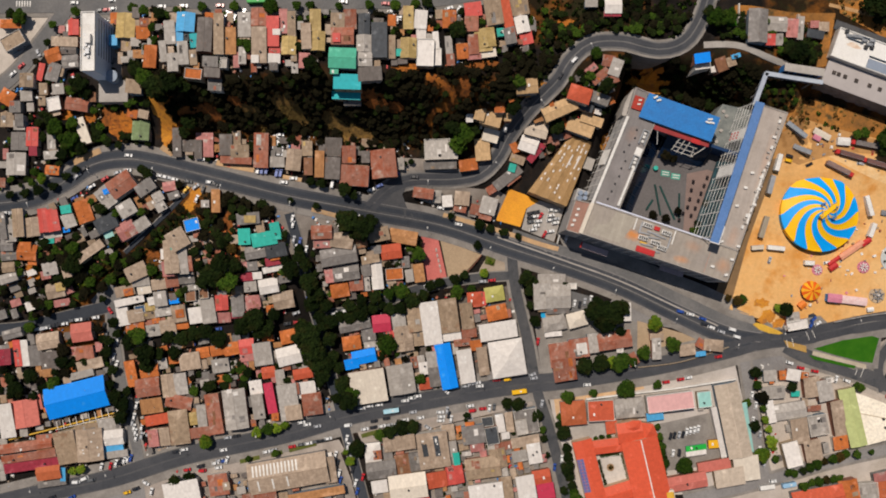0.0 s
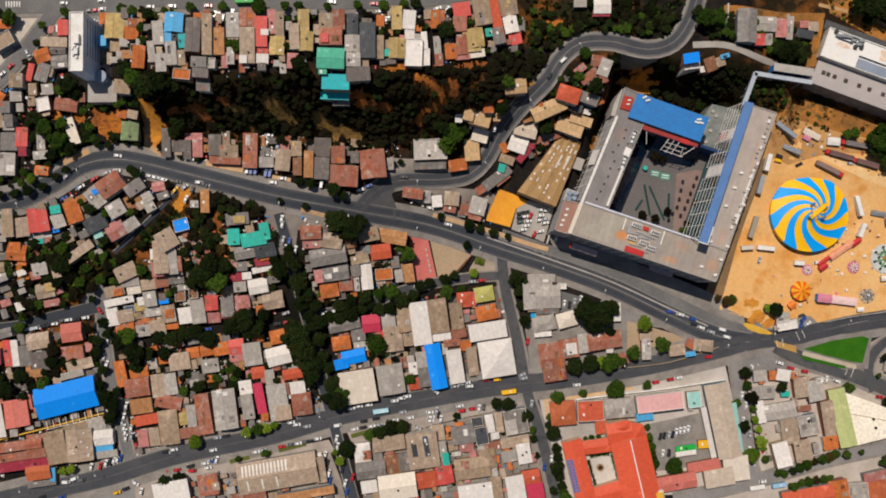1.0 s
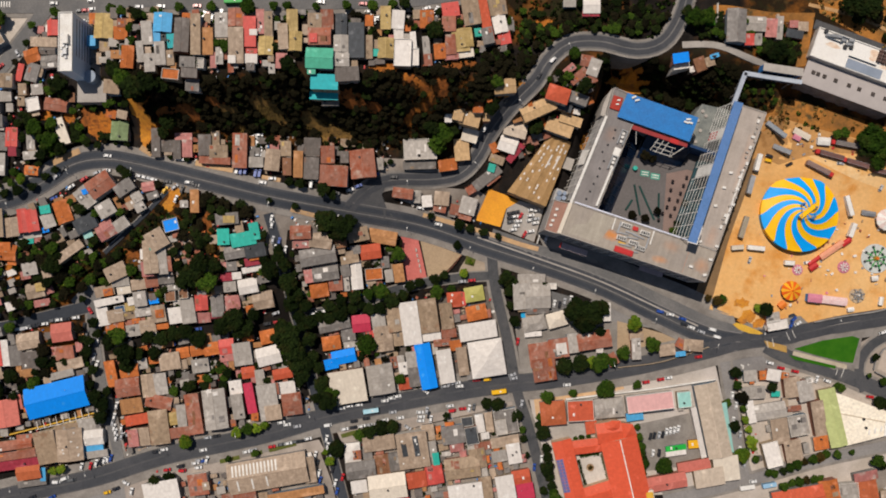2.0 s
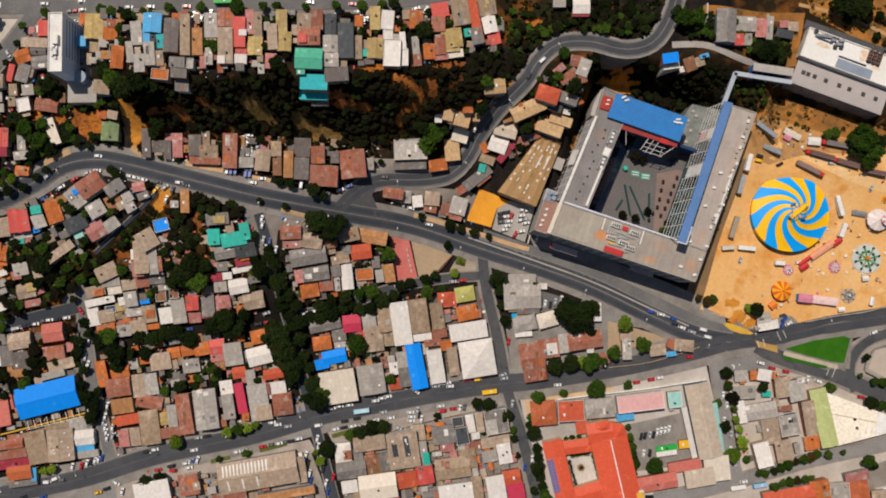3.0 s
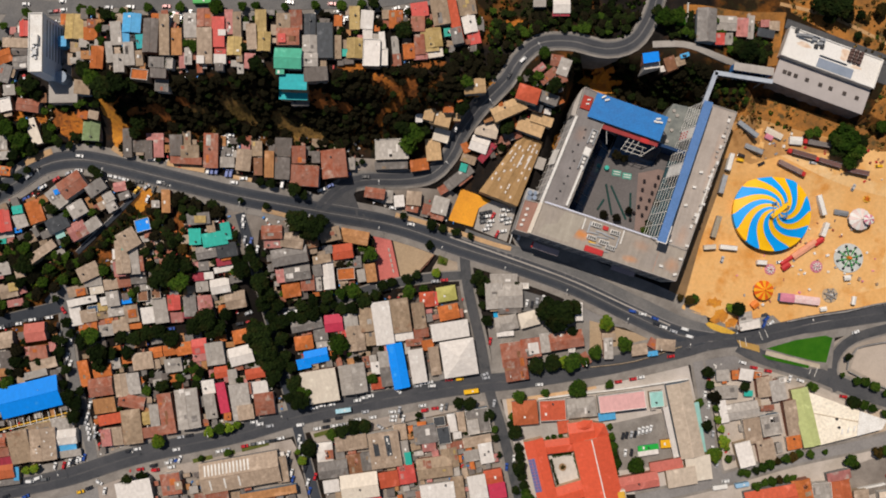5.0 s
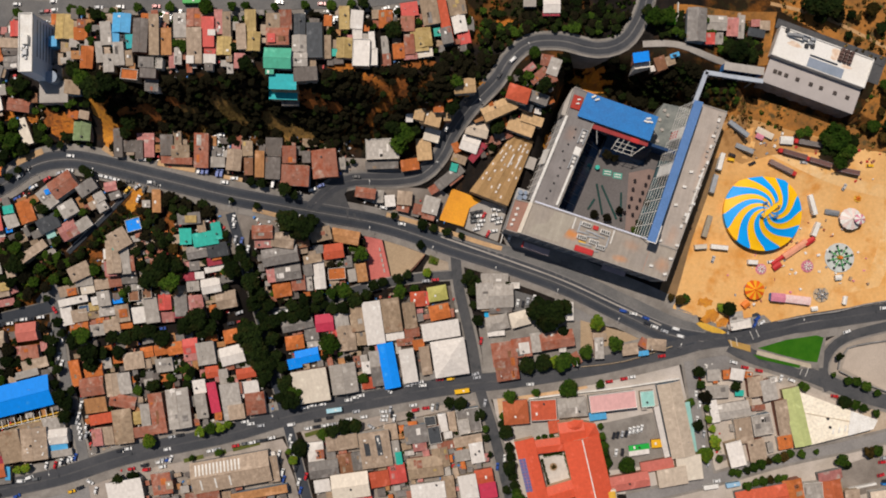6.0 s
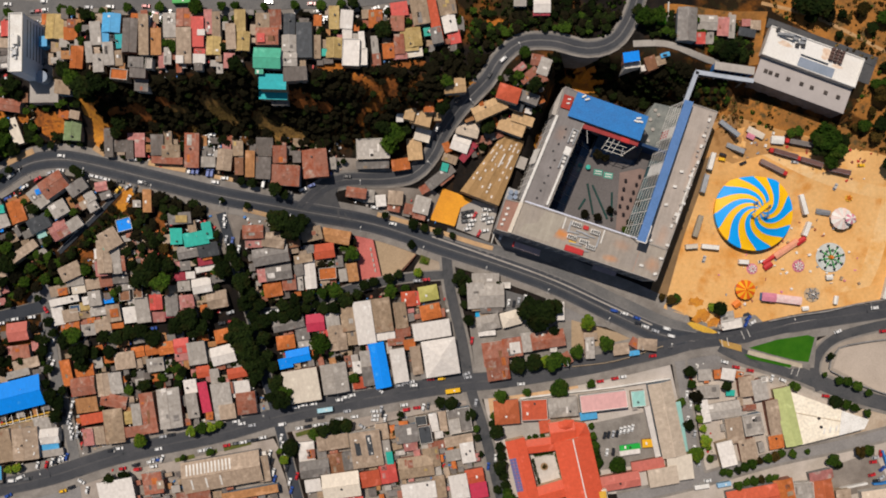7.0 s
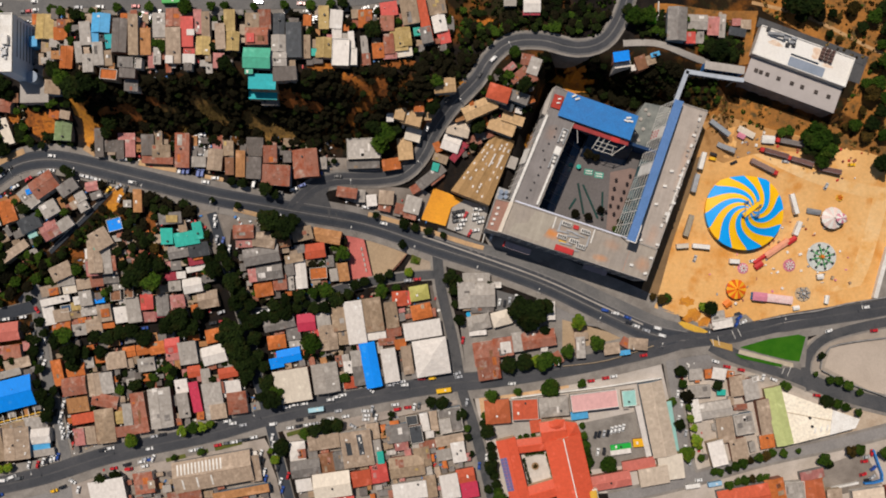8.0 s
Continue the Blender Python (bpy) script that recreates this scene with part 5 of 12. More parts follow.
house(213.0, -70.5, 2.8, 4.8, 6, 2.8, "s", "wd")
house(202.5, -75.5, 19.9, 8.7, 9, 3.6, "g", "lg")
house(191.7, -75.7, 4.1, 12.7, 12, 3.4, "s", "wh")
house(220.3, -83.8, 11.4, 12.0, 10, 4.6, "f", "lg")
house(208.9, -87.0, 9.4, 14.6, 10, 4.2, "s", "wd")
house(203.9, -85.5, 4.1, 3.5, 6, 3.0, "s", "lg")
house(217.1, -98.7, 9.4, 12.7, 12, 3.6, "s", "wd")
house(232.9, -81.5, 6.8, 24.0, 11, 3.9, "s", "wd")
house(240.7, -79.3, 9.4, 33.8, 12, 5.6, "g", "pg")
house(234.1, -94.3, 8.1, 7.4, 10, 3.8, "s", "or")
house(203.9, -100.4, 9.3, 14.6, 14, 5.0, "f", "wh")
house(225.6, -97.4, 2.8, 5.5, 12, 2.8, "s", "lg")
house(219.0, -126.5, 29.6, 12.6, 10, 5.6, "g", "sr")
house(238.2, -123.1, 10.7, 14.6, 10, 5.2, "g", "or")
house(250.1, -123.5, 11.4, 11.4, 4, 4.4, "f", "lg")
house(261.6, -123.6, 10.7, 14.0, 10, 4.8, "g", "rb")
house(260.5, -113.9, 13.4, 4.8, 12, 4.2, "s", "pk")
house(273.6, -128.4, 8.1, 12.7, 8, 4.0, "s", "wd")
house(293.3, -126.4, 18.0, 8.1, 8, 4.2, "s", "sd")
house(310.5, -126.4, 11.4, 12.7, 8, 4.2, "g", "rd")
house(313.6, -105.4, 12.7, 12.7, 10, 4.4, "g", "gt")
house(142.4, 123.0, 8.2, 4.8, 8, 4.0, "s", "bl")
house(143.8, 119.7, 8.9, 3.6, 8, 3.4, "f", "wh")
house(153.9, 120.3, 5.7, 7.0, 20, 3.8, "s", "br")
house(150.6, 118.4, 2.6, 2.6, 10, 3.0, "s", "wh")
house(158.9, 121.5, 4.5, 4.5, 18, 3.6, "s", "tn")
house(161.0, 124.2, 4.5, 1.7, 18, 3.0, "s", "lb")
house(204.1, -20.6, 7.4, 5.4, 10, 3.0, "s", "lg")
house(206.6, -24.9, 12.0, 5.4, 10, 3.6, "f", "wh")
house(201.4, -26.2, 3.4, 2.1, 20, 2.6, "s", "lg")
house(-240.1, 143.4, 11.2, 4.4, 0, 4.0, "h", "or")
house(-238.0, 133.5, 12.4, 8.1, 30, 5.0, "f", "tn")
house(-205.7, 141.8, 5.2, 8.1, 2, 2.9, "g", "rd")
house(-209.9, 133.4, 14.0, 4.6, -2, 3.9, "s", "wd")
house(-216.1, 125.9, 7.7, 7.1, 20, 3.8, "g", "or")
house(-208.1, 128.9, 8.3, 3.9, 0, 3.2, "g", "dg")
house(-206.5, 122.3, 8.3, 6.4, 5, 4.0, "g", "gr")
house(-216.1, 116.4, 6.4, 9.6, -15, 3.5, "g", "gr")
house(-223.2, 116.6, 2.7, 9.0, -15, 2.7, "s", "rd")
house(-213.2, 107.0, 5.8, 5.2, 5, 3.4, "s", "lg")
house(-221.7, 107.1, 3.9, 5.8, 0, 2.9, "s", "tn")
house(-222.7, 100.7, 3.3, 4.6, 0, 2.9, "s", "tn")
house(-215.6, 98.8, 7.1, 7.7, 12, 4.3, "f", "wh")
house(-203.0, 98.6, 12.1, 6.4, -8, 3.9, "g", "rs")
house(-194.5, 102.6, 3.3, 4.5, 0, 3.4, "s", "br")
house(-200.4, 84.1, 4.9, 14.1, 18, 3.9, "s", "cr")
house(-170.7, 137.9, 9.6, 13.0, -3, 4.9, "g", "ye")
house(-171.1, 128.5, 4.7, 6.9, -3, 2.8, "s", "tn")
house(-158.1, 131.5, 6.7, 6.1, 0, 3.2, "s", "or")
house(-156.8, 136.6, 4.9, 3.7, 0, 3.4, "s", "rs")
house(-161.5, 120.8, 4.9, 3.7, 0, 3.1, "s", "ob")
house(-152.5, 117.4, 6.0, 11.3, -3, 4.1, "g", "or")
house(-165.5, 104.7, 8.0, 6.8, -5, 4.1, "s", "tn")
house(-141.1, 128.9, 5.1, 11.3, 3, 3.5, "s", "lg")
house(-144.7, 119.3, 3.0, 10.1, 5, 3.3, "s", "lg")
house(-133.0, 134.3, 8.9, 9.5, -3, 4.0, "g", "lb")
house(-136.3, 126.1, 3.3, 6.6, 0, 2.9, "s", "lb")
house(-133.2, 127.4, 2.4, 3.9, 0, 2.7, "s", "dk")
house(-128.7, 124.7, 3.3, 6.5, 5, 3.4, "s", "cy")
house(-122.9, 127.5, 7.1, 17.1, -2, 4.8, "g", "dg")
house(-133.9, 118.0, 4.8, 11.2, 3, 4.1, "s", "lg")
house(-139.3, 113.2, 4.8, 8.9, 3, 4.2, "g", "lg")
house(-129.2, 115.9, 3.6, 7.1, 5, 3.3, "s", "tn")
house(-129.0, 107.7, 8.9, 5.4, -6, 4.3, "f", "or")
house(-120.2, 113.9, 7.4, 4.8, -3, 3.0, "s", "gr")
house(-119.5, 108.4, 7.7, 4.2, -4, 3.4, "s", "dg")
house(-119.4, 103.5, 6.6, 6.0, -3, 3.1, "s", "gr")
house(-113.2, 113.1, 3.6, 5.4, -3, 3.5, "f", "lg")
house(-115.2, 127.4, 4.5, 20.0, -1, 5.1, "s", "tn")
house(-110.2, 124.4, 6.2, 13.0, 0, 3.5, "s", "ob")
house(-113.5, 132.4, 6.0, 4.2, 0, 2.8, "g", "rs")
house(-102.6, 132.9, 6.0, 11.8, 0, 3.6, "s", "lg")
house(-94.9, 136.8, 7.7, 8.9, 0, 4.3, "g", "rs")
house(-94.5, 121.8, 7.1, 17.6, 0, 4.7, "s", "wd")
house(-103.7, 117.0, 3.3, 8.3, 0, 3.2, "g", "lg")
house(-96.5, 114.5, 3.3, 3.3, 0, 5.6, "s", "wh")
house(-171.3, 92.9, 5.1, 3.9, -12, 3.1, "s", "or")
house(-164.8, 92.3, 5.1, 3.9, -12, 3.0, "s", "wd")
house(-87.6, 129.0, 5.9, 14.7, -1, 4.7, "s", "rd")
house(-85.6, 128.6, 3.3, 2.4, 0, 5.6, "s", "wh")
house(-87.1, 120.3, 5.4, 3.6, 0, 3.2, "s", "rd")
house(-87.2, 115.4, 5.9, 4.2, -2, 3.5, "s", "wh")
house(-82.3, 134.5, 3.6, 11.8, 0, 4.1, "s", "pk")
house(-78.1, 132.9, 3.6, 12.4, 0, 4.3, "s", "tn")
house(-79.5, 122.0, 6.8, 9.1, -2, 4.2, "g", "ye")
house(-77.0, 115.7, 2.4, 3.0, 0, 3.5, "s", "tn")
house(-71.5, 114.3, 5.1, 7.1, -3, 3.3, "s", "pk")
house(-76.6, 110.4, 2.7, 4.2, 0, 2.8, "s", "lg")
house(-87.5, 111.3, 3.6, 3.3, 0, 3.4, "s", "dg")
house(-65.9, 135.1, 5.1, 10.6, 0, 4.3, "s", "ye")
house(-70.5, 126.7, 4.5, 12.4, 2, 4.3, "s", "wd")
house(-64.5, 124.5, 6.5, 9.5, -2, 4.0, "g", "ye")
house(-73.7, 132.7, 2.4, 3.6, 0, 3.3, "s", "lg")
house(-54.6, 135.7, 6.6, 7.1, 0, 3.6, "s", "tn")
house(-48.2, 136.3, 6.0, 9.5, 0, 4.2, "s", "rs")
house(-52.0, 127.3, 11.2, 8.3, 0, 4.9, "g", "rs")
house(-54.9, 126.0, 3.3, 3.9, 0, 5.8, "s", "rd")
house(-52.0, 115.9, 13.6, 10.1, -2, 4.4, "g", "gt")
house(-56.3, 109.4, 3.6, 2.4, 0, 3.4, "s", "gt")
house(-50.0, 104.5, 13.7, 7.2, -2, 5.2, "s", "cy")
house(-51.5, 99.4, 14.6, 3.7, -2, 3.5, "s", "cy")
house(-48.8, 96.6, 8.7, 2.2, 0, 3.4, "s", "gr")
house(-41.1, 134.4, 5.4, 10.7, 0, 3.8, "g", "dk")
house(-41.0, 124.3, 7.5, 8.4, 0, 3.6, "g", "lg")
house(-41.0, 116.2, 7.8, 7.2, 0, 3.7, "g", "lg")
house(-33.1, 125.8, 7.5, 17.2, 0, 5.0, "s", "dk")
house(-38.1, 108.5, 11.9, 6.6, 4, 4.2, "s", "dg")
house(-27.2, 123.0, 4.0, 11.4, 0, 3.5, "s", "tn")
house(-23.4, 120.5, 2.5, 3.1, 0, 3.2, "s", "te")
house(-18.2, 139.1, 4.9, 11.4, 0, 3.5, "s", "ye")
house(-18.1, 122.9, 7.8, 10.2, -1, 4.1, "g", "ye")
house(-11.5, 131.4, 4.6, 4.9, 0, 2.9, "s", "wh")
house(-9.2, 120.5, 9.0, 14.4, -2, 5.1, "f", "wh")
house(-3.1, 118.8, 4.6, 9.1, 0, 3.5, "f", "wh")
house(-11.7, 138.3, 6.1, 9.1, -5, 3.9, "s", "wh")
house(-3.7, 127.5, 2.5, 8.5, 5, 3.5, "s", "wh")
house(3.4, 139.1, 6.7, 9.1, 0, 3.7, "g", "or")
house(16.0, 144.6, 8.5, 6.7, 8, 3.5, "s", "rd")
house(15.1, 136.7, 6.7, 7.3, 0, 4.0, "s", "rs")
house(10.3, 122.2, 5.5, 7.3, 5, 2.7, "s", "or")
house(16.0, 125.7, 4.9, 9.7, 5, 3.6, "s", "rs")
house(21.4, 127.4, 8.5, 9.7, 5, 3.8, "s", "ye")
house(3.1, 125.0, 3.1, 9.1, 5, 3.2, "s", "lg")
house(4.0, 117.6, 3.7, 5.5, 5, 2.8, "s", "rs")
house(16.6, 119.6, 6.7, 2.5, 5, 2.7, "s", "pk")
house(14.8, 91.5, 3.3, 3.9, 0, 3.4, "s", "wh")
house(-218.4, 78.6, 3.9, 8.4, 0, 2.9, "s", "lg")
house(-218.1, 70.9, 7.7, 3.9, 5, 3.5, "s", "lg")
house(-168.0, 84.2, 9.0, 10.2, -3, 4.3, "g", "gn")
house(-147.9, 77.7, 4.2, 15.3, 0, 3.8, "s", "dg")
house(-141.9, 76.0, 7.1, 5.8, 0, 3.1, "s", "dg")
house(-133.0, 81.3, 9.0, 3.3, 0, 3.1, "s", "pk")
house(-136.4, 74.0, 3.6, 9.9, 0, 3.2, "s", "dg")
house(-130.7, 74.6, 4.9, 9.0, 0, 3.2, "s", "pk")
house(-120.7, 76.4, 6.5, 10.9, 0, 4.0, "s", "dg")
house(-115.0, 79.1, 3.9, 9.6, 0, 3.2, "s", "tn")
house(-112.9, 72.8, 9.6, 6.4, 0, 4.3, "s", "tn")
house(-115.2, 67.8, 16.9, 3.3, -3, 3.9, "s", "rs")
house(-217.6, 62.4, 7.1, 4.6, -5, 3.0, "g", "or")
house(-178.5, 54.2, 14.0, 10.2, 35, 5.0, "g", "rs")
house(-187.3, 47.2, 7.7, 10.9, 38, 3.7, "s", "lg")
house(-186.7, 50.5, 3.3, 2.3, 20, 4.6, "s", "bl")
house(-165.3, 52.7, 10.2, 6.4, 35, 4.3, "s", "gr")
house(-200.4, 39.4, 8.1, 12.2, 20, 3.9, "g", "or")
house(-210.6, 40.7, 5.2, 3.9, 10, 3.1, "s", "te")
house(-209.6, 34.5, 6.5, 7.2, 20, 2.7, "s", "lg")
house(-223.6, 34.5, 4.6, 12.9, 8, 3.8, "g", "rd")
house(-218.0, 34.7, 5.9, 12.2, 12, 4.0, "g", "rd")
house(-220.9, 26.4, 12.3, 2.7, 10, 2.7, "s", "lg")
house(-211.5, 29.5, 3.3, 2.2, 10, 3.2, "s", "bl")
house(-221.0, 23.6, 3.3, 2.7, 0, 3.2, "s", "te")
house(-216.8, 23.9, 3.3, 2.7, 0, 2.7, "s", "pk")
house(-176.2, 40.9, 9.0, 7.7, 30, 4.0, "s", "lg")
house(-188.4, 32.9, 11.6, 7.8, 25, 3.9, "s", "dk")
house(-187.9, 27.0, 4.6, 3.3, 20, 3.3, "s", "pt")
house(-177.4, 29.4, 9.7, 9.1, 30, 3.8, "g", "pk")
house(-168.7, 32.6, 7.8, 5.9, 35, 3.3, "s", "lg")
house(-158.7, 47.5, 5.2, 4.6, 30, 3.3, "s", "lg")
house(-152.5, 53.5, 6.5, 4.6, 10, 2.7, "g", "pk")
house(-150.1, 48.5, 5.8, 3.3, 20, 2.7, "s", "gr")
house(-157.4, 42.2, 5.2, 4.6, 30, 3.3, "s", "lg")
house(-162.3, 43.1, 3.9, 3.9, 30, 3.5, "s", "wd")
house(-140.6, 32.2, 8.4, 7.1, 15, 3.7, "f", "bl")
house(-148.9, 24.0, 10.3, 10.3, 30, 4.8, "s", "wd")
house(-126.3, 45.2, 4.2, 12.1, 0, 4.0, "s", "ob")
house(-132.8, 43.8, 3.9, 3.3, 0, 2.9, "s", "lg")
house(-108.9, 35.6, 12.2, 5.8, 5, 3.8, "s", "gr")
house(-107.7, 35.2, 5.8, 3.3, 0, 4.7, "s", "ye")
house(-111.6, 25.6, 6.2, 8.4, 2, 3.8, "s", "te")
house(-100.8, 73.0, 7.4, 18.4, -2, 4.9, "s", "rs")
house(-92.5, 67.0, 7.7, 5.2, 0, 2.9, "s", "lg")
house(-83.1, 68.1, 7.7, 11.5, -5, 3.8, "g", "wd")
house(-75.7, 74.5, 5.2, 7.7, 0, 3.3, "s", "tn")
house(-75.1, 64.5, 4.2, 9.0, 0, 2.7, "s", "br")
house(-68.6, 65.6, 4.5, 14.0, -2, 4.0, "s", "ob")
house(-61.1, 77.9, 8.7, 4.9, -2, 3.3, "s", "dg")
house(-61.4, 72.8, 8.1, 4.3, -2, 2.9, "s", "dg")
house(-61.5, 63.5, 7.7, 11.5, -3, 3.7, "s", "dg")
house(-52.6, 71.3, 7.1, 9.0, 0, 4.2, "s", "rs")
house(-49.5, 59.6, 15.4, 10.9, -4, 4.6, "s", "rs")
house(-45.7, 62.8, 6.5, 4.6, -3, 5.5, "s", "tn")
house(-43.6, 70.5, 4.0, 5.9, 0, 3.0, "s", "dg")
house(-33.5, 66.8, 13.6, 15.5, 6, 5.0, "g", "rs")
house(-24.1, 67.5, 3.4, 6.0, 0, 2.7, "s", "lg")
house(-1.2, 76.0, 18.9, 11.8, 2, 4.6, "f", "lg")
house(-1.7, 67.3, 18.4, 4.1, 2, 3.8, "s", "gr")
house(14.5, 67.4, 9.9, 6.0, 8, 4.2, "s", "or")
house(22.6, 75.9, 7.9, 11.8, 5, 3.8, "s", "yt")
house(27.2, 83.6, 8.5, 6.6, -15, 3.6, "s", "cr")
house(20.6, 93.3, 5.2, 6.4, -15, 3.2, "s", "yt")
house(-11.3, 51.3, 11.2, 5.4, -8, 4.2, "g", "rs")
house(-3.4, 49.7, 4.1, 6.7, -3, 2.8, "s", "lg")
house(2.5, 47.2, 5.4, 6.1, 5, 3.0, "s", "wh")
house(11.1, 48.7, 8.1, 7.4, -5, 4.0, "s", "wd")
house(10.0, 43.3, 6.8, 4.1, -12, 3.4, "s", "rs")
house(20.3, 42.1, 8.1, 5.5, -12, 3.1, "s", "rs")
house(-94.1, 28.8, 4.9, 9.1, 10, 2.9, "s", "te")
house(-100.6, 24.4, 13.5, 7.2, 10, 3.6, "s", "te")
house(-94.3, 18.1, 11.0, 7.2, 10, 3.9, "s", "dk")
house(-105.7, 17.1, 11.7, 6.6, 10, 3.6, "g", "gr")
house(-68.1, 28.1, 11.0, 7.1, 2, 4.2, "g", "rs")
house(-68.3, 21.6, 9.1, 4.0, 2, 3.4, "s", "pk")
house(-57.1, 23.8, 12.3, 8.5, -8, 4.5, "g", "wd")
house(-36.6, 27.3, 11.2, 7.3, 12, 3.7, "s", "tn")
house(-23.0, 26.2, 15.8, 7.3, -10, 5.1, "g", "ob")
house(26.8, 144.3, 8.5, 14.5, 10, 4.9, "s", "tn")
house(34.6, 140.5, 4.6, 24.9, 12, 5.1, "s", "sr")
house(40.8, 148.9, 9.9, 9.3, 10, 3.8, "s", "tn")
house(42.7, 139.6, 6.8, 9.3, 12, 3.6, "g", "wh")
house(45.2, 132.3, 6.2, 6.2, 12, 2.9, "s", "rd")
house(23.2, 129.6, 8.5, 9.7, 8, 4.2, "g", "ye")
house(24.1, 121.8, 7.9, 3.7, 8, 2.9, "s", "cr")
house(30.7, 133.7, 3.1, 3.7, 8, 3.0, "s", "te")
house(35.8, 131.4, 5.5, 8.0, 12, 6.0, "s", "gr")
house(93.5, 151.9, 8.8, 8.2, 0, 3.8, "g", "wh")
house(93.3, 147.5, 8.8, 2.2, 0, 3.0, "s", "mr")
house(81.5, 153.4, 6.3, 3.8, 0, 3.5, "s", "lg")
house(45.5, 106.3, 11.2, 7.5, 5, 3.6, "g", "yt")
house(27.1, 92.1, 10.9, 9.0, -15, 3.5, "s", "yt")
house(31.2, 96.3, 5.1, 5.1, 0, 3.5, "s", "or")
house(36.0, 93.0, 3.3, 5.8, 0, 3.4, "s", "yt")
house(90.8, 121.2, 6.3, 5.7, -10, 3.5, "g", "rs")
house(86.2, 112.9, 10.6, 3.8, 40, 3.0, "s", "rs")
house(94.4, 117.2, 5.7, 8.8, -20, 4.3, "s", "lg")
house(93.3, 111.0, 5.1, 3.8, 20, 3.5, "s", "rs")
house(81.3, 116.8, 6.3, 3.2, 40, 2.8, "s", "pk")
house(75.2, 103.3, 11.9, 8.2, -18, 5.0, "h", "sr")
house(64.8, 96.4, 19.0, 7.7, 24, 5.1, "g", "yt")
house(85.7, 101.6, 12.0, 5.1, -20, 4.0, "s", "gr")
house(80.0, 97.6, 7.1, 3.9, -20, 3.1, "s", "dk")
house(86.9, 95.5, 3.3, 2.7, -15, 2.9, "s", "wh")
house(83.8, 91.3, 12.2, 4.6, -18, 3.8, "s", "yt")
house(53.2, 86.7, 12.3, 7.8, -15, 3.7, "g", "sk")
house(49.2, 79.3, 9.9, 9.2, -20, 3.5, "g", "wh")
house(53.5, 74.4, 12.5, 3.4, 50, 3.2, "s", "mr")
house(42.8, 70.7, 8.0, 4.1, -20, 2.9, "s", "tn")
house(39.9, 65.9, 3.4, 4.1, -15, 3.4, "s", "te")
house(37.3, 60.5, 17.8, 5.4, 38, 3.5, "s", "gr")
house(28.8, 54.2, 6.7, 4.1, 30, 3.5, "s", "rs")
house(77.7, 87.6, 14.8, 7.2, -20, 5.0, "s", "yt")
house(26.5, 44.5, 8.7, 9.4, -15, 4.3, "s", "lg")
house(24.9, 38.8, 6.8, 4.1, -15, 3.5, "s", "rs")
house(-199.6, 17.2, 17.5, 4.3, 36, 4.3, "s", "wd")
house(-223.3, 7.7, 7.9, 6.6, 10, 4.0, "s", "lg")
house(-225.9, 4.1, 4.7, 4.0, 10, 4.9, "s", "pk")
house(-214.4, 6.7, 4.7, 7.3, 15, 3.3, "s", "wd")
house(-222.4, -4.6, 9.9, 8.0, 12, 3.6, "g", "wd")
house(-218.9, -2.6, 4.7, 4.1, 10, 4.5, "s", "ye")
house(-219.8, -11.8, 8.7, 3.4, 10, 3.2, "s", "pk")
house(-174.4, 6.0, 11.8, 7.9, 25, 3.9, "s", "wd")
house(-153.6, 14.6, 7.8, 18.7, 5, 4.7, "g", "wd")
house(-150.9, 20.2, 3.6, 3.3, 5, 5.7, "s", "te")
house(-147.0, 13.7, 4.6, 17.5, 5, 4.0, "s", "lg")
house(-155.7, 7.6, 5.9, 7.9, 5, 5.6, "s", "pk")
house(-144.4, 10.5, 4.3, 7.9, 5, 4.9, "s", "rs")
house(-172.9, 0.2, 9.3, 4.1, 8, 3.4, "s", "lg")
house(-162.8, -1.1, 8.0, 5.4, 8, 3.1, "s", "wd")
house(-155.0, 0.9, 6.7, 6.7, 8, 3.4, "s", "rs")
house(-146.8, 2.2, 8.6, 5.4, 5, 3.0, "s", "gr")
house(-142.9, -2.4, 6.7, 3.4, 5, 2.8, "s", "lg")
house(-129.2, -0.4, 6.7, 3.4, 0, 3.1, "f", "pt")
house(-182.3, -4.9, 10.6, 5.4, 12, 4.2, "s", "wd")
house(-180.0, -5.6, 4.7, 3.4, 10, 5.1, "s", "or")
house(-171.5, -4.0, 7.3, 4.7, 10, 3.4, "s", "cr")
house(-180.4, -10.8, 16.5, 3.4, 12, 4.3, "s", "wh")
house(-167.8, -10.8, 4.1, 4.1, 10, 3.4, "s", "wh")
house(-162.4, -9.5, 6.7, 8.0, 8, 4.2, "s", "lg")
house(-155.3, -10.9, 5.4, 2.2, 8, 2.7, "s", "bl")
house(-145.3, -7.9, 6.0, 6.0, 5, 3.2, "f", "br")
house(-137.5, -6.3, 5.4, 6.0, 5, 3.4, "f", "br")
house(-185.1, -19.7, 6.1, 10.0, 10, 3.5, "s", "wh")
house(-177.8, -19.4, 8.7, 6.7, 10, 3.7, "s", "wd")
house(-175.4, -15.5, 6.1, 4.1, 8, 2.9, "f", "nv")
house(-169.3, -14.1, 4.8, 4.1, 8, 3.1, "s", "ye")
house(-170.2, -19.1, 8.7, 3.5, 8, 3.0, "s", "tn")
house(-161.4, -16.8, 10.0, 4.8, 8, 3.1, "s", "lg")
house(-152.5, -18.1, 7.4, 9.3, 8, 4.1, "s", "wd")
house(-151.8, -18.0, 4.1, 4.1, 8, 5.0, "s", "or")
house(-143.0, -19.1, 7.4, 8.7, 8, 3.5, "s", "wh")
house(-135.5, -16.4, 7.4, 13.9, 8, 3.6, "s", "lg")
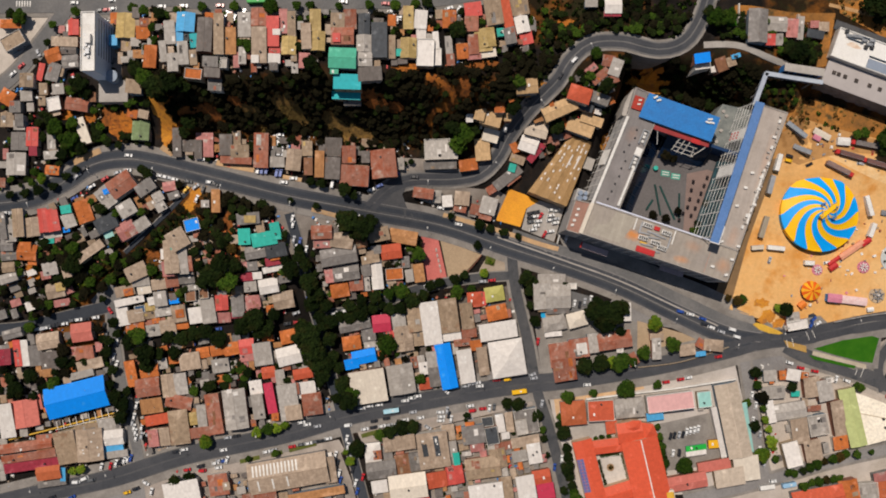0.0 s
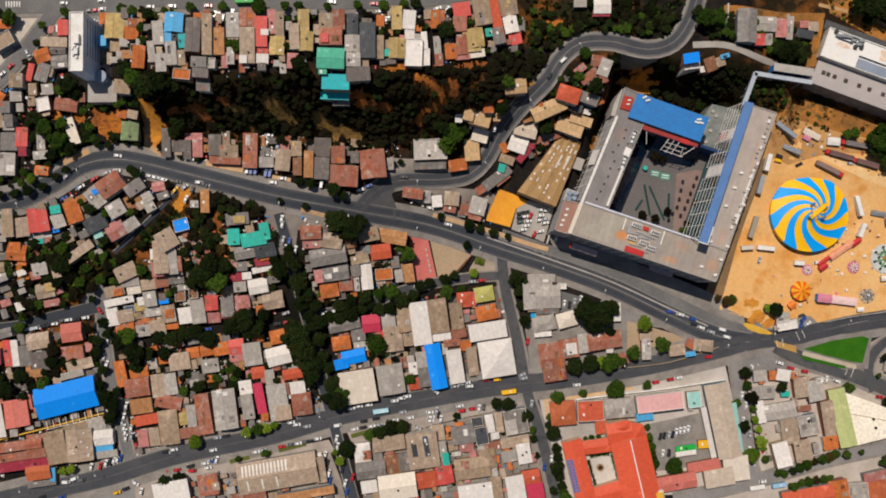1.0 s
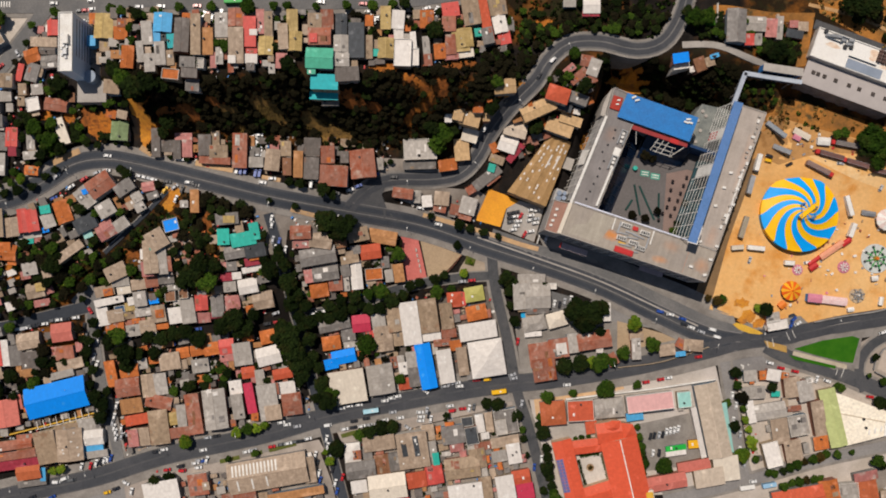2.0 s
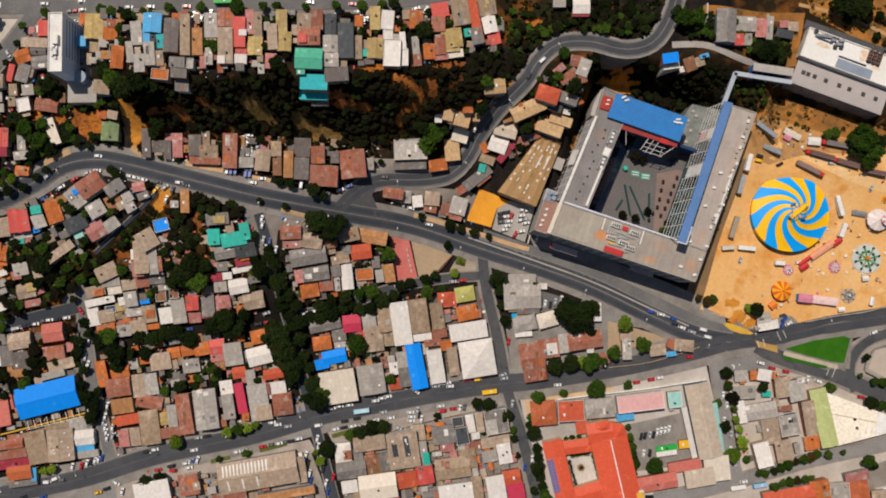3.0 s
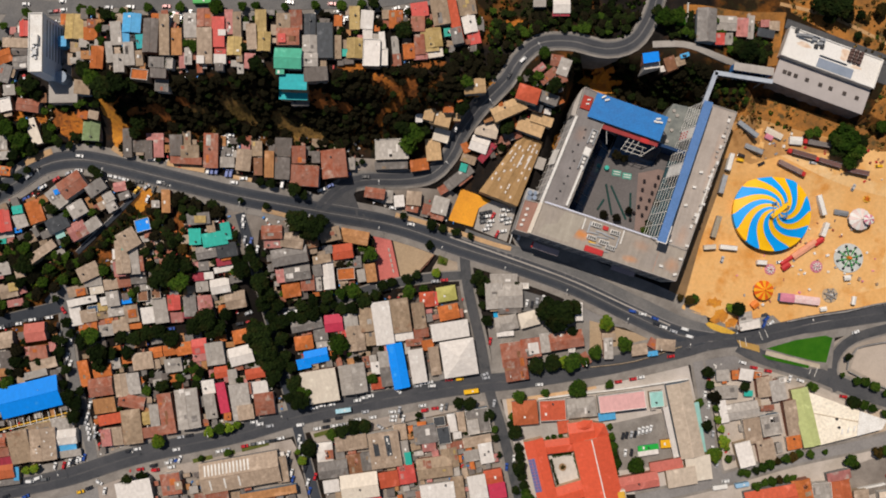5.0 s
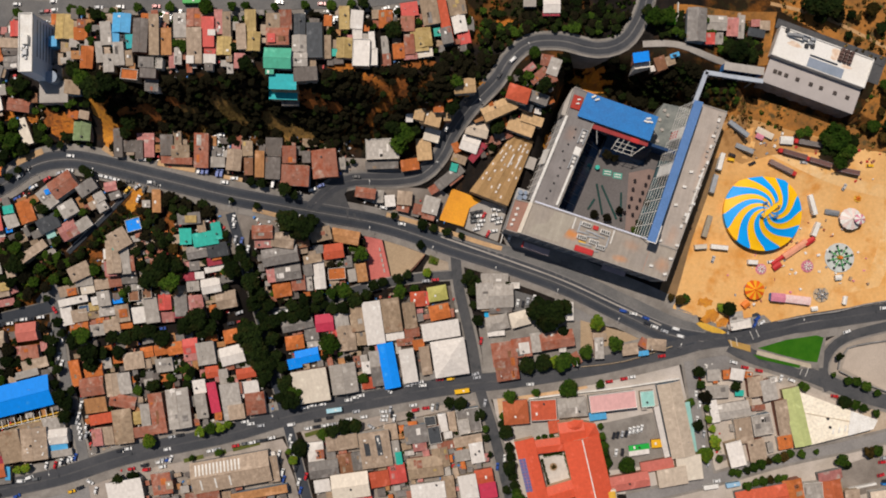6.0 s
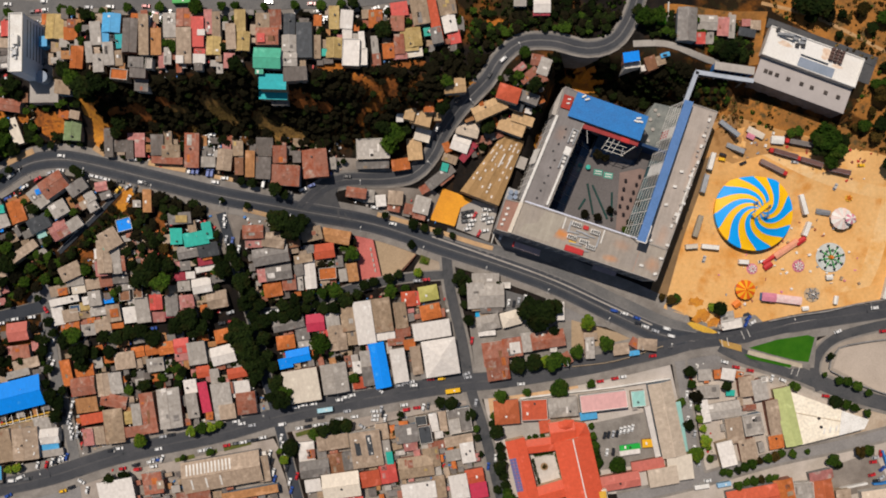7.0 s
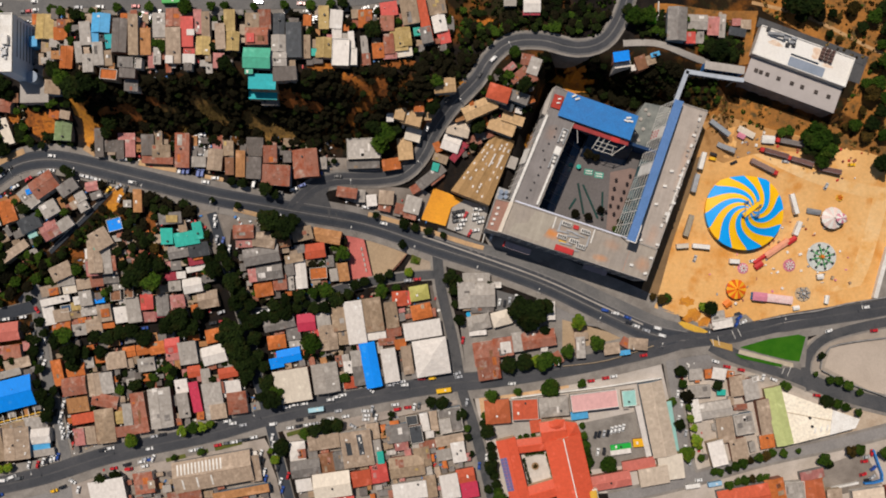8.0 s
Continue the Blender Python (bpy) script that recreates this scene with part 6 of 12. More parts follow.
house(-127.6, -11.5, 6.7, 8.7, 5, 3.6, "g", "rd")
house(-127.6, -20.4, 8.1, 5.4, 5, 2.7, "s", "pk")
house(-118.3, -13.5, 6.7, 11.9, 5, 4.3, "g", "gr")
house(-116.8, -18.7, 10.0, 2.8, 5, 5.2, "s", "mr")
house(-112.1, 3.1, 6.6, 4.0, 5, 2.7, "s", "mr")
house(-106.1, 3.8, 4.7, 3.4, 5, 3.1, "s", "wh")
house(-110.6, -2.4, 6.7, 5.4, 5, 2.9, "s", "lg")
house(-109.6, -12.2, 7.4, 8.7, 5, 3.7, "s", "pk")
house(-108.5, 9.2, 5.3, 4.7, 5, 3.0, "s", "gr")
house(-178.3, -27.0, 10.1, 7.4, 10, 4.0, "g", "or")
house(-168.8, -28.0, 8.1, 6.1, 8, 3.2, "s", "lg")
house(-166.5, -22.1, 4.1, 2.8, 8, 3.0, "s", "or")
house(-159.6, -25.4, 8.7, 6.8, 8, 3.6, "s", "wd")
house(-151.5, -24.4, 6.8, 4.8, 5, 2.9, "s", "or")
house(-209.5, -28.9, 11.4, 10.1, 8, 4.5, "g", "sp")
house(-139.9, -41.0, 6.8, 5.5, 10, 3.0, "g", "or")
house(-131.2, -39.6, 8.1, 5.5, 10, 3.2, "g", "or")
house(-123.0, -38.6, 8.1, 6.8, 10, 4.2, "g", "or")
house(-114.2, -37.3, 8.1, 8.1, 8, 3.8, "g", "rd")
house(-113.7, -43.6, 8.1, 4.1, 8, 3.4, "s", "pk")
house(-155.7, -45.2, 7.4, 3.5, 8, 3.2, "s", "or")
house(-165.0, -47.6, 8.1, 5.5, 8, 3.0, "s", "lg")
house(-147.2, -45.8, 11.4, 9.4, 8, 3.8, "s", "wd")
house(-129.3, -48.4, 9.4, 7.4, 8, 3.9, "s", "lg")
house(-95.0, 12.1, 11.1, 4.0, 10, 3.3, "s", "mr")
house(-97.0, 7.6, 11.1, 2.7, 12, 3.0, "s", "wh")
house(-99.8, -2.1, 10.5, 7.9, 10, 4.1, "g", "wh")
house(-90.7, 2.1, 6.6, 4.0, 10, 3.1, "s", "gr")
house(-91.8, -10.2, 11.3, 9.3, 10, 3.7, "g", "wd")
house(-99.2, -15.1, 5.4, 3.4, 10, 3.1, "s", "or")
house(-107.3, -11.5, 4.1, 5.4, 8, 4.6, "s", "pk")
house(-89.0, -31.3, 10.7, 7.4, 12, 3.5, "h", "or")
house(-104.7, -41.5, 10.0, 12.7, 8, 4.7, "s", "lg")
house(-89.5, -42.5, 13.3, 10.0, 14, 4.7, "g", "wh")
house(-59.0, 14.9, 20.0, 9.1, 10, 5.1, "g", "gr")
house(-64.7, 3.7, 4.7, 7.3, 8, 3.5, "s", "pk")
house(-55.2, 5.7, 14.4, 8.6, 8, 4.7, "g", "gr")
house(-59.2, -4.7, 9.9, 7.3, 10, 4.3, "h", "or")
house(-49.8, -0.5, 7.3, 8.0, 5, 4.2, "s", "rs")
house(-44.3, -0.1, 3.7, 9.3, 5, 2.9, "s", "lg")
house(-44.4, 7.3, 4.7, 7.3, 8, 3.1, "s", "gr")
house(-38.1, 4.1, 6.0, 15.8, 6, 3.6, "g", "wh")
house(-29.8, 17.7, 11.2, 8.0, 8, 4.2, "g", "sr")
house(-41.7, 13.2, 9.9, 4.1, 10, 3.2, "s", "tn")
house(-28.1, 4.8, 10.0, 6.7, 5, 4.2, "f", "or")
house(-21.7, 11.7, 4.1, 6.1, 5, 3.4, "s", "gr")
house(-19.5, 3.8, 4.1, 6.7, 8, 3.3, "s", "lg")
house(-13.9, 5.4, 5.4, 10.0, 8, 4.1, "s", "ob")
house(-47.3, 21.8, 7.9, 4.0, 10, 3.2, "s", "br")
house(-38.5, 18.7, 5.4, 4.1, 5, 2.7, "s", "gr")
house(-51.1, -24.3, 17.9, 6.7, 12, 4.9, "g", "gr")
house(-43.3, -30.1, 7.4, 7.4, 8, 3.5, "s", "gr")
house(-35.7, -23.8, 10.0, 9.4, 6, 3.6, "g", "cm")
house(-30.8, -30.4, 4.1, 4.1, 6, 3.3, "s", "rd")
house(-53.2, -35.3, 10.1, 7.4, 8, 3.5, "h", "or")
house(-42.8, -35.7, 6.1, 4.1, 8, 2.7, "s", "lg")
house(-46.0, -43.2, 13.4, 7.4, 12, 3.5, "g", "bl")
house(-53.2, -47.5, 7.4, 5.4, 12, 3.4, "s", "bl")
house(-25.5, -23.5, 7.4, 10.1, 8, 3.6, "s", "lg")
house(-22.8, -32.7, 10.0, 14.0, 6, 4.4, "g", "wd")
house(-16.5, -21.5, 8.0, 14.0, 10, 5.1, "g", "tn")
house(-12.7, -32.4, 8.1, 8.1, 6, 3.6, "s", "tn")
house(-7.0, -23.8, 10.0, 24.5, 8, 5.1, "s", "wh")
house(3.1, -19.5, 10.7, 19.3, 8, 5.0, "s", "tn")
house(4.4, -31.8, 12.0, 4.1, 6, 3.4, "s", "wh")
house(14.0, -19.6, 6.8, 14.7, 8, 4.3, "s", "tn")
house(15.3, -29.5, 8.1, 4.8, 6, 3.2, "s", "rs")
house(11.3, -35.1, 9.4, 3.5, 6, 3.4, "s", "rs")
house(18.6, -10.1, 8.1, 8.1, 5, 3.5, "h", "sr")
house(1.9, -48.6, 8.7, 25.8, 11, 5.0, "g", "bl")
house(13.3, -48.7, 8.0, 19.2, 9, 4.8, "s", "wh")
house(19.2, -36.7, 6.1, 5.4, 8, 3.3, "s", "or")
house(-16.7, -46.6, 3.5, 6.1, 8, 2.7, "s", "rs")
house(-12.4, -47.5, 3.5, 9.4, 8, 3.3, "s", "lg")
house(-6.4, -45.8, 5.4, 10.7, 8, 4.3, "s", "lg")
house(30.1, -6.8, 10.7, 8.1, 10, 3.5, "h", "yg")
house(22.5, -9.8, 4.1, 7.4, 8, 2.9, "s", "rd")
house(31.4, -17.6, 11.4, 8.1, 12, 4.0, "h", "or")
house(32.1, -28.1, 21.2, 9.4, 9, 5.1, "s", "wh")
house(37.3, -44.0, 19.2, 20.5, 9, 5.8, "h", "wh")
house(23.2, -45.8, 5.4, 16.0, 8, 3.6, "s", "wd")
house(57.8, -8.1, 9.4, 14.7, 3, 4.6, "s", "lg")
house(67.0, -8.1, 14.0, 13.3, 2, 4.9, "g", "lg")
house(63.5, 1.8, 15.4, 5.4, 0, 4.1, "s", "lg")
house(67.0, -16.0, 12.7, 4.1, 3, 3.8, "s", "gr")
house(75.1, -2.2, 6.1, 3.5, 0, 3.0, "f", "wh")
house(65.0, -23.9, 12.7, 8.1, 12, 3.8, "h", "lg")
house(78.1, -21.6, 10.7, 8.1, 15, 3.8, "h", "cr")
house(64.4, -30.2, 9.4, 2.2, 5, 3.0, "s", "wh")
house(69.1, -41.8, 13.9, 13.3, 8, 4.4, "s", "rs")
house(70.4, -50.6, 12.6, 12.6, 9, 4.8, "s", "rs")
house(78.9, -38.1, 10.6, 10.6, 8, 5.2, "s", "rs")
house(80.4, -38.4, 5.4, 6.0, 8, 6.1, "s", "wh")
house(87.2, -35.3, 5.4, 10.7, 8, 4.1, "s", "lg")
house(99.5, -33.6, 19.1, 9.3, 9, 4.5, "g", "rs")
house(98.7, -28.7, 2.4, 2.8, 5, 3.3, "s", "wh")
house(106.8, -17.2, 4.1, 10.0, 2, 3.3, "s", "wh")
house(123.8, -38.5, 4.7, 11.9, 3, 4.1, "s", "lg")
house(124.3, -31.7, 7.4, 3.4, 0, 3.1, "s", "wd")
house(110.2, -44.8, 5.4, 6.7, 30, 3.1, "s", "rs")
house(106.0, -46.5, 4.1, 3.4, 0, 3.2, "s", "te")
house(102.9, -39.2, 3.4, 2.8, 0, 3.5, "s", "wh")
house(142.0, -39.2, 8.7, 6.1, 8, 3.6, "s", "wd")
house(150.8, -36.0, 6.1, 4.8, -30, 2.7, "s", "rs")
house(157.3, -36.6, 10.6, 6.1, -5, 4.1, "h", "wd")
house(149.9, -41.6, 5.4, 2.2, 8, 3.5, "s", "lb")
house(-211.8, -66.4, 35.0, 17.2, 14, 6.0, "g", "bl")
house(-234.9, -69.5, 2.8, 8.1, 10, 3.0, "s", "sp")
house(-217.2, -95.1, 11.3, 18.5, 10, 5.0, "s", "tn")
house(-203.7, -93.7, 14.6, 17.9, 6, 5.7, "g", "wd")
house(-206.7, -85.0, 13.3, 5.4, 8, 3.7, "s", "tn")
house(-193.6, -82.4, 12.7, 6.8, 8, 3.6, "s", "lg")
house(-191.6, -89.8, 12.7, 8.1, 6, 4.0, "g", "wh")
house(-190.7, -95.9, 10.0, 4.1, 8, 2.9, "s", "lb")
house(-189.0, -99.5, 12.0, 3.5, 8, 2.9, "s", "lg")
house(-230.8, -91.0, 8.7, 5.4, 5, 3.3, "s", "rs")
house(-229.9, -97.1, 10.0, 3.5, 8, 3.5, "s", "br")
house(-227.6, -108.8, 13.3, 9.3, 8, 4.6, "g", "rb")
house(-219.8, -111.0, 2.4, 7.4, 0, 3.3, "s", "lb")
house(-226.3, -116.3, 16.0, 2.8, 8, 3.0, "s", "gr")
house(-180.8, -53.0, 5.4, 14.7, 10, 4.2, "s", "or")
house(-170.7, -51.4, 10.1, 6.8, 8, 4.0, "g", "or")
house(-171.2, -60.8, 13.3, 10.0, 8, 4.6, "g", "rs")
house(-159.5, -59.9, 7.4, 12.7, 8, 3.6, "g", "wd")
house(-152.3, -59.0, 6.8, 12.0, 8, 3.5, "s", "lg")
house(-169.0, -71.6, 12.0, 8.1, 8, 3.9, "s", "ob")
house(-153.3, -69.4, 14.7, 6.8, -10, 3.8, "g", "rs")
house(-165.7, -79.5, 13.3, 5.4, 10, 3.6, "s", "sr")
house(-152.7, -83.8, 10.7, 19.2, 8, 4.7, "h", "tn")
house(-163.5, -89.5, 10.0, 10.0, 6, 3.7, "s", "wd")
house(-167.3, -90.0, 5.4, 9.4, 6, 4.6, "s", "pk")
house(-146.0, -79.3, 5.4, 6.8, 8, 2.8, "h", "ye")
house(-139.5, -77.4, 4.8, 12.7, 5, 4.3, "s", "lg")
house(-132.1, -76.0, 7.4, 23.1, 8, 4.8, "s", "rs")
house(-141.4, -86.9, 12.0, 5.4, 8, 4.0, "s", "rs")
house(-119.9, -73.2, 12.6, 22.4, 8, 6.0, "g", "lg")
house(-122.7, -64.0, 2.4, 4.1, 8, 6.9, "s", "wh")
house(-108.8, -60.9, 6.8, 7.4, 8, 3.4, "s", "wh")
house(-111.5, -81.8, 5.4, 3.5, 8, 3.2, "s", "rs")
house(-150.3, -120.9, 19.8, 12.6, 10, 4.8, "s", "wh")
house(-129.1, -116.3, 10.6, 11.9, 8, 5.0, "s", "rs")
house(-124.5, -117.0, 3.4, 4.1, 8, 5.9, "s", "wd")
house(-89.1, -109.6, 45.2, 17.1, 10, 5.9, "g", "wd")
house(-65.1, -108.1, 6.0, 14.6, 8, 4.1, "s", "wd")
house(-72.8, -121.7, 32.1, 4.1, 10, 5.2, "s", "ob")
house(-105.5, -124.1, 19.1, 6.0, 8, 4.8, "s", "rs")
house(-101.5, -52.5, 7.4, 6.1, 8, 2.9, "g", "sr")
house(-94.8, -55.1, 4.8, 8.1, 8, 2.9, "s", "lg")
house(-81.4, -53.0, 10.7, 5.4, 10, 4.1, "g", "sr")
house(-100.0, -67.0, 4.8, 17.3, 10, 4.1, "s", "cm")
house(-107.0, -71.9, 6.1, 14.0, 8, 4.3, "s", "lg")
house(-97.4, -77.9, 3.5, 4.1, 0, 3.4, "s", "or")
house(-89.3, -69.2, 10.7, 20.5, 8, 4.6, "s", "lg")
house(-88.1, -61.9, 9.3, 6.1, 8, 5.5, "s", "rs")
house(-79.1, -62.2, 10.0, 8.7, 8, 3.7, "s", "wh")
house(-75.8, -70.5, 10.7, 12.0, 8, 4.5, "h", "rs")
house(-86.3, -75.2, 8.7, 8.0, 8, 5.5, "s", "wd")
house(-43.1, -60.2, 19.8, 18.5, 9, 6.3, "s", "cr")
house(-24.3, -56.1, 14.6, 16.6, 9, 5.2, "g", "lg")
house(-10.4, -59.0, 6.8, 6.1, 8, 2.9, "h", "sr")
house(-11.3, -50.0, 4.1, 6.7, 8, 4.2, "s", "wh")
house(-4.8, -55.0, 6.1, 10.7, 8, 3.7, "s", "gr")
house(-40.6, -98.5, 8.7, 10.6, 6, 3.8, "h", "wh")
house(-37.9, -99.6, 4.1, 4.7, 6, 4.7, "s", "rs")
house(-25.2, -92.9, 17.8, 8.0, 8, 4.4, "s", "wd")
house(-31.9, -99.7, 4.8, 5.4, 8, 2.7, "s", "gr")
house(-35.5, -107.9, 16.5, 9.3, 8, 5.1, "g", "gr")
house(-23.3, -105.0, 8.0, 10.6, 8, 3.7, "s", "br")
house(-15.4, -103.7, 7.4, 10.0, 8, 3.8, "s", "gr")
house(-5.5, -96.4, 17.1, 20.3, 8, 6.1, "s", "wd")
house(-10.3, -95.8, 2.4, 8.0, 10, 7.0, "s", "dk")
house(-3.5, -93.9, 2.4, 11.2, 10, 7.0, "s", "dk")
house(3.2, -86.8, 6.7, 8.7, 8, 3.8, "s", "wd")
house(5.2, -98.8, 6.0, 13.9, 8, 3.8, "s", "lg")
house(7.8, -101.8, 3.1, 6.7, 8, 4.7, "s", "te")
house(6.8, -110.8, 9.3, 10.6, 10, 3.6, "g", "rd")
house(-3.6, -113.9, 11.3, 8.6, 10, 4.0, "s", "sr")
house(-36.5, -117.7, 8.6, 6.7, 8, 4.3, "s", "wh")
house(-20.0, -117.3, 21.0, 13.8, 8, 5.9, "g", "cr")
house(-14.4, -125.1, 12.6, 2.8, 8, 3.1, "s", "rd")
house(23.1, -107.0, 19.7, 11.3, 8, 4.5, "g", "tn")
house(17.6, -88.0, 12.6, 10.0, 8, 4.6, "s", "gr")
house(19.9, -95.7, 7.4, 4.1, 8, 3.2, "s", "pk")
house(24.8, -120.8, 19.1, 9.3, 8, 4.5, "s", "wh")
house(25.8, -80.7, 6.7, 5.4, 8, 3.4, "f", "dk")
house(28.4, -88.7, 7.4, 10.0, 10, 4.3, "f", "dk")
house(33.3, -81.8, 4.1, 10.0, 10, 2.7, "s", "wh")
house(36.3, -88.8, 4.1, 3.4, 8, 3.5, "s", "wh")
house(38.6, -81.1, 3.8, 11.3, 8, 3.0, "s", "wd")
house(48.3, -80.4, 13.2, 13.9, 10, 5.0, "f", "gr")
house(45.3, -83.5, 6.7, 8.6, 10, 5.9, "f", "lg")
house(47.7, -92.0, 15.9, 5.4, 10, 3.7, "s", "wd")
house(35.3, -94.7, 10.0, 4.1, 10, 3.3, "s", "rs")
house(32.0, -101.6, 8.7, 10.6, 10, 4.0, "g", "tn")
house(44.4, -100.5, 8.0, 6.0, 10, 3.4, "s", "lg")
house(52.9, -98.8, 7.3, 11.3, 10, 3.7, "s", "wh")
house(57.8, -101.8, 3.4, 4.1, 8, 3.3, "s", "pk")
house(57.0, -112.5, 9.9, 8.0, 10, 4.3, "g", "sr")
house(59.3, -120.3, 9.3, 8.6, 10, 4.1, "s", "cm")
house(47.9, -118.1, 9.9, 13.8, 10, 4.8, "s", "wh")
house(36.5, -118.5, 6.7, 12.6, 8, 3.6, "s", "tn")
house(75.5, -75.6, 13.9, 13.2, 5, 4.8, "h", "rb")
house(91.5, -74.3, 15.2, 11.9, 3, 4.7, "f", "sr")
house(97.8, -84.0, 6.1, 6.7, 8, 3.3, "s", "sr")
house(108.1, -72.6, 16.5, 10.6, 5, 5.0, "h", "lg")
house(131.4, -69.2, 26.9, 9.9, 7, 6.1, "f", "pp")
house(152.2, -68.1, 8.0, 9.3, 6, 3.6, "f", "pt")
house(123.1, -77.8, 9.3, 4.1, 8, 3.2, "s", "lb")
house(168.2, -79.9, 13.2, 42.6, 11, 6.1, "g", "sk")
house(160.0, -87.0, 2.5, 29.7, 13, 3.4, "s", "wh")
house(177.4, -84.5, 2.4, 29.1, 10, 2.8, "s", "pt")
house(175.8, -107.7, 13.9, 13.9, 8, 5.2, "s", "cr")
house(165.8, -112.7, 16.5, 9.9, 10, 4.9, "s", "sk")
house(157.3, -106.2, 18.5, 5.4, 10, 3.6, "s", "sp")
house(138.5, -115.5, 26.8, 7.9, 10, 5.2, "g", "sp")
house(147.1, -96.2, 11.3, 2.8, 8, 2.8, "s", "bg")
house(147.0, -99.1, 11.3, 2.2, 8, 2.9, "s", "wh")
house(157.3, -93.9, 5.4, 4.1, 5, 3.3, "s", "by")
house(173.0, 140.8, 10.0, 18.1, -3, 4.7, "g", "gr")
house(186.1, 143.7, 10.2, 7.7, -3, 3.9, "g", "lg")
house(195.9, 142.4, 5.8, 9.6, -3, 4.1, "s", "pk")
house(201.4, 143.2, 3.3, 12.2, -3, 3.0, "s", "lg")
house(181.3, 134.3, 5.1, 5.7, 0, 3.4, "s", "rd")
house(187.6, 135.4, 3.9, 5.8, 0, 2.8, "s", "lg")
house(210.2, 145.6, 4.6, 3.3, 0, 2.9, "s", "pk")
house(215.3, 144.3, 5.2, 4.6, 0, 2.7, "s", "wd")
house(210.4, 140.1, 9.0, 4.0, -10, 2.8, "s", "dk")
house(-229.9, 111.4, 6.9, 7.2, 0, 5.2, "g", "tn")
house(-241.4, 102.4, 7.5, 7.5, -30, 4.6, "h", "or")
house(-236.8, 97.0, 5.7, 5.7, 0, 5.2, "s", "gr")
house(-242.4, 90.3, 7.0, 7.6, 0, 4.0, "g", "tn")
house(-234.9, 89.7, 3.9, 6.3, 0, 5.2, "s", "gr")
house(-236.0, 78.5, 8.9, 9.5, 0, 3.6, "g", "gr")
house(-237.6, 65.8, 10.1, 12.0, 0, 3.6, "g", "lg")
house(-228.8, 81.0, 6.0, 10.1, 0, 4.0, "g", "rd")
house(-227.7, 72.8, 3.9, 4.5, 0, 4.6, "s", "mr")
house(-235.6, 87.2, 5.7, 4.5, 0, 4.3, "s", "lg")
house(-229.8, 30.9, 7.1, 10.2, 8, 4.0, "g", "wd")
house(-237.1, 33.1, 5.5, 15.2, 5, 5.2, "g", "tn")
house(-242.6, 27.5, 5.5, 9.0, 5, 4.0, "s", "lg")
house(-246.1, 31.5, 3.3, 14.6, 5, 4.3, "s", "gr")
house(-245.5, 20.9, 6.5, 5.9, 0, 4.3, "g", "gr")
house(-235.2, 20.0, 5.9, 4.6, 0, 4.3, "s", "or")
house(-245.5, 15.3, 8.4, 5.2, 5, 4.0, "g", "gr")
house(-234.7, 16.9, 10.3, 8.4, -5, 4.3, "g", "or")
house(-246.7, 8.6, 6.6, 5.3, 5, 4.3, "g", "tn")
house(-247.4, 2.5, 9.8, 4.7, 18, 5.2, "g", "lg")
house(-249.9, -29.8, 10.7, 4.8, 15, 4.6, "g", "gr")
house(-243.1, -41.1, 4.1, 14.7, 5, 4.0, "s", "wh")
house(-247.0, -41.1, 3.5, 14.7, 5, 4.3, "s", "rd")
house(-254.2, -43.3, 6.1, 8.7, 5, 5.2, "g", "mr")
house(-241.4, -75.7, 14.0, 15.3, 10, 5.0, "g", "sp")
house(-252.0, -79.9, 8.1, 19.3, 8, 5.0, "s", "wh")
house(-240.9, -94.5, 29.8, 4.8, 8, 5.0, "g", "rs")
house(-239.1, -100.3, 30.8, 4.1, 8, 5.0, "s", "rs")
house(-237.3, -105.4, 30.8, 4.8, 8, 5.0, "s", "mr")

# small sheds and lean-tos between them
lean_tos([(-245.3, 65.4, 4.5, 3.3, -1, 3.3, "lg"), (-245.4, 55.4, 3.6, 4.9, -2, 3.4, "rs"), (-231.6, 103.5, 6.2, 5.4, 2, 2.6, "lg"), (-244.1, 71.6, 2.8, 5.6, 0, 2.6, "pk")], "small sheds of patched grey, tan and rusty sheet")
lean_tos([(-229.9, 97.5, 3.6, 4.3, 3, 2.3, "lg"), (-248.2, -18.1, 3.3, 5.1, 19, 3.2, "gr"), (-246.7, -11.8, 5.7, 3.8, 19, 3.0, "pk"), (-235.3, 5.6, 4.9, 3.1, 20, 2.3, "wh"), (-256.0, -18.8, 4.7, 4.9, 18, 2.4, "gr")], "small sheds of patched grey, tan and rusty sheet")
lean_tos([(-236.5, -4.9, 3.9, 2.7, 21, 2.6, "lg"), (-246.2, -3.0, 5.7, 3.9, 19, 2.4, "gr"), (-239.3, -13.8, 4.4, 5.0, 19, 2.3, "wh"), (-235.9, -0.1, 3.8, 3.7, 22, 2.5, "lg")], "small sheds of patched grey, tan and rusty sheet")
lean_tos([(-255.3, -58.0, 3.5, 5.4, 9, 3.4, "rs")], "small sheds of patched grey, tan and rusty sheet")
lean_tos([(-245.3, -54.4, 4.9, 3.0, 9, 3.1, "wd"), (-252.7, -63.7, 5.4, 5.1, 5, 2.5, "gr"), (-255.3, -92.3, 3.9, 3.3, 7, 2.6, "lg"), (-243.2, -86.9, 4.2, 4.7, 5, 3.3, "lg")], "small sheds of patched grey, tan and rusty sheet")
lean_tos([(-255.2, -112.0, 3.0, 5.3, 7, 2.7, "lg"), (-255.9, -105.9, 3.0, 5.9, 10, 2.7, "lg")], "small sheds of patched grey, tan and rusty sheet")


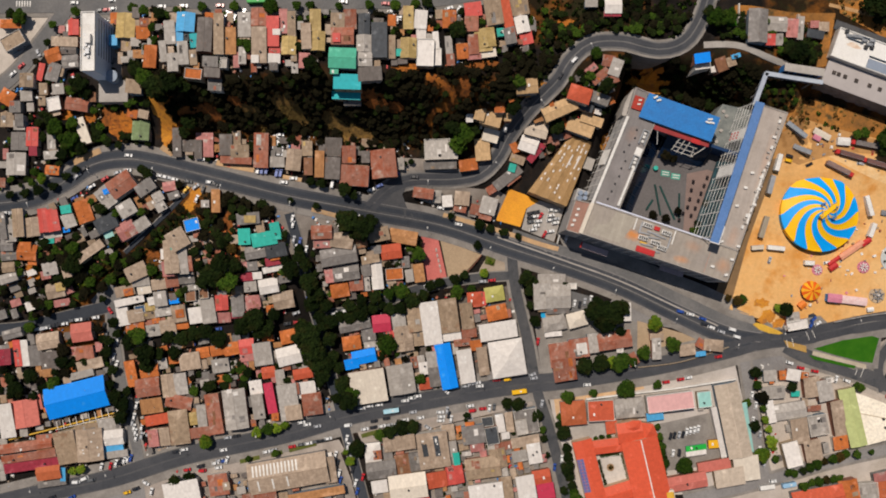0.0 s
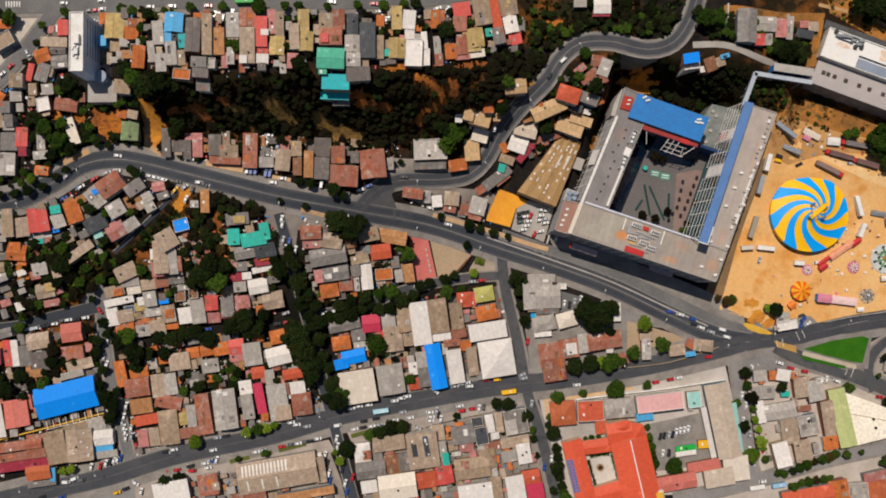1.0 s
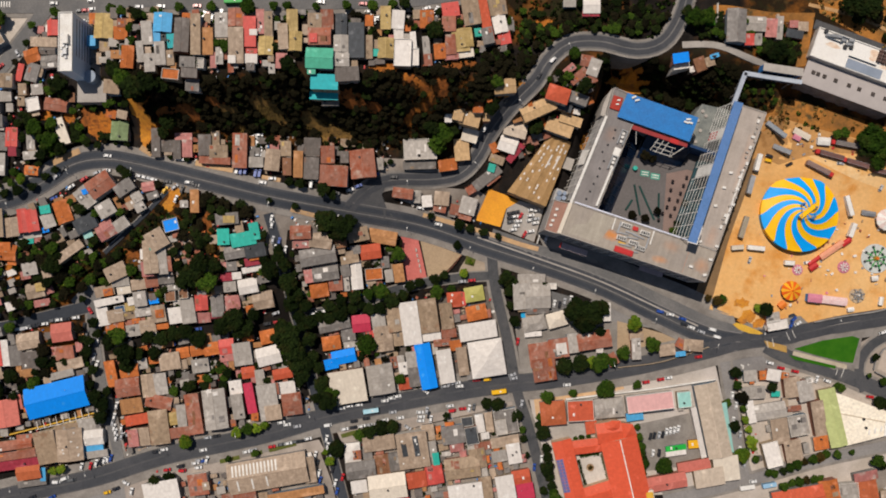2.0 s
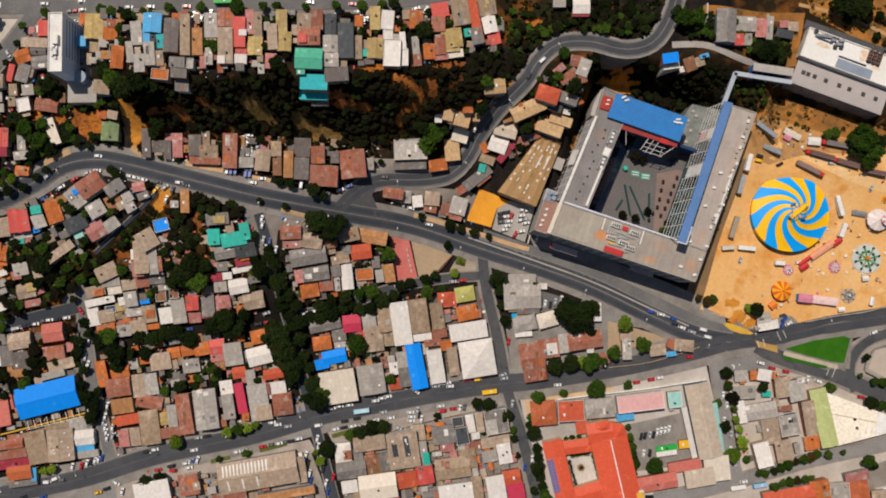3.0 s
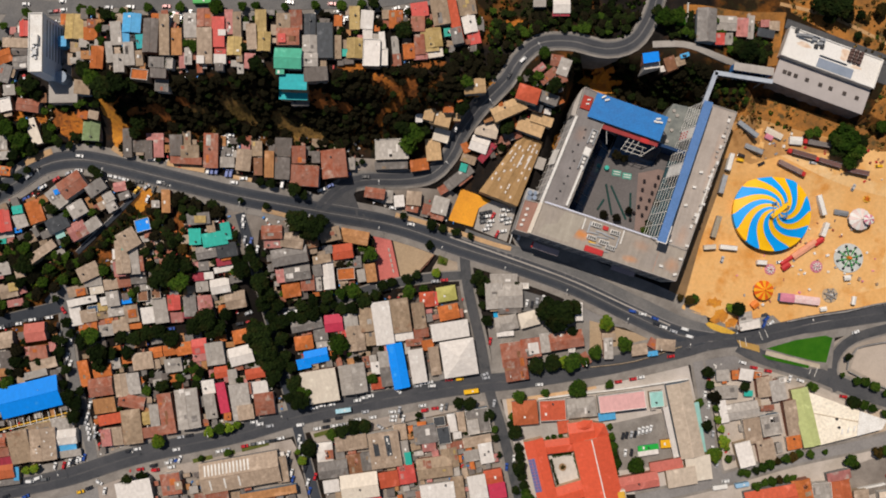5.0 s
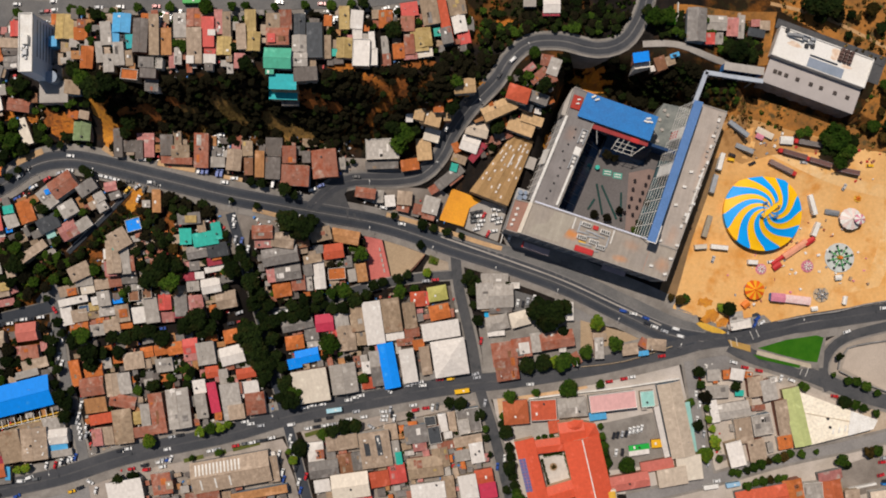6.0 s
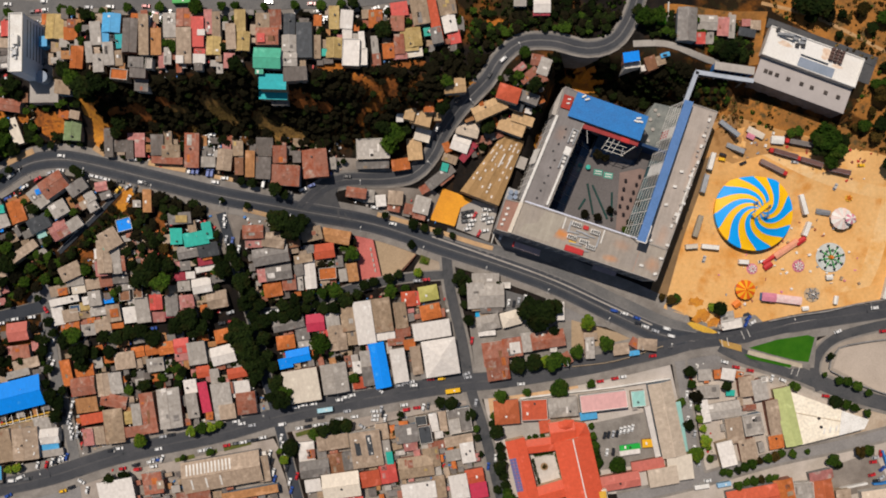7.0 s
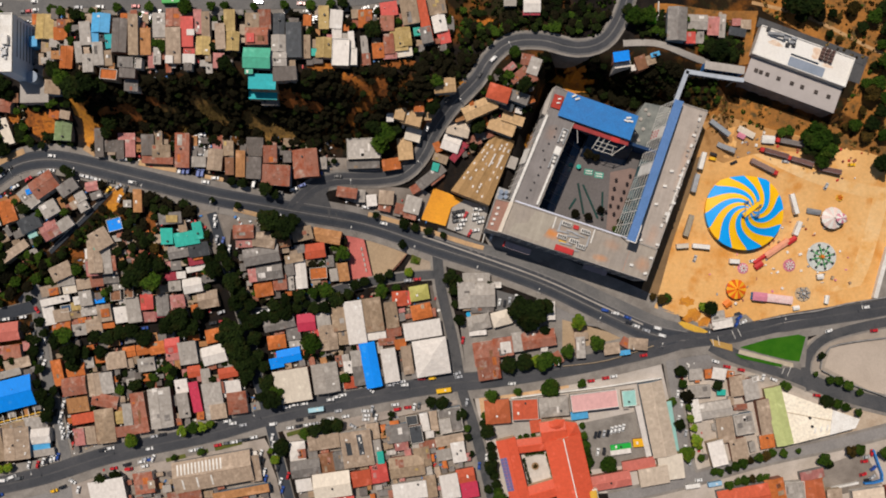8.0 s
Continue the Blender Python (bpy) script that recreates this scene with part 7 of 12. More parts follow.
# ---- slab tower ----
TOWER_WHITE = surface("tower_plaster", (0.82, 0.90, 1.0), (0.78, 0.87, 0.98), 0.1, 2.0, 0.6, 0.05, 0.0, None, 0.3)
TOWER_GLASS = glass_dark("tower_glass", (0.05, 0.08, 0.16), 0.25)


def slab_tower():
    x, y, roof = -185.6, 125.9, 55.0
    z = ground_z(x, y) - 1.0
    h = roof - z
    ob = thing("apartment_tower", pose(x, y, z, 0, 0, 0.8), "tall narrow white slab apartment tower with blue-grey window facade", "tower")
    hx, hy = 3.6, 15.6
    part("wall", boxes("wall", [(-hx, -hy, 0, hx, hy, h)], [TOWER_WHITE]), ob)
    part("roof", boxes("roof", [(-hx + 0.3, -hy + 0.3, h, hx - 0.3, hy - 0.3, h + 0.12)], [WHITE_PAINT]), ob, "white painted flat roof")
    part("parapet", boxes("parapet", [(-hx - 0.1, -hy - 0.1, h - 0.2, hx + 0.1, -hy + 0.3, h + 0.7), (-hx - 0.1, hy - 0.3, h - 0.2, hx + 0.1, hy + 0.1, h + 0.7), (-hx - 0.1, -hy + 0.3, h - 0.2, -hx + 0.3, hy - 0.3, h + 0.7), (hx - 0.3, -hy + 0.3, h - 0.2, hx + 0.1, hy - 0.3, h + 0.7)], [WHITE_PAINT]), ob)
    part("lift_house", box("lift_house", (3.0, 5.0, 2.2), WHITE_PAINT, 0.1), ob, "", pose(0.6, 1.0, h))
    part("plant_room", box("plant_room", (2.2, 3.0, 1.6), STEEL, 0.1), ob, "", pose(0.2, -5.5, h))
    levels = int(h // 2.9)
    pane = boxes("window", [(-0.04, -0.6, 0, 0.06, 0.6, 1.2)], [TOWER_GLASS])
    band = boxes("window_band", [(-0.05, -6.5, 0, 0.1, 13.6, 0.6)], [TOWER_GLASS])
    for s in range(levels):
        part("window_band", band, ob, "dark ribbon of windows", pose(hx, 0, 1.0 + 2.9 * s))
        for k in range(6):
            part("window", pane, ob, "", pose(-hx, -11.0 + 4.4 * k, 1.2 + 2.9 * s, 0, 0, 180))
    for a, c in ((-1.4, 3.4), (-0.6, -2.0), (-1.8, -3.6), (0.9, -3.0), (-1.2, 0.6), (0.4, -8.4), (-1.5, -7.0)):
        part("roof_unit", box("roof_unit", (1.1, 1.5, 0.9), STEEL, 0.08), ob, "grey roof machine", pose(a, c, h + 0.1))
    part("podium", boxes("podium", [(hx, -hy - 9, 0, hx + 8.5, hy - 10, 6.2), (-hx + 1, -hy - 12, 0, hx + 9.5, -hy, 8.0)], [CONCRETE]), ob, "grey concrete entrance podium")
    part("stair_tower", cylinder("stair_tower", 3.4, h * 0.5, surface("stair_cladding", (0.36, 0.42, 0.5), (0.3, 0.36, 0.44), 0.2), 20), ob, "rounded pale blue stair tower", pose(hx + 2.6, -hy + 1.0, 0))
    part("blue_box", box("blue_box", (4.6, 5.8, 14.0), ROOF["lb"], 0.1), ob, "bright blue lift box", pose(hx + 4.0, 4.5, 0.0))


slab_tower()


# ---- shopping centre round a court ----
def stained_roof(name, colour, second, stains):
    """A roof membrane with rusty washes; rows of x, y, half length, half width, strength."""
    m, n, l, bsdf = nodes_of(name)
    coord = n.new("ShaderNodeTexCoord").outputs["Object"]
    c = mixer(n, l, "MIX", ramp(n, l, noise_of(n, l, coord, 0.07, 5.0), 0.36, 0.64), colour, second)
    streak = n.new("ShaderNodeMapping")
    streak.inputs["Scale"].default_value = (0.5, 0.06, 1.0)
    l.new(coord, streak.inputs["Vector"])
    c = mixer(n, l, "MULTIPLY", 0.55, c, mixer(n, l, "MIX", ramp(n, l, noise_of(n, l, streak.outputs[0], 1.0, 5.0), 0.3, 0.7), (0.78, 0.76, 0.74), (1.14, 1.14, 1.13)))
    ragged = noise_of(n, l, coord, 0.35, 5.0)
    for x, y, a, b, strength in stains:
        place = n.new("ShaderNodeMapping")
        place.inputs["Location"].default_value = (-x / a, -y / b, 0)
        place.inputs["Scale"].default_value = (1 / a, 1 / b, 0)
        l.new(coord, place.inputs["Vector"])
        far = n.new("ShaderNodeVectorMath")
        far.operation = "LENGTH"
        l.new(place.outputs[0], far.inputs[0])
        add = n.new("ShaderNodeMath")
        add.operation = "MULTIPLY_ADD"
        add.inputs[1].default_value = 1.1
        l.new(ragged, add.inputs[0])
        l.new(far.outputs["Value"], add.inputs[2])
        edge = n.new("ShaderNodeMapRange")
        edge.inputs["From Min"].default_value, edge.inputs["From Max"].default_value = 1.55, 0.75
        edge.inputs["To Max"].default_value = strength
        l.new(add.outputs[0], edge.inputs["Value"])
        c = mixer(n, l, "MIX", edge.outputs["Result"], c, (0.62, 0.23, 0.05))
    grain = noise_of(n, l, coord, 0.6, 6.0, 0.7)
    c = mixer(n, l, "MULTIPLY", 0.5, c, mixer(n, l, "MIX", ramp(n, l, grain, 0.25, 0.75), (0.75, 0.75, 0.75), (1.18, 1.18, 1.18)))
    l.new(c, bsdf.inputs["Base Color"])
    bsdf.inputs["Roughness"].default_value = 0.9
    bsdf.inputs["Specular IOR Level"].default_value = 0.2
    bump(n, l, bsdf, grain, 0.3, 0.05)
    return m


def slab(points, z0, z1):
    """Corners of a sloping sheet: plan points with their own tops, and a thickness."""
    v = [(x, y, z) for x, y, z in points] + [(x, y, z - z1 + z0) for x, y, z in points]
    return v, [(0, 1, 2, 3), (7, 6, 5, 4), (0, 4, 5, 1), (1, 5, 6, 2), (2, 6, 7, 3), (3, 7, 4, 0)]


def beam_between(a, b, thick, mat, name):
    """A square bar from one point to another."""
    a, b = Vector(a), Vector(b)
    m = Matrix.Translation(a) @ (b - a).to_track_quat("Z", "Y").to_matrix().to_4x4()
    v, f = box_data(-thick / 2, -thick / 2, 0, thick / 2, thick / 2, (b - a).length)
    return mesh_of(name, [tuple(m @ Vector(p)) for p in v], f, [mat])


def shopping_centre():
    ox, oy, roof = 76.4, 27.3, 32.0
    base = 3.0
    h = roof - base
    ob = thing("shopping_centre", pose(ox, oy, base, 0, 0, -18.7), "large grey shopping centre round a sunken court with a blue roof", "shopping centre")
    shell = surface("mall_concrete", (0.42, 0.41, 0.40), (0.34, 0.33, 0.32), 0.06)
    south_top = stained_roof("south_membrane", (0.37, 0.325, 0.275), (0.30, 0.265, 0.235), [(26.7, 7.6, 7.5, 3.6, 0.85), (56.0, 3.2, 5.0, 2.4, 0.5), (78.5, 7.5, 4.5, 5.0, 0.35), (60.0, 12.0, 6.0, 4.0, 0.2)])
    east_top = stained_roof("east_membrane", (0.42, 0.365, 0.325), (0.37, 0.325, 0.29), [(79.0, 24.0, 4.0, 8.0, 0.18), (83.0, 70.0, 2.5, 20.0, 0.15)])
    west_top = stained_roof("west_membrane", (0.25, 0.228, 0.222), (0.205, 0.19, 0.185), [(9.0, 60.0, 4.0, 6.0, 0.12)])
    brown_top = stained_roof("brown_membrane", (0.36, 0.20, 0.155), (0.29, 0.165, 0.13), [])
    wings = (
        ("west_wing", [(-0.2, 18.0), (15.2, 18.0), (18.8, 67.4), (19.2, 70.0), (19.0, 84.6), (2.7, 85.9), (3.4, 68.8)], h, west_top, "worn grey roof membrane"),
        ("south_wing", [(-0.9, -0.9), (83.3, -0.6), (84.0, 17.8), (-0.2, 17.8)], h, south_top, "dusty tan roof membrane with an orange rust wash"),
        ("side_wing", [(-8.7, -1.2), (-1.0, -1.0), (-0.3, 17.6), (-8.8, 16.6)], h - 4.0, brown_top, "red-brown side roof"),
        ("east_wing", [(70.0, 17.9), (84.0, 17.9), (86.8, 99.2), (71.6, 99.0)], h, east_top, "pinkish beige roof membrane"),
        ("north_wing", [(19.2, 70.0), (51.0, 69.8), (51.0, 83.0), (19.2, 84.2)], h - 2.0, None, ""),
    )
    for name, ring, top, mat, label in wings:
        wing = part(name, prism(name, ring, -4, top, [shell]), ob)
        if mat is None:
            continue
        cx, cy = sum(p[0] for p in ring) / len(ring), sum(p[1] for p in ring) / len(ring)
        inner = [(x + (cx - x) * 0.4 / max(6.0, abs(x - cx)), y + (cy - y) * 0.4 / max(6.0, abs(y - cy))) for x, y in ring]
        part("roof", prism("roof", inner, top, top + 0.1, [mat]), wing, label)
        for i, (p, q) in enumerate(zip(ring, ring[1:] + ring[:1])):
            d = Vector((q[0] - p[0], q[1] - p[1]))
            m = Matrix.Translation((p[0], p[1], 0)) @ Matrix.Rotation(math.atan2(d.y, d.x), 4, "Z")
            part("parapet", boxes("parapet", [(0.02, -0.02, top - 0.3, d.length - 0.02, 0.42, top + 0.7)], [CONCRETE]), wing, "", m)
    # window bands, one pane each
    pane = boxes("window", [(-2.2, -0.05, 0, 2.2, 0.06, 2.4)], [BLUE_GLASS])
    for level in range(5):
        zz = 3.0 + 4.8 * level
        for k in range(14):
            part("window", pane, ob, "", pose(3 + 5.8 * k, -0.85 + 0.02 * k, zz))
        for k in range(8):
            part("window", pane, ob, "", pose(0.05 + 0.411 * k, 22 + 5.8 * k, zz, 0, 0, -94))
        for k in range(16 if level < 2 else 0):
            part("window", pane, ob, "", pose(83.6 + 0.2 * k, 4 + 5.8 * k, zz, 0, 0, 88))
        if level > 1:
            for k in range(8):
                part("window", pane, ob, "", pose(15.5 + 0.42 * k, 22 + 5.8 * k, zz, 0, 0, 86))
                part("window", pane, ob, "", pose(70.05 + 0.11 * k, 22 + 5.8 * k, zz, 0, 0, -91))
    # the court and its beds
    low = 10.0
    # paving colour is lowered so that the floor carries the court's shade
    part("court_floor", prism("court_floor", [(15.3, 17.9), (70.0, 17.9), (70.6, 70.0), (19.3, 69.9)], -4, low, [surface("court_paving", (0.145, 0.132, 0.13), (0.12, 0.11, 0.108), 0.06, 1.0, 0.9, 0.0)]), ob, "grey paved court, darkened for shade")
    part("terrace_paving", prism("terrace_paving", [(57.5, 22.0), (64.5, 22.0), (66.5, 60.0), (60.0, 60.0), (49.5, 54.0)], low, low + 0.06, [surface("terrace_brown", (0.22, 0.155, 0.135), (0.18, 0.13, 0.115), 0.1)]), ob, "brownish terrace paving")
    bed_mat = surface("court_bed", (0.008, 0.055, 0.05), (0.015, 0.04, 0.035), 0.5)
    for (ax, ay), (bx, by) in (((33.8, 42.0), (42.4, 26.1)), ((36.8, 42.1), (50.9, 26.2)), ((48.7, 41.7), (53.6, 25.7)), ((35.4, 33.3), (33.6, 26.2))):
        d = Vector((bx - ax, by - ay))
        part("planting_bed", box("planting_bed", (d.length, 1.1, 0.6), bed_mat, 0.1), ob, "long dark green planted bed", Matrix.Translation(((ax + bx) / 2, (ay + by) / 2, low)) @ Matrix.Rotation(math.atan2(d.y, d.x), 4, "Z"))
    mat_green = surface("mat_green", (0.08, 0.34, 0.26), (0.06, 0.28, 0.22), 0.3)
    for a, c in ((37.7, 50.1), (43.8, 50.3)):
        green = part("green_mat", boxes("green_mat", [(-2.6, -1.7, low, 2.6, 1.7, low + 0.05)], [mat_green]), ob, "teal green sitting mat", pose(a, c, 0, 0, 0, 10))
        for e in (-0.75, 0.65):
            part("pale_bench", boxes("pale_bench", [(-1.9, e - 0.25, low + 0.05, 1.9, e + 0.25, low + 0.45)], [WHITE_PAINT]), green)
    part("kiosk", cylinder("kiosk", 1.3, 2.6, ROOF["te"], 12), ob, "small round teal kiosk", pose(31.0, 50.8, low))
    shade = cylinder("parasol", 0.95, 0.6, surface("brown_canvas", (0.03, 0.022, 0.025), (0.025, 0.02, 0.02), 0.5), 8, 0.1)
    for a, c in ((53.7, 50.5), (60.6, 55.3), (54.9, 40.3), (60.0, 45.5), (55.1, 35.5), (59.5, 36.3), (53.8, 31.2), (54.2, 45.5), (60.3, 50.3), (59.8, 41.0), (58.5, 31.5), (52.8, 27.0)):
        part("parasol", shade, ob, "", pose(a, c, low + 2.2))
        part("parasol_pole", cylinder("parasol_pole", 0.06, 2.2, STEEL, 6), ob, "", pose(a, c, low))
    # dark glossy wedges added on the shaded sides of the court to widen the wings' shadow
    dark_wedge = glass_dark("gallery_glass", (0.006, 0.014, 0.035), 0.12)
    v = [(15.4, 18.0, low), (26.0, 18.0, low), (15.4, 18.0, h - 8), (19.2, 69.8, low), (30.0, 69.8, low), (19.2, 69.8, h - 8)]
    f = [(0, 1, 2), (3, 5, 4), (1, 4, 5, 2), (0, 2, 5, 3), (0, 3, 4, 1)]
    part("glass_gallery", mesh_of("glass_gallery", v, f, [dark_wedge]), ob, "dark blue sloping wedge added to deepen the court's shade")
    v = [(30.1, 69.7, low), (30.1, 57.0, low), (30.1, 69.7, h - 9), (56.0, 69.3, low), (56.0, 60.0, low), (56.0, 69.3, h - 9)]
    part("glass_gallery", mesh_of("glass_gallery", v, f, [dark_wedge]), ob, "dark blue sloping wedge added to deepen the court's shade")
    for k in range(9):
        part("mullion", beam_between((15.6 + 0.5 * k, 20 + 5.8 * k, h - 8), (26.0 + 0.45 * k, 20 + 5.8 * k, low + 0.2), 0.14, DARK, "mullion"), ob)
    for a, c, e, g in ((22, 66.8, 25, 61), (35, 66.8, 33.5, 60.5), (38, 66.8, 36.5, 60), (41, 66.8, 39.5, 60), (50, 66.8, 44.8, 60.2), (44, 63.8, 44.8, 60.2)):
        part("awning_strut", beam_between((a, c, h - 1.0), (e, g, h - 5.5), 0.32, WHITE_PAINT, "awning_strut"), ob)
    for c, z in ((64.8, h - 2.4), (62.6, h - 3.9), (60.6, h - 5.2)):
        part("awning_rail", beam_between((33.5 + (67 - c) * 0.2, c, z), (46.0, c, z), 0.24, WHITE_PAINT, "awning_rail"), ob)
    # low hall between the north and east wings
    part("link_hall", prism("link_hall", [(51.1, 71.2), (71.4, 71.2), (71.6, 98.8), (55.0, 97.0), (51.1, 84.0)], -4, h - 13.0, [surface("link_roof", (0.21, 0.22, 0.205), (0.12, 0.135, 0.13), 0.2)]), ob, "low grey-green linking hall")
    part("link_wall", boxes("link_wall", [(51.1, 69.4, 0, 70.4, 71.1, h - 6.0)], [surface("navy_cladding", (0.02, 0.06, 0.16), (0.02, 0.05, 0.12), 0.2)]), ob, "dark blue linking wall")
    for a, c in ((55, 78), (58.5, 82), (55.5, 87), (58, 75), (59, 91), (56.5, 93)):
        part("roof_fan", cylinder("roof_fan", 1.0, 0.8, CONCRETE, 10), ob, "", pose(a, c, h - 13.0))
    # high blue spine beam over the east wing, with its slanting white lattice on the court side
    def spine(y):
        t = (y - 16.1) / 82.4
        return 64.2 + 2.7 * t, 40.0 - 7.0 * t
    ends = [(64.2, 16.1, 40.0), (68.7, 16.1, 40.6), (71.7, 98.6, 33.6), (66.9, 98.5, 33.0)]
    v, f = slab(ends, 0, 0.7)
    part("blue_spine", mesh_of("blue_spine", v, f, [PALE_BLUE]), ob, "long pale blue spine roof above the lattice")
    part("spine_end", beam_between((69.1, 16.0, 40.3), (69.4, 26.0, 39.4), 0.5, WHITE_PAINT, "spine_end"), ob)
    part("spine_end", beam_between((63.9, 15.8, 40.0), (69.2, 15.8, 40.6), 0.5, WHITE_PAINT, "spine_end"), ob)
    foot = 17.0

    def on_lattice(y, q):
        x, z = spine(y)
        return (x - 3.6 * q, y - 1.0 * q, z + (foot - z) * q)

    y, k = 18.5, 0
    while y < 98:
        part("lattice_post", beam_between(on_lattice(y, 0.0), on_lattice(y, 0.95), 0.32, WHITE_PAINT, "lattice_post"), ob)
        part("lattice_stay", beam_between(on_lattice(y, 0.02), (70.8 + 0.012 * y, y, h + 0.6), 0.3, WHITE_PAINT, "lattice_stay"), ob)
        if y + 7.2 < 98:
            solid = 51 < y < 58 or 74 < y < 80
            if solid:
                v, f = slab([on_lattice(y + 0.4, 0.02), on_lattice(y + 6.8, 0.02), on_lattice(y + 6.8, 0.8), on_lattice(y + 0.4, 0.8)], 0, 0.15)
                panel = part("lattice_panel", mesh_of("lattice_panel", [(p[0], p[1], p[2] + 0.1) for p in v], [tuple(reversed(q)) for q in f], [WHITE_PAINT]), ob, "white panel with red squares" if y > 70 else "plain pale panel between the lattice bays")
                if y > 70:
                    for a in range(3):
                        for c in (0.42, 0.58, 0.74):
                            p = on_lattice(y + 1.6 + 1.7 * a, c)
                            part("red_square", box("red_square", (0.9, 0.9, 0.1), RED_PAINT), panel, "", Matrix.Translation((p[0] - 0.18, p[1], p[2] + 0.22)) @ Matrix.Rotation(radians(-70), 4, "Y"))
            else:
                for q in (0.1, 0.26, 0.42, 0.58, 0.74, 0.9):
                    part("lattice_bar", beam_between(on_lattice(y, q), on_lattice(y + 7.2, q), 0.2, WHITE_PAINT, "lattice_bar"), ob)
        y += 7.2
        k += 1
    for i in range(3):
        part("terrace", prism("terrace", [(62.5 + 2.4 * i, 20), (69.9, 20), (70.4, 66), (63.5 + 2.2 * i, 66)], low, low + 2.5 + 3.6 * i, [surface("terrace_tile", (0.025, 0.075, 0.09), (0.02, 0.04, 0.05), 0.2)]), ob)
    # blue roof of the north wing
    v, f = slab([(9.0, 70.2, h + 2.4), (50.9, 69.6, h + 2.4), (50.8, 83.0, h + 5.2), (10.1, 83.7, h + 5.2)], 0, 0.5)
    part("blue_roof", mesh_of("blue_roof", v, f, [BLUE_PAINT]), ob, "bright blue pitched metal roof")
    for a, c in ((10.6, 83.5), (50.4, 82.8), (10.2, 70.6), (50.4, 70.0), (30.0, 83.0)):
        part("roof_post", boxes("roof_post", [(a - 0.3, c - 0.3, h - 2.5, a + 0.3, c + 0.3, h + (4.6 if c > 80 else 1.8))], [STEEL]), ob)
    part("red_fascia", boxes("red_fascia", [(18.6, 66.9, h - 0.6, 51.0, 69.6, h - 0.1)], [surface("dull_red_awning", (0.36, 0.05, 0.05), (0.30, 0.045, 0.045), 0.3)]), ob, "dull red awning")
    part("red_fascia", boxes("red_fascia", [(41.0, 66.6, h - 0.08, 46.0, 69.4, h + 0.2)], [RED_PAINT]), ob, "brighter red panel of the awning")
    for a, c in ((14.0, 82.4), (16.2, 81.4), (46.0, 80.4), (47.6, 79.0), (45.4, 78.6)):
        part("roof_unit", box("roof_unit", (2.6, 1.0, 0.7), WHITE_PAINT, 0.08), ob, "pale machine on the blue roof", pose(a, c, h + 2.5 + 2.8 * (c - 70) / 13.4, 0, 0, 12 * (c % 7) - 20))
    part("red_box", box("red_box", (5.4, 7.6, 1.2), surface("plant_red", (0.5, 0.06, 0.04), (0.42, 0.05, 0.035), 0.3), 0.1), ob, "red plant box", pose(6.6, 77.6, h))
    for c in (77.0, 79.4):
        part("roof_unit", box("roof_unit", (1.8, 0.8, 0.6), WHITE_PAINT, 0.06), ob, "pale machine on the red box", pose(7.2, c, h + 1.2, 0, 0, 20))
    part("red_box", box("red_box", (10.4, 3.2, 1.6), RED_PAINT, 0.1), ob, "red roof box", pose(35.6, 1.2, h))
    # white posts and rails over the glazed west front
    for k in range(12):
        yy = 19 + 4.6 * k
        xx = -0.2 + 0.0708 * (yy - 18)
        part("front_post", beam_between((xx - 0.4, yy, h), (xx - 3.4, yy + 0.2, 2.0), 0.32, WHITE_PAINT, "front_post"), ob)
    cladding = surface("front_cladding", (0.44, 0.43, 0.42), (0.34, 0.33, 0.325), 0.2)

    def front(y, q):
        return (-0.7 + 0.0708 * (y - 18) - 3.0 * q, y + 0.2 * q, h - 0.3 - 27 * q)

    for k in range(11):
        yy = 19.2 + 4.6 * k
        for q0, q1 in ((0.02, 0.3), (0.33, 0.62)):
            v, f = slab([front(yy, q1), front(yy, q0), front(yy + 4.2, q0), front(yy + 4.2, q1)], -0.12, 0)
            part("front_panel", mesh_of("front_panel", v, f, [cladding]), ob, "pale grey slanting cladding panel")
    for q in (0.2, 0.4, 0.6, 0.8):
        part("front_rail", beam_between((-0.6 - 3.0 * q, 19, h - 27 * q), (3.0 - 3.0 * q, 69.5, h - 27 * q), 0.2, CONCRETE, "front_rail"), ob)
    v, f = slab([(-2.2, 40.0, h - 9.0), (-2.2 + 0.5, 49.0, h - 9.0), (0.8, 49.0, h - 1.0), (0.4, 40.0, h - 1.0)], 0, 0.2)
    part("front_panel", mesh_of("front_panel", v, [tuple(reversed(q)) for q in f], [WHITE_PAINT]), ob, "pale solid panel of the west front")
    part("fascia", prism("fascia", [(-0.7, 17.0), (0.8, 17.0), (4.4, 69.0), (2.9, 69.0)], h + 0.1, h + 1.1, [WHITE_PAINT]), ob, "broad white roof edge beam")
    part("fascia", prism("fascia", [(-2.0, -0.8), (0.2, -0.7), (1.2, 17.0), (-0.9, 17.0)], h + 0.1, h + 0.9, [ROOF["cr"]]), ob, "broad cream roof edge beam")
    ring = [(3.2, 69.4), (2.6, 86.0), (2.0, 85.2), (1.0, 81.0), (0.4, 76.0), (0.8, 69.6)]
    part("curved_wall", prism("curved_wall", ring, -4, h - 3.0, [CONCRETE]), ob, "curved pale corner wall")
    part("side_canopy", boxes("side_canopy", [(-9.0, 38, h - 20.0, -3.0, 45, h - 19.6)], [CONCRETE]), ob, "pale canopy over the side entrance")
    part("canopy_prop", cylinder("canopy_prop", 0.3, h - 18.0, CONCRETE, 8), ob, "", pose(-6, 41.5, -2))
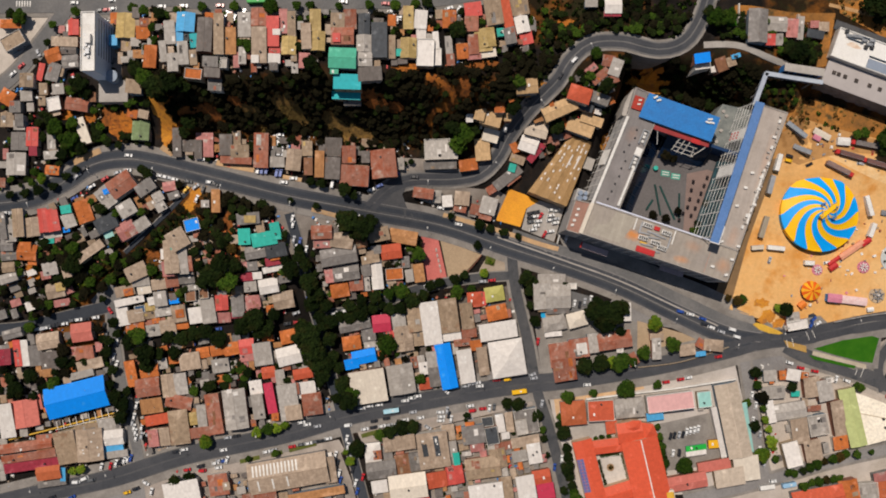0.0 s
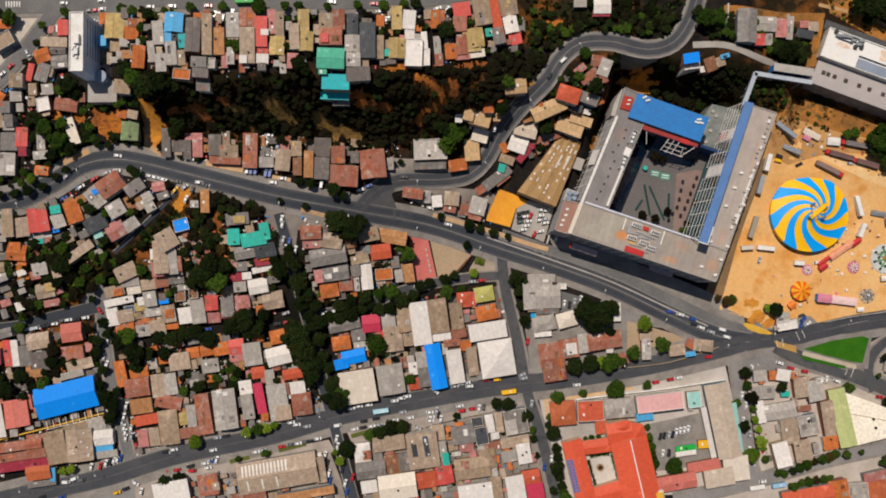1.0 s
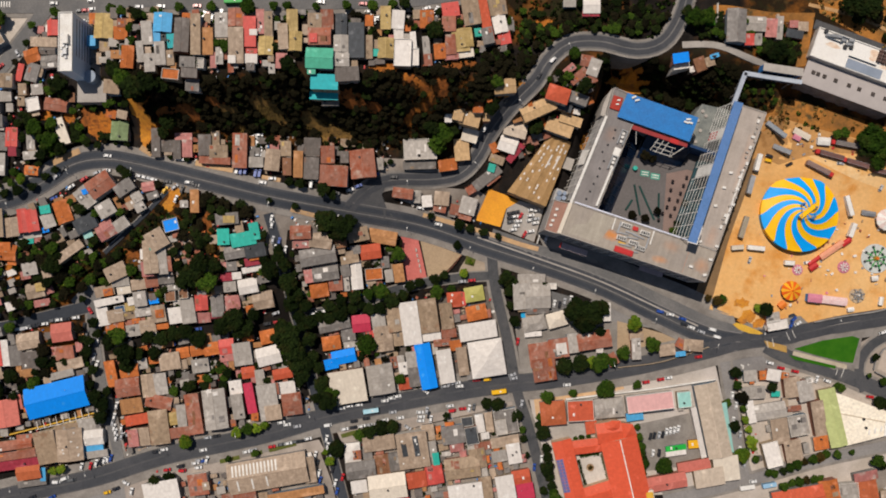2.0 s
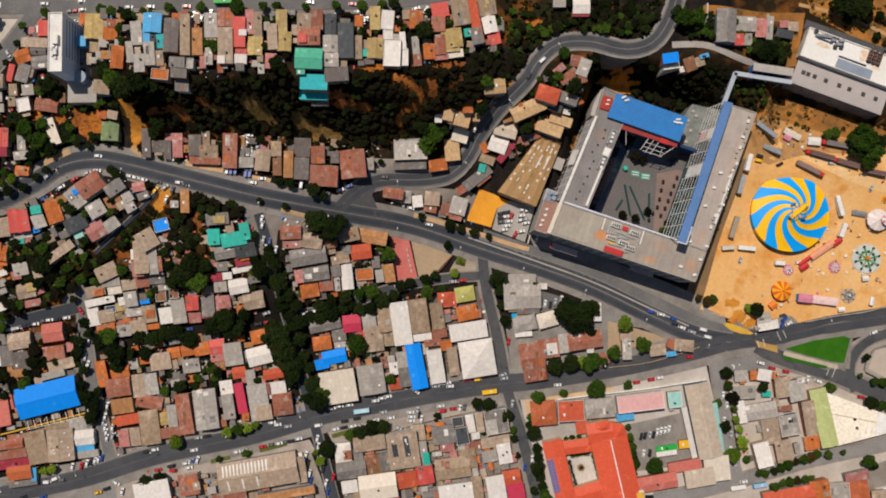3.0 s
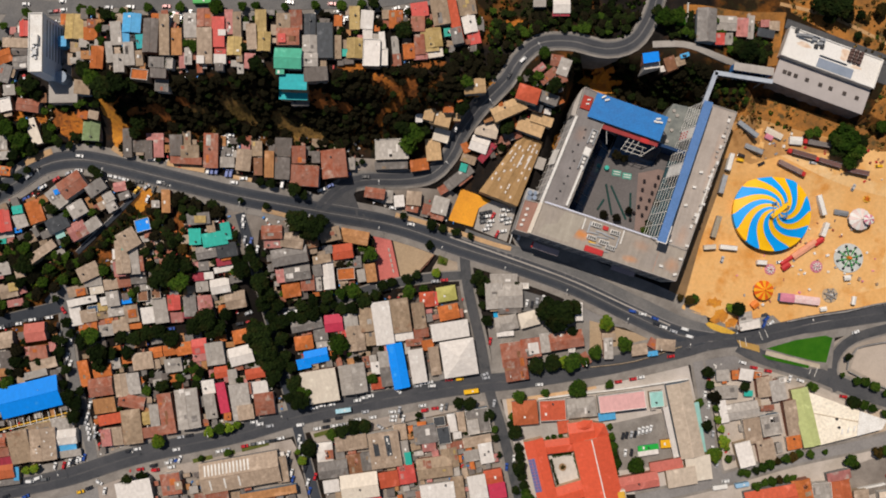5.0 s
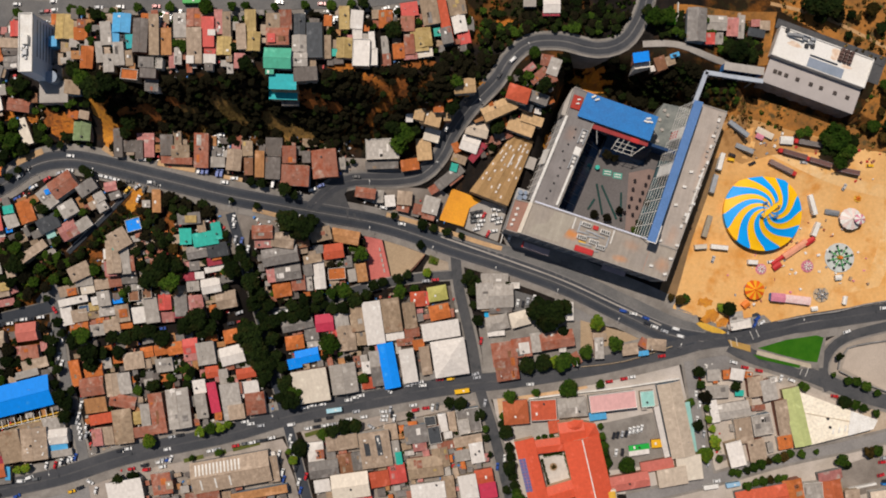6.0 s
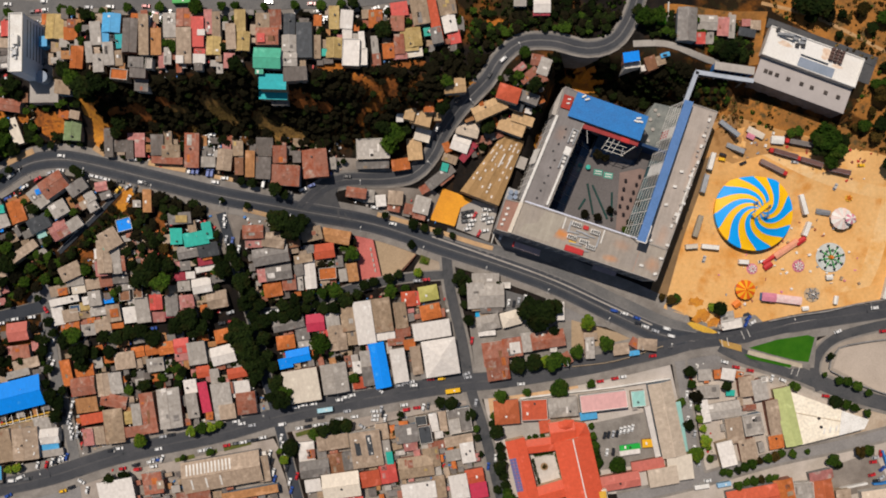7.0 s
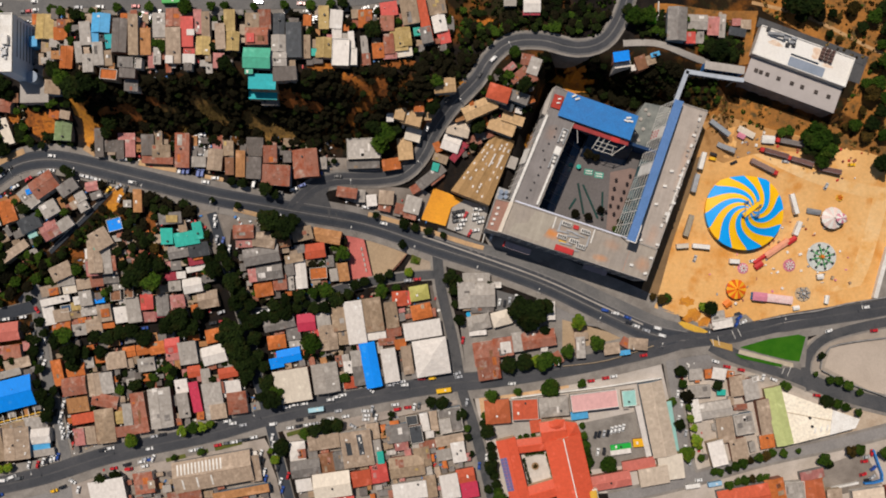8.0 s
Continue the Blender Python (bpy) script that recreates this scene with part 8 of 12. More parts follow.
    for a, c, s in ((-6.4, 18.6, 2.6), (-3.6, 19.6, 2.0), (-6.8, 21.6, 2.2), (-4.0, 22.2, 1.8)):
        part("tank", cylinder("tank", s * 0.62, 2.4, surface("tank_blue_grey", (0.22, 0.27, 0.36), (0.3, 0.33, 0.38), 0.6), 14), ob, "blue-grey service tank", pose(a, c, h - 8.4))
    part("tank_deck", boxes("tank_deck", [(-8.8, 17.0, -4, -2.0, 24.0, h - 8.4)], [shell]), ob)
    for a, c in ((-5.6, 12.0), (-5.4, 8.6), (-5.8, 5.4), (-6.0, 2.6)):
        part("roof_unit", box("roof_unit", (1.6, 1.3, 0.9), WHITE_PAINT, 0.08), ob, "pale machine on the brown roof", pose(a, c, h - 3.9, 0, 0, 25))
    # machines on the roofs
    unit = box("chiller", (5.2, 2.4, 1.7), WHITE_PAINT, 0.1)
    slot = box("fan_slot", (0.85, 1.7, 0.12), DARK, 0.02)
    duct = boxes("duct", [(-3.4, -0.4, 0.2, 3.4, 0.4, 0.9)], [STEEL])
    for a, c in ((32.6, 15.0), (43.6, 14.2), (32.2, 7.6), (39.4, 7.2), (43.6, 5.6)):
        u = part("chiller", unit, ob, "white rooftop chiller", pose(a, c, h + 0.1))
        for k in range(4):
            part("fan_slot", slot, u, "", pose(-1.8 + 1.2 * k, 0, 1.7))
    for a, c, e in ((36.8, 12.0, 0), (38.0, 9.6, 8), (46.6, 10.0, 90), (29.4, 12.8, 90), (32.0, 10.4, 5), (41.0, 11.4, -4), (35.6, 4.6, 4), (40.0, 2.6, 6)):
        part("duct", duct, ob, "", pose(a, c, h, 0, 0, e))
    part("red_box", box("red_box", (3.0, 2.2, 1.3), RED_PAINT, 0.1), ob, "small red machine", pose(38.0, 15.0, h))
    part("yellow_box", box("yellow_box", (4.0, 1.0, 0.8), YELLOW_PAINT, 0.1), ob, "", pose(33.4, 5.2, h))
    ring = [(14.5, 17.0), (12.0, 9.0), (5.5, 6.5), (4.0, 1.0), (21.0, 1.0), (24.0, 9.0), (26.5, 16.8)]
    part("repair_sheet", prism("repair_sheet", list(reversed(ring)), h + 0.1, h + 0.11, [stained_roof("repair_membrane", (0.40, 0.36, 0.30), (0.35, 0.315, 0.265), [])]), ob, "paler repaired roof area")
    r = random.Random(5)
    vent = box("roof_vent", (0.9, 0.9, 0.9), DARK, 0.1)
    for k in range(10):
        part("roof_vent", vent, ob, "", pose(5.5 + 0.35 * k + r.uniform(0, 3), 22 + 4.6 * k, h))
    small = box("condenser", (1.4, 1.0, 1.1), CONCRETE, 0.06)
    pale = box("condenser", (2.0, 1.3, 1.2), WHITE_PAINT, 0.06)
    for k in range(26):
        c = 30 + 2.6 * k + r.uniform(-1, 1)
        part("condenser", small if k % 3 else pale, ob, "", pose(82.4 + 0.028 * c + r.uniform(-1.6, 1.0), c, h + 0.1, 0, 0, r.choice((0, 90))))
    for a, c in ((77.0, 52.0), (75.5, 41.0), (78.0, 61.0), (82.0, 12.0), (83.0, 20.0), (73.5, 19.6), (73.0, 5.0), (81.5, 3.0)):
        part("condenser", pale, ob, "", pose(a, c, h + 0.1, 0, 0, r.uniform(0, 40)))
    part("duct", boxes("duct", [(82.2, 34, h + 0.1, 83.2, 66, h + 0.8)], [WHITE_PAINT]), ob, "long white roof duct", pose(0.6, 0, 0, 0, 0, -0.6))
    part("skylight_box", box("skylight_box", (3.6, 4.6, 1.4), WHITE_PAINT, 0.08), ob, "white roof lantern", pose(15.2, 51.9, h, 0, 0, -4))
    for a, c in ((15.0, 60.5), (14.4, 45.4)):
        part("plant_house", boxes("plant_house", [(-1.8, -4.2, 0, -1.2, 4.2, 1.6), (1.2, -4.2, 0, 1.8, 4.2, 1.6), (-1.2, 3.6, 0, 1.2, 4.2, 1.6)], [STEEL]), ob, "grey screen round roof machines", pose(a + 0.6, c, h, 0, 0, -4))
        for e in (-2.4, 0.2, 2.2):
            part("roof_unit", box("roof_unit", (1.5, 1.5, 1.2), WHITE_PAINT, 0.1), ob, "", pose(a + 0.6, c + e, h + 0.1))
    part("screen_wall", prism("screen_wall", [(13.2, 20.0), (14.4, 20.0), (16.1, 43.0), (14.9, 43.0)], h + 0.1, h + 1.6, [WHITE_PAINT]), ob, "long pale roof duct")
    part("court_rim", prism("court_rim", [(2.0, 17.95), (70.0, 17.95), (70.0, 18.65), (2.0, 18.65)], h + 0.1, h + 1.0, [surface("rim_pale_blue", (0.62, 0.64, 0.74), (0.55, 0.57, 0.66), 0.2)]), ob, "pale blue-white edge of the court")
    for a, c in ((26.0, 10.4), (48.2, 9.4)):
        part("roof_joint", boxes("roof_joint", [(a - 0.3, c, h, a + 0.35, 17.2, h + 0.55)], [WHITE_PAINT]), ob)
    part("roof_joint", boxes("roof_joint", [(69.6, 0.4, h + 0.1, 69.8, 12.0, h + 0.16)], [surface("joint_rust", (0.42, 0.2, 0.14), (0.36, 0.2, 0.15), 0.4)]), ob, "thin rusty roof joint")
    canopy_mat = surface("canopy_pinkish", (0.46, 0.37, 0.37), (0.40, 0.32, 0.32), 0.2)
    part("entrance_canopy", boxes("entrance_canopy", [(5.0, -6.4, 10.2, 20.5, -3.0, 10.6), (52, -3.6, 7.4, 66, -0.8, 7.8)], [canopy_mat]), ob, "dusty pinkish street canopy")
    part("canopy_end", boxes("canopy_end", [(4.2, -6.3, 9.6, 5.0, -3.0, 10.8)], [RED_PAINT]), ob, "red canopy end")
    for a, top in ((6.0, 10.2), (12.0, 10.2), (19.5, 10.2), (53.0, 7.4), (65.0, 7.4)):
        part("canopy_post", boxes("canopy_post", [(a - 0.15, -3.4, 0, a + 0.15, -3.1, top)], [STEEL]), ob)


shopping_centre()


# ---- big box store above the fairground ----
COOLING = surface("cooling_rust", (0.10, 0.055, 0.045), (0.22, 0.17, 0.16), 0.6)


def store():
    x, y = 218.9, 127.1
    ob = thing("store_building", pose(x, y, 10.0, 0, 0, -20.6), "white flat-roofed store with a lower grey roof and skylights", "building")
    L, D1, D2 = 53.3, 16.5, 15.0
    part("upper_wall", boxes("upper_wall", [(-1.4, -0.6, -6, L, D1, 17)], [WALLS[0]]), ob)
    part("upper_roof", boxes("upper_roof", [(-1.0, -0.2, 17, L - 0.4, D1 - 0.4, 17.1)], [surface("store_membrane", (0.88, 0.86, 0.82), (0.84, 0.8, 0.74), 0.05)]), ob, "bright white flat roof")
    part("parapet", boxes("parapet", [(-1.5, -0.7, 16.8, L + 0.1, -0.2, 17.8), (-1.5, D1 - 0.4, 16.8, L + 0.1, D1 + 0.1, 17.8), (-1.5, -0.2, 16.8, -1.0, D1 - 0.4, 17.8), (L - 0.4, -0.2, 16.8, L + 0.1, D1 - 0.4, 17.8)], [WHITE_PAINT]), ob)
    part("lower_wall", boxes("lower_wall", [(0.2, -D2, -8, L + 0.2, -0.62, 13.4)], [WALLS[2]]), ob)
    part("lower_roof", boxes("lower_roof", [(0.0, -D2 - 0.3, 13.4, L + 0.4, -0.72, 13.7)], [surface("store_lower_roof", (0.43, 0.39, 0.375), (0.38, 0.345, 0.33), 0.05, 0.4, 0.9, 0.0, 0.0, None, 0.3)]), ob, "plain warm grey lower roof")
    sky = box("skylight", (2.2, 2.3, 0.45), surface("skylight_smoke", (0.07, 0.055, 0.05), (0.05, 0.045, 0.04), 0.5), 0.12)
    for a in (5.0, 7.8, 11.6, 18.3, 26.2, 32.3, 40.5, 47.9):
        part("skylight", sky, ob, "", pose(a, -D2 * 0.5, 13.7))
    part("recess_roof", boxes("recess_roof", [(19.2, -0.2, 17.1, 39.5, 5.2, 17.9)], [surface("plant_deck", (0.25, 0.29, 0.36), (0.21, 0.25, 0.31), 0.1)]), ob, "blue-grey plant deck")
    u = box("air_handler", (3.0, 1.6, 1.6), STEEL, 0.1)
    for a, b in ((4.4, 13.4), (7.4, 14.2), (10.4, 14.8), (13.4, 13.8), (16.6, 12.6), (17.4, 15.2)):
        part("air_handler", u, ob, "", pose(a, b, 17.1, 0, 0, 10))
    for a, b, w, d in ((14.5, 15.6, 6.6, 0.4), (12.4, 13.6, 0.4, 4.0), (19.0, 13.6, 0.4, 4.0), (9.0, 12.2, 9.0, 0.3), (27.0, 6.6, 16.0, 0.25)):
        part("pipe_rack", boxes("pipe_rack", [(a - w / 2, b - d / 2, 17.1, a + w / 2, b + d / 2, 18.4)], [surface("rack_blue_grey", (0.10, 0.13, 0.18), (0.16, 0.18, 0.2), 0.5)]), ob, "dark blue-grey pipe rack")
    for a, b in ((2.6, 15.2), (15.4, 10.6), (18.6, 11.6)):
        part("air_handler", box("air_handler", (2.0, 2.2, 1.4), DARK, 0.1), ob, "dark roof machine", pose(a, b, 17.1, 0, 0, 8))
    for a in range(3):
        for b in range(4):
            part("cooling_tower", box("cooling_tower", (1.9, 1.5, 2.2), COOLING, 0.08), ob, "dark rusty cooling tower", pose(35.2 + 2.7 * a, 9.6 + 1.9 * b, 17.1))
    for a, c, w, d in ((32.5, 12, 6, 7), (9, 9.5, 8, 3), (40, 7.6, 6, 2.4)):
        ring = [(a + w / 2 * math.cos(q) * (1 + 0.3 * math.sin(3 * q + a)), c + d / 2 * math.sin(q)) for q in [k * math.pi / 8 for k in range(16)]]
        part("rust_stain", prism("rust_stain", ring, 17.1, 17.115, [surface("roof_rust_wash", (0.62, 0.45, 0.33), (0.75, 0.66, 0.56), 0.3)]), ob, "brownish stain washed over the white roof")
    part("rear_road", boxes("rear_road", [(-3, D1 + 0.5, -4, L + 9, D1 + 6.0, 12.5), (L + 0.8, 6, -4, L + 9, D1 + 0.4, 12.3)], [ASPHALT]), ob, "grey rear ramp")


store()


def footbridge():
    ob = thing("footbridge", pose(0, 0, 0), "pale enclosed footbridge from the shopping centre to the store", "footbridge")
    pts = [Vector((173.7, 99.0)), Vector((180.5, 116.5)), Vector((211.5, 111.5))]
    for i in range(2):
        a, b = pts[i], pts[i + 1]
        d = b - a
        m = Matrix.Translation((a.x, a.y, 26.0)) @ Matrix.Rotation(math.atan2(d.y, d.x), 4, "Z")
        part("deck", boxes("deck", [(0, -1.1, 0, d.length, 1.1, 0.4)], [CONCRETE]), ob, "", m)
        part("roof", boxes("roof", [(-0.5, -1.25, 2.6, d.length + 0.5, 1.25, 2.9)], [surface("bridge_roof", (0.42, 0.46, 0.52), (0.36, 0.4, 0.46), 0.2)]), ob, "", m)
        part("glazing", boxes("glazing", [(0, -1.1, 0.4, d.length, -1.02, 2.6), (0, 1.02, 0.4, d.length, 1.1, 2.6)], [BLUE_GLASS]), ob, "", m)
        for k in range(4):
            part("pillar", cylinder("pillar", 0.4, 24, CONCRETE, 8), ob, "", m @ Matrix.Translation((d.length * (k + 0.5) / 4, 0, -24)))


footbridge()


def glazed_ramp():
    """A tall blue-glazed hall under the end of the access road."""
    ax, ay = 189.8, 119.3
    bx, by = 210.9, 116.1
    d = Vector((bx - ax, by - ay))
    z = min(ground_z(ax, ay), ground_z(bx, by)) - 2.0
    h = 32.0 - z
    ob = thing("glazed_hall", Matrix.Translation((ax, ay, z)) @ Matrix.Rotation(math.atan2(d.y, d.x), 4, "Z"), "tall blue glazed entrance hall with a pale flat roof", "building")
    part("wall", boxes("wall", [(0, -1.8, 0, d.length, 1.8, h - 0.4)], [BLUE_PAINT]), ob)
    part("roof", boxes("roof", [(-0.4, -2.2, h - 0.4, d.length + 0.4, 2.2, h)], [CONCRETE]), ob, "pale concrete roof slab")
    pane = boxes("pane", [(-1.4, -0.08, 0, 1.4, 0.05, h - 2.0)], [BLUE_GLASS])
    for k in range(int(d.length // 3.2)):
        part("pane", pane, ob, "", pose(1.8 + 3.2 * k, -1.8, 1.0))


glazed_ramp()


# ---- church with its cloister ----
CHURCH_RED = sheet_roof("church_red_sheet", (0.66, 0.105, 0.05), 0.04, 0.42, (0.42, 0.07, 0.035), 0.35)
CHURCH_WALL = surface("church_plaster", (0.60, 0.42, 0.28), (0.5, 0.34, 0.22), 0.2)


def pitched(name, parent, a, b, half, eave, rise, cap, label=""):
    """A gabled range from a to b along its ridge, as one part with walls, roof and ridge."""
    d = Vector((b[0] - a[0], b[1] - a[1]))
    m = Matrix.Translation((a[0], a[1], 0)) @ Matrix.Rotation(math.atan2(d.y, d.x), 4, "Z")
    n = d.length
    v, f = box_data(0, -half, -1.0, n, half, eave)
    v += [(0, 0, eave + rise * 0.97), (n, 0, eave + rise * 0.97)]
    f += [(4, 7, 8), (5, 9, 6)]
    body = part(name, mesh_of(name, v, f, [CHURCH_WALL]), parent, label, m)
    part("roof", roof_mesh("g", n / 2, half, rise, CHURCH_RED, 0.4, 0.2), body, "", Matrix.Translation((n / 2, 0, eave)))
    part("ridge_cap", boxes("ridge_cap", [(-0.4, -0.3, 0, n + 0.4, 0.3, 0.2)], [cap]), body, "", Matrix.Translation((n / 2 - n / 2, 0, eave + rise + 0.15)))
    TAKEN.append(((a[0] + b[0]) / 2, (a[1] + b[1]) / 2, d.x / n, d.y / n, n / 2, half))
    return body


def tent_roof(name, parent, ring, eave, apex, label=""):
    """A polygonal end with a roof that rises to one point."""
    ring = list(reversed(ring))
    body = part(name, prism(name, ring, -1.0, eave, [CHURCH_WALL]), parent, label)
    cx, cy = sum(p[0] for p in ring) / len(ring), sum(p[1] for p in ring) / len(ring)
    v = [(cx + (x - cx) * 1.05, cy + (y - cy) * 1.05, eave + 0.01) for x, y in ring] + [(cx, cy, apex)]
    n = len(ring)
    part("roof", mesh_of("roof", v, [(i, (i + 1) % n, n) for i in range(n)] + [tuple(range(n - 1, -1, -1))], [CHURCH_RED]), body)
    return body


def church():
    ob = thing("church", pose(0, 0, 0), "red-roofed church with a long nave and cloister wings", "church")
    # the white cap paints in the highlight along the nave's ridge
    nave = pitched("nave", ob, (112.4, -89.9), (122.8, -136.4), 10.2, 8.0, 4.6, WHITE_PAINT)
    for k in range(9):
        for s in (-1, 1):
            part("window", WINDOW_UNIT, nave, "", pose(4 + 5.0 * k, s * 10.2, 3.5, 0, 0, 0 if s < 0 else 180))
    pitched("transept", ob, (100.2, -86.8), (114.0, -84.9), 5.4, 8.4, 1.7, CHURCH_RED)
    tent_roof("apse", ob, [(104.0, -84.5), (104.6, -80.9), (108.6, -79.2), (112.9, -79.4), (114.2, -84.0), (109.0, -86.5)], 9.0, 11.4, "rounded choir with a faceted roof")
    tent_roof("side_chapel", ob, [(114.0, -80.6), (120.6, -81.5), (123.0, -87.6), (114.8, -91.0)], 8.0, 10.2)
    pitched("west_wing", ob, (79.9, -91.1), (90.3, -134.5), 5.35, 7.0, 1.03, CHURCH_RED)
    pitched("north_link", ob, (85.2, -95.5), (104.0, -93.2), 3.6, 5.8, 0.9, CHURCH_RED)
    pitched("south_link", ob, (92.1, -123.4), (110.6, -117.9), 4.6, 5.8, 1.0, CHURCH_RED)
    porch = part("porch", box("porch", (5.4, 6.6, 8.6), ROOF["cr"], 0.3), ob, "cream plastered porch", pose(129.8, -122.1, 0.0, 0, 0, 8))
    part("porch_cap", box("porch_cap", (4.2, 5.2, 1.2), YELLOW_PAINT, 0.5), porch, "", pose(0, 0, 8.6))


church()
planter = thing("planter", pose(97.6, -107.8, 0.2), "round brown planter in the cloister court", "planter")
part("rim", cylinder("rim", 2.2, 0.5, surface("planter_stone", (0.36, 0.24, 0.13), (0.28, 0.18, 0.1), 0.5), 20), planter)
part("shrub", BUSHES["dry"][0], planter, "", Matrix.Translation((0, 0, 0.7)) @ Matrix.Diagonal((1.5, 1.5, 0.8, 1)))
hedge([(104.6, -100.6), (108.7, -115.9)], 1.8, 1.4, "mid", "clipped green hedge along the cloister court")
hedge([(92.0, -101.3), (102.6, -99.7)], 1.4, 1.2, "mid", "clipped green hedge along the cloister court")
hedge([(90.7, -103.6), (94.9, -118.6)], 1.2, 1.2, "dark", "clipped dark hedge along the cloister court")
hedge([(124.8, -89.9), (129.9, -106.2)], 3.6, 2.6, "dark", "tall dark hedge beside the church nave")


# ---- wedge-shaped market hall ----
def market_hall():
    outline = [(242.5, -64.7), (248.7, -95.7), (270.3, -90.3), (285.3, -86.4), (288.0, -81.1), (272.4, -75.8)]
    cx, cy = sum(p[0] for p in outline) / 6, sum(p[1] for p in outline) / 6
    local = [(x - cx, y - cy) for x, y in outline]
    base = ground_z(cx, cy)
    ob = thing("market_hall", pose(cx, cy, base), "wedge-shaped hall with a cream white roof beside the road", "building")
    part("wall", prism("wall", local, -3.0, 6.2, [WALLS[0]]), ob)
    part("roof", prism("roof", [(x * 1.01, y * 1.01) for x, y in local], 6.2, 6.5, [surface("market_cream", (0.82, 0.75, 0.62), (0.74, 0.66, 0.53), 0.1, 0.6)]), ob, "cream white flat roof")
    part("raised_roof", prism("raised_roof", [local[k] for k in (2, 3, 4, 5)], 6.5, 6.9, [WHITE_PAINT]), ob, "white sheet over the narrow end")
    a, b = Vector(local[0]), Vector(local[3])
    seam = b - a
    part("roof_seam", boxes("roof_seam", [(0, -0.2, 6.5, seam.length * 0.9, 0.2, 6.75)], [WALLS[1]]), ob, "", Matrix.Translation((a.x * 0.9, a.y * 0.3, 0)) @ Matrix.Rotation(math.atan2(seam.y, seam.x) + 0.28, 4, "Z"))
    lamp = box("skylight", (1.0, 3.4, 0.3), WHITE_PAINT, 0.05)
    for k in range(7):
        part("skylight", lamp, ob, "", pose(-6 + 3.6 * k, -5.5 + 0.9 * k, 6.5, 0, 0, -12))
    for k in range(2):
        part("roof_vent", cylinder("roof_vent", 0.8, 0.8, DARK, 10), ob, "", pose(-9 + 1.2 * k, 2 - 5.0 * k, 6.5))


market_hall()


# ---- warehouse with skylights ----
def warehouse():
    """A hall that narrows uphill, under three shallow bays."""
    x, y, top = 68.0, 64.0, 15.0
    ob = thing("warehouse", pose(x, y, 0, 0, 0, -28.5), "big tan corrugated warehouse with small white skylights", "warehouse")
    tan = sheet_roof("warehouse_sheet", (0.36, 0.225, 0.10), 0.15, 0.7, (0.25, 0.12, 0.045), 0.55)
    left, right = ((-11.2, -19.8), (-5.3, 20.1)), ((12.2, -16.9), (7.7, 22.7))

    def at(f, e):
        return tuple(left[e][i] + (right[e][i] - left[e][i]) * f for i in (0, 1))

    part("wall", prism("wall", [at(0.01, 0), at(0.99, 0), at(0.99, 1), at(0.01, 1)], -2, top - 0.05, [WALLS[1]]), ob)
    for i in range(3):
        f0, f1, f2 = i / 3, (i + 0.5) / 3, (i + 1) / 3
        v = [(*at(f0, 0), top), (*at(f1, 0), top + 0.9), (*at(f2, 0), top), (*at(f0, 1), top), (*at(f1, 1), top + 0.9), (*at(f2, 1), top)]
        part("roof_bay", mesh_of("roof_bay", v, [(0, 1, 4, 3), (1, 2, 5, 4), (0, 2, 1), (3, 4, 5), (0, 3, 5, 2)], [tan]), ob)
    pane = boxes("skylight", [(-0.45, -0.7, 0, 0.45, 0.7, 0.12)], [ROOF["wh"]])
    r = random.Random(9)
    for k in range(38):
        f, e = (r.randrange(6) + 0.5) / 6, r.uniform(0.08, 0.92)
        p, q = at(f, 0), at(f, 1)
        part("skylight", pane, ob, "", pose(p[0] + (q[0] - p[0]) * e, p[1] + (q[1] - p[1]) * e, top + 0.5, 0, 0, r.uniform(-10, 10)))
    for a, c in ((1.0, 2.5), (5.2, 4.0)):
        part("skylight_strip", boxes("skylight_strip", [(a, c, top + 0.7, a + 0.8, c + 8.4, top + 1.05)], [ROOF["wh"]]), ob)


warehouse()


# ---- solar panels on the red hall ----
def solar_array():
    x, y = 81.5, -110.0
    z = ground_z(x, y) + 7.72
    ob = thing("solar_array", pose(x, y, z, 0, 0, 13), "two rows of blue solar panels on a red roof", "solar panels")
    panel = boxes("panel", [(-0.85, -0.75, 0, 0.85, 0.75, 0.08)], [SOLAR])
    edge = boxes("panel_frame", [(-0.9, -0.8, -0.06, 0.9, 0.8, -0.004)], [STEEL])
    for a in range(2):
        for b in range(11):
            p = part("panel", panel, ob, "", pose(-1.9 + 1.9 * a, -9.4 + 1.75 * b, -0.15 + 0.36 * a, 0, -11, 0))
            part("panel_frame", edge, p)
    part("rail", boxes("rail", [(-2.9, -10.2, -0.5, -2.7, 8.9, -0.32), (0.7, -10.2, 0.15, 0.9, 8.9, 0.3)], [STEEL]), ob)


solar_array()


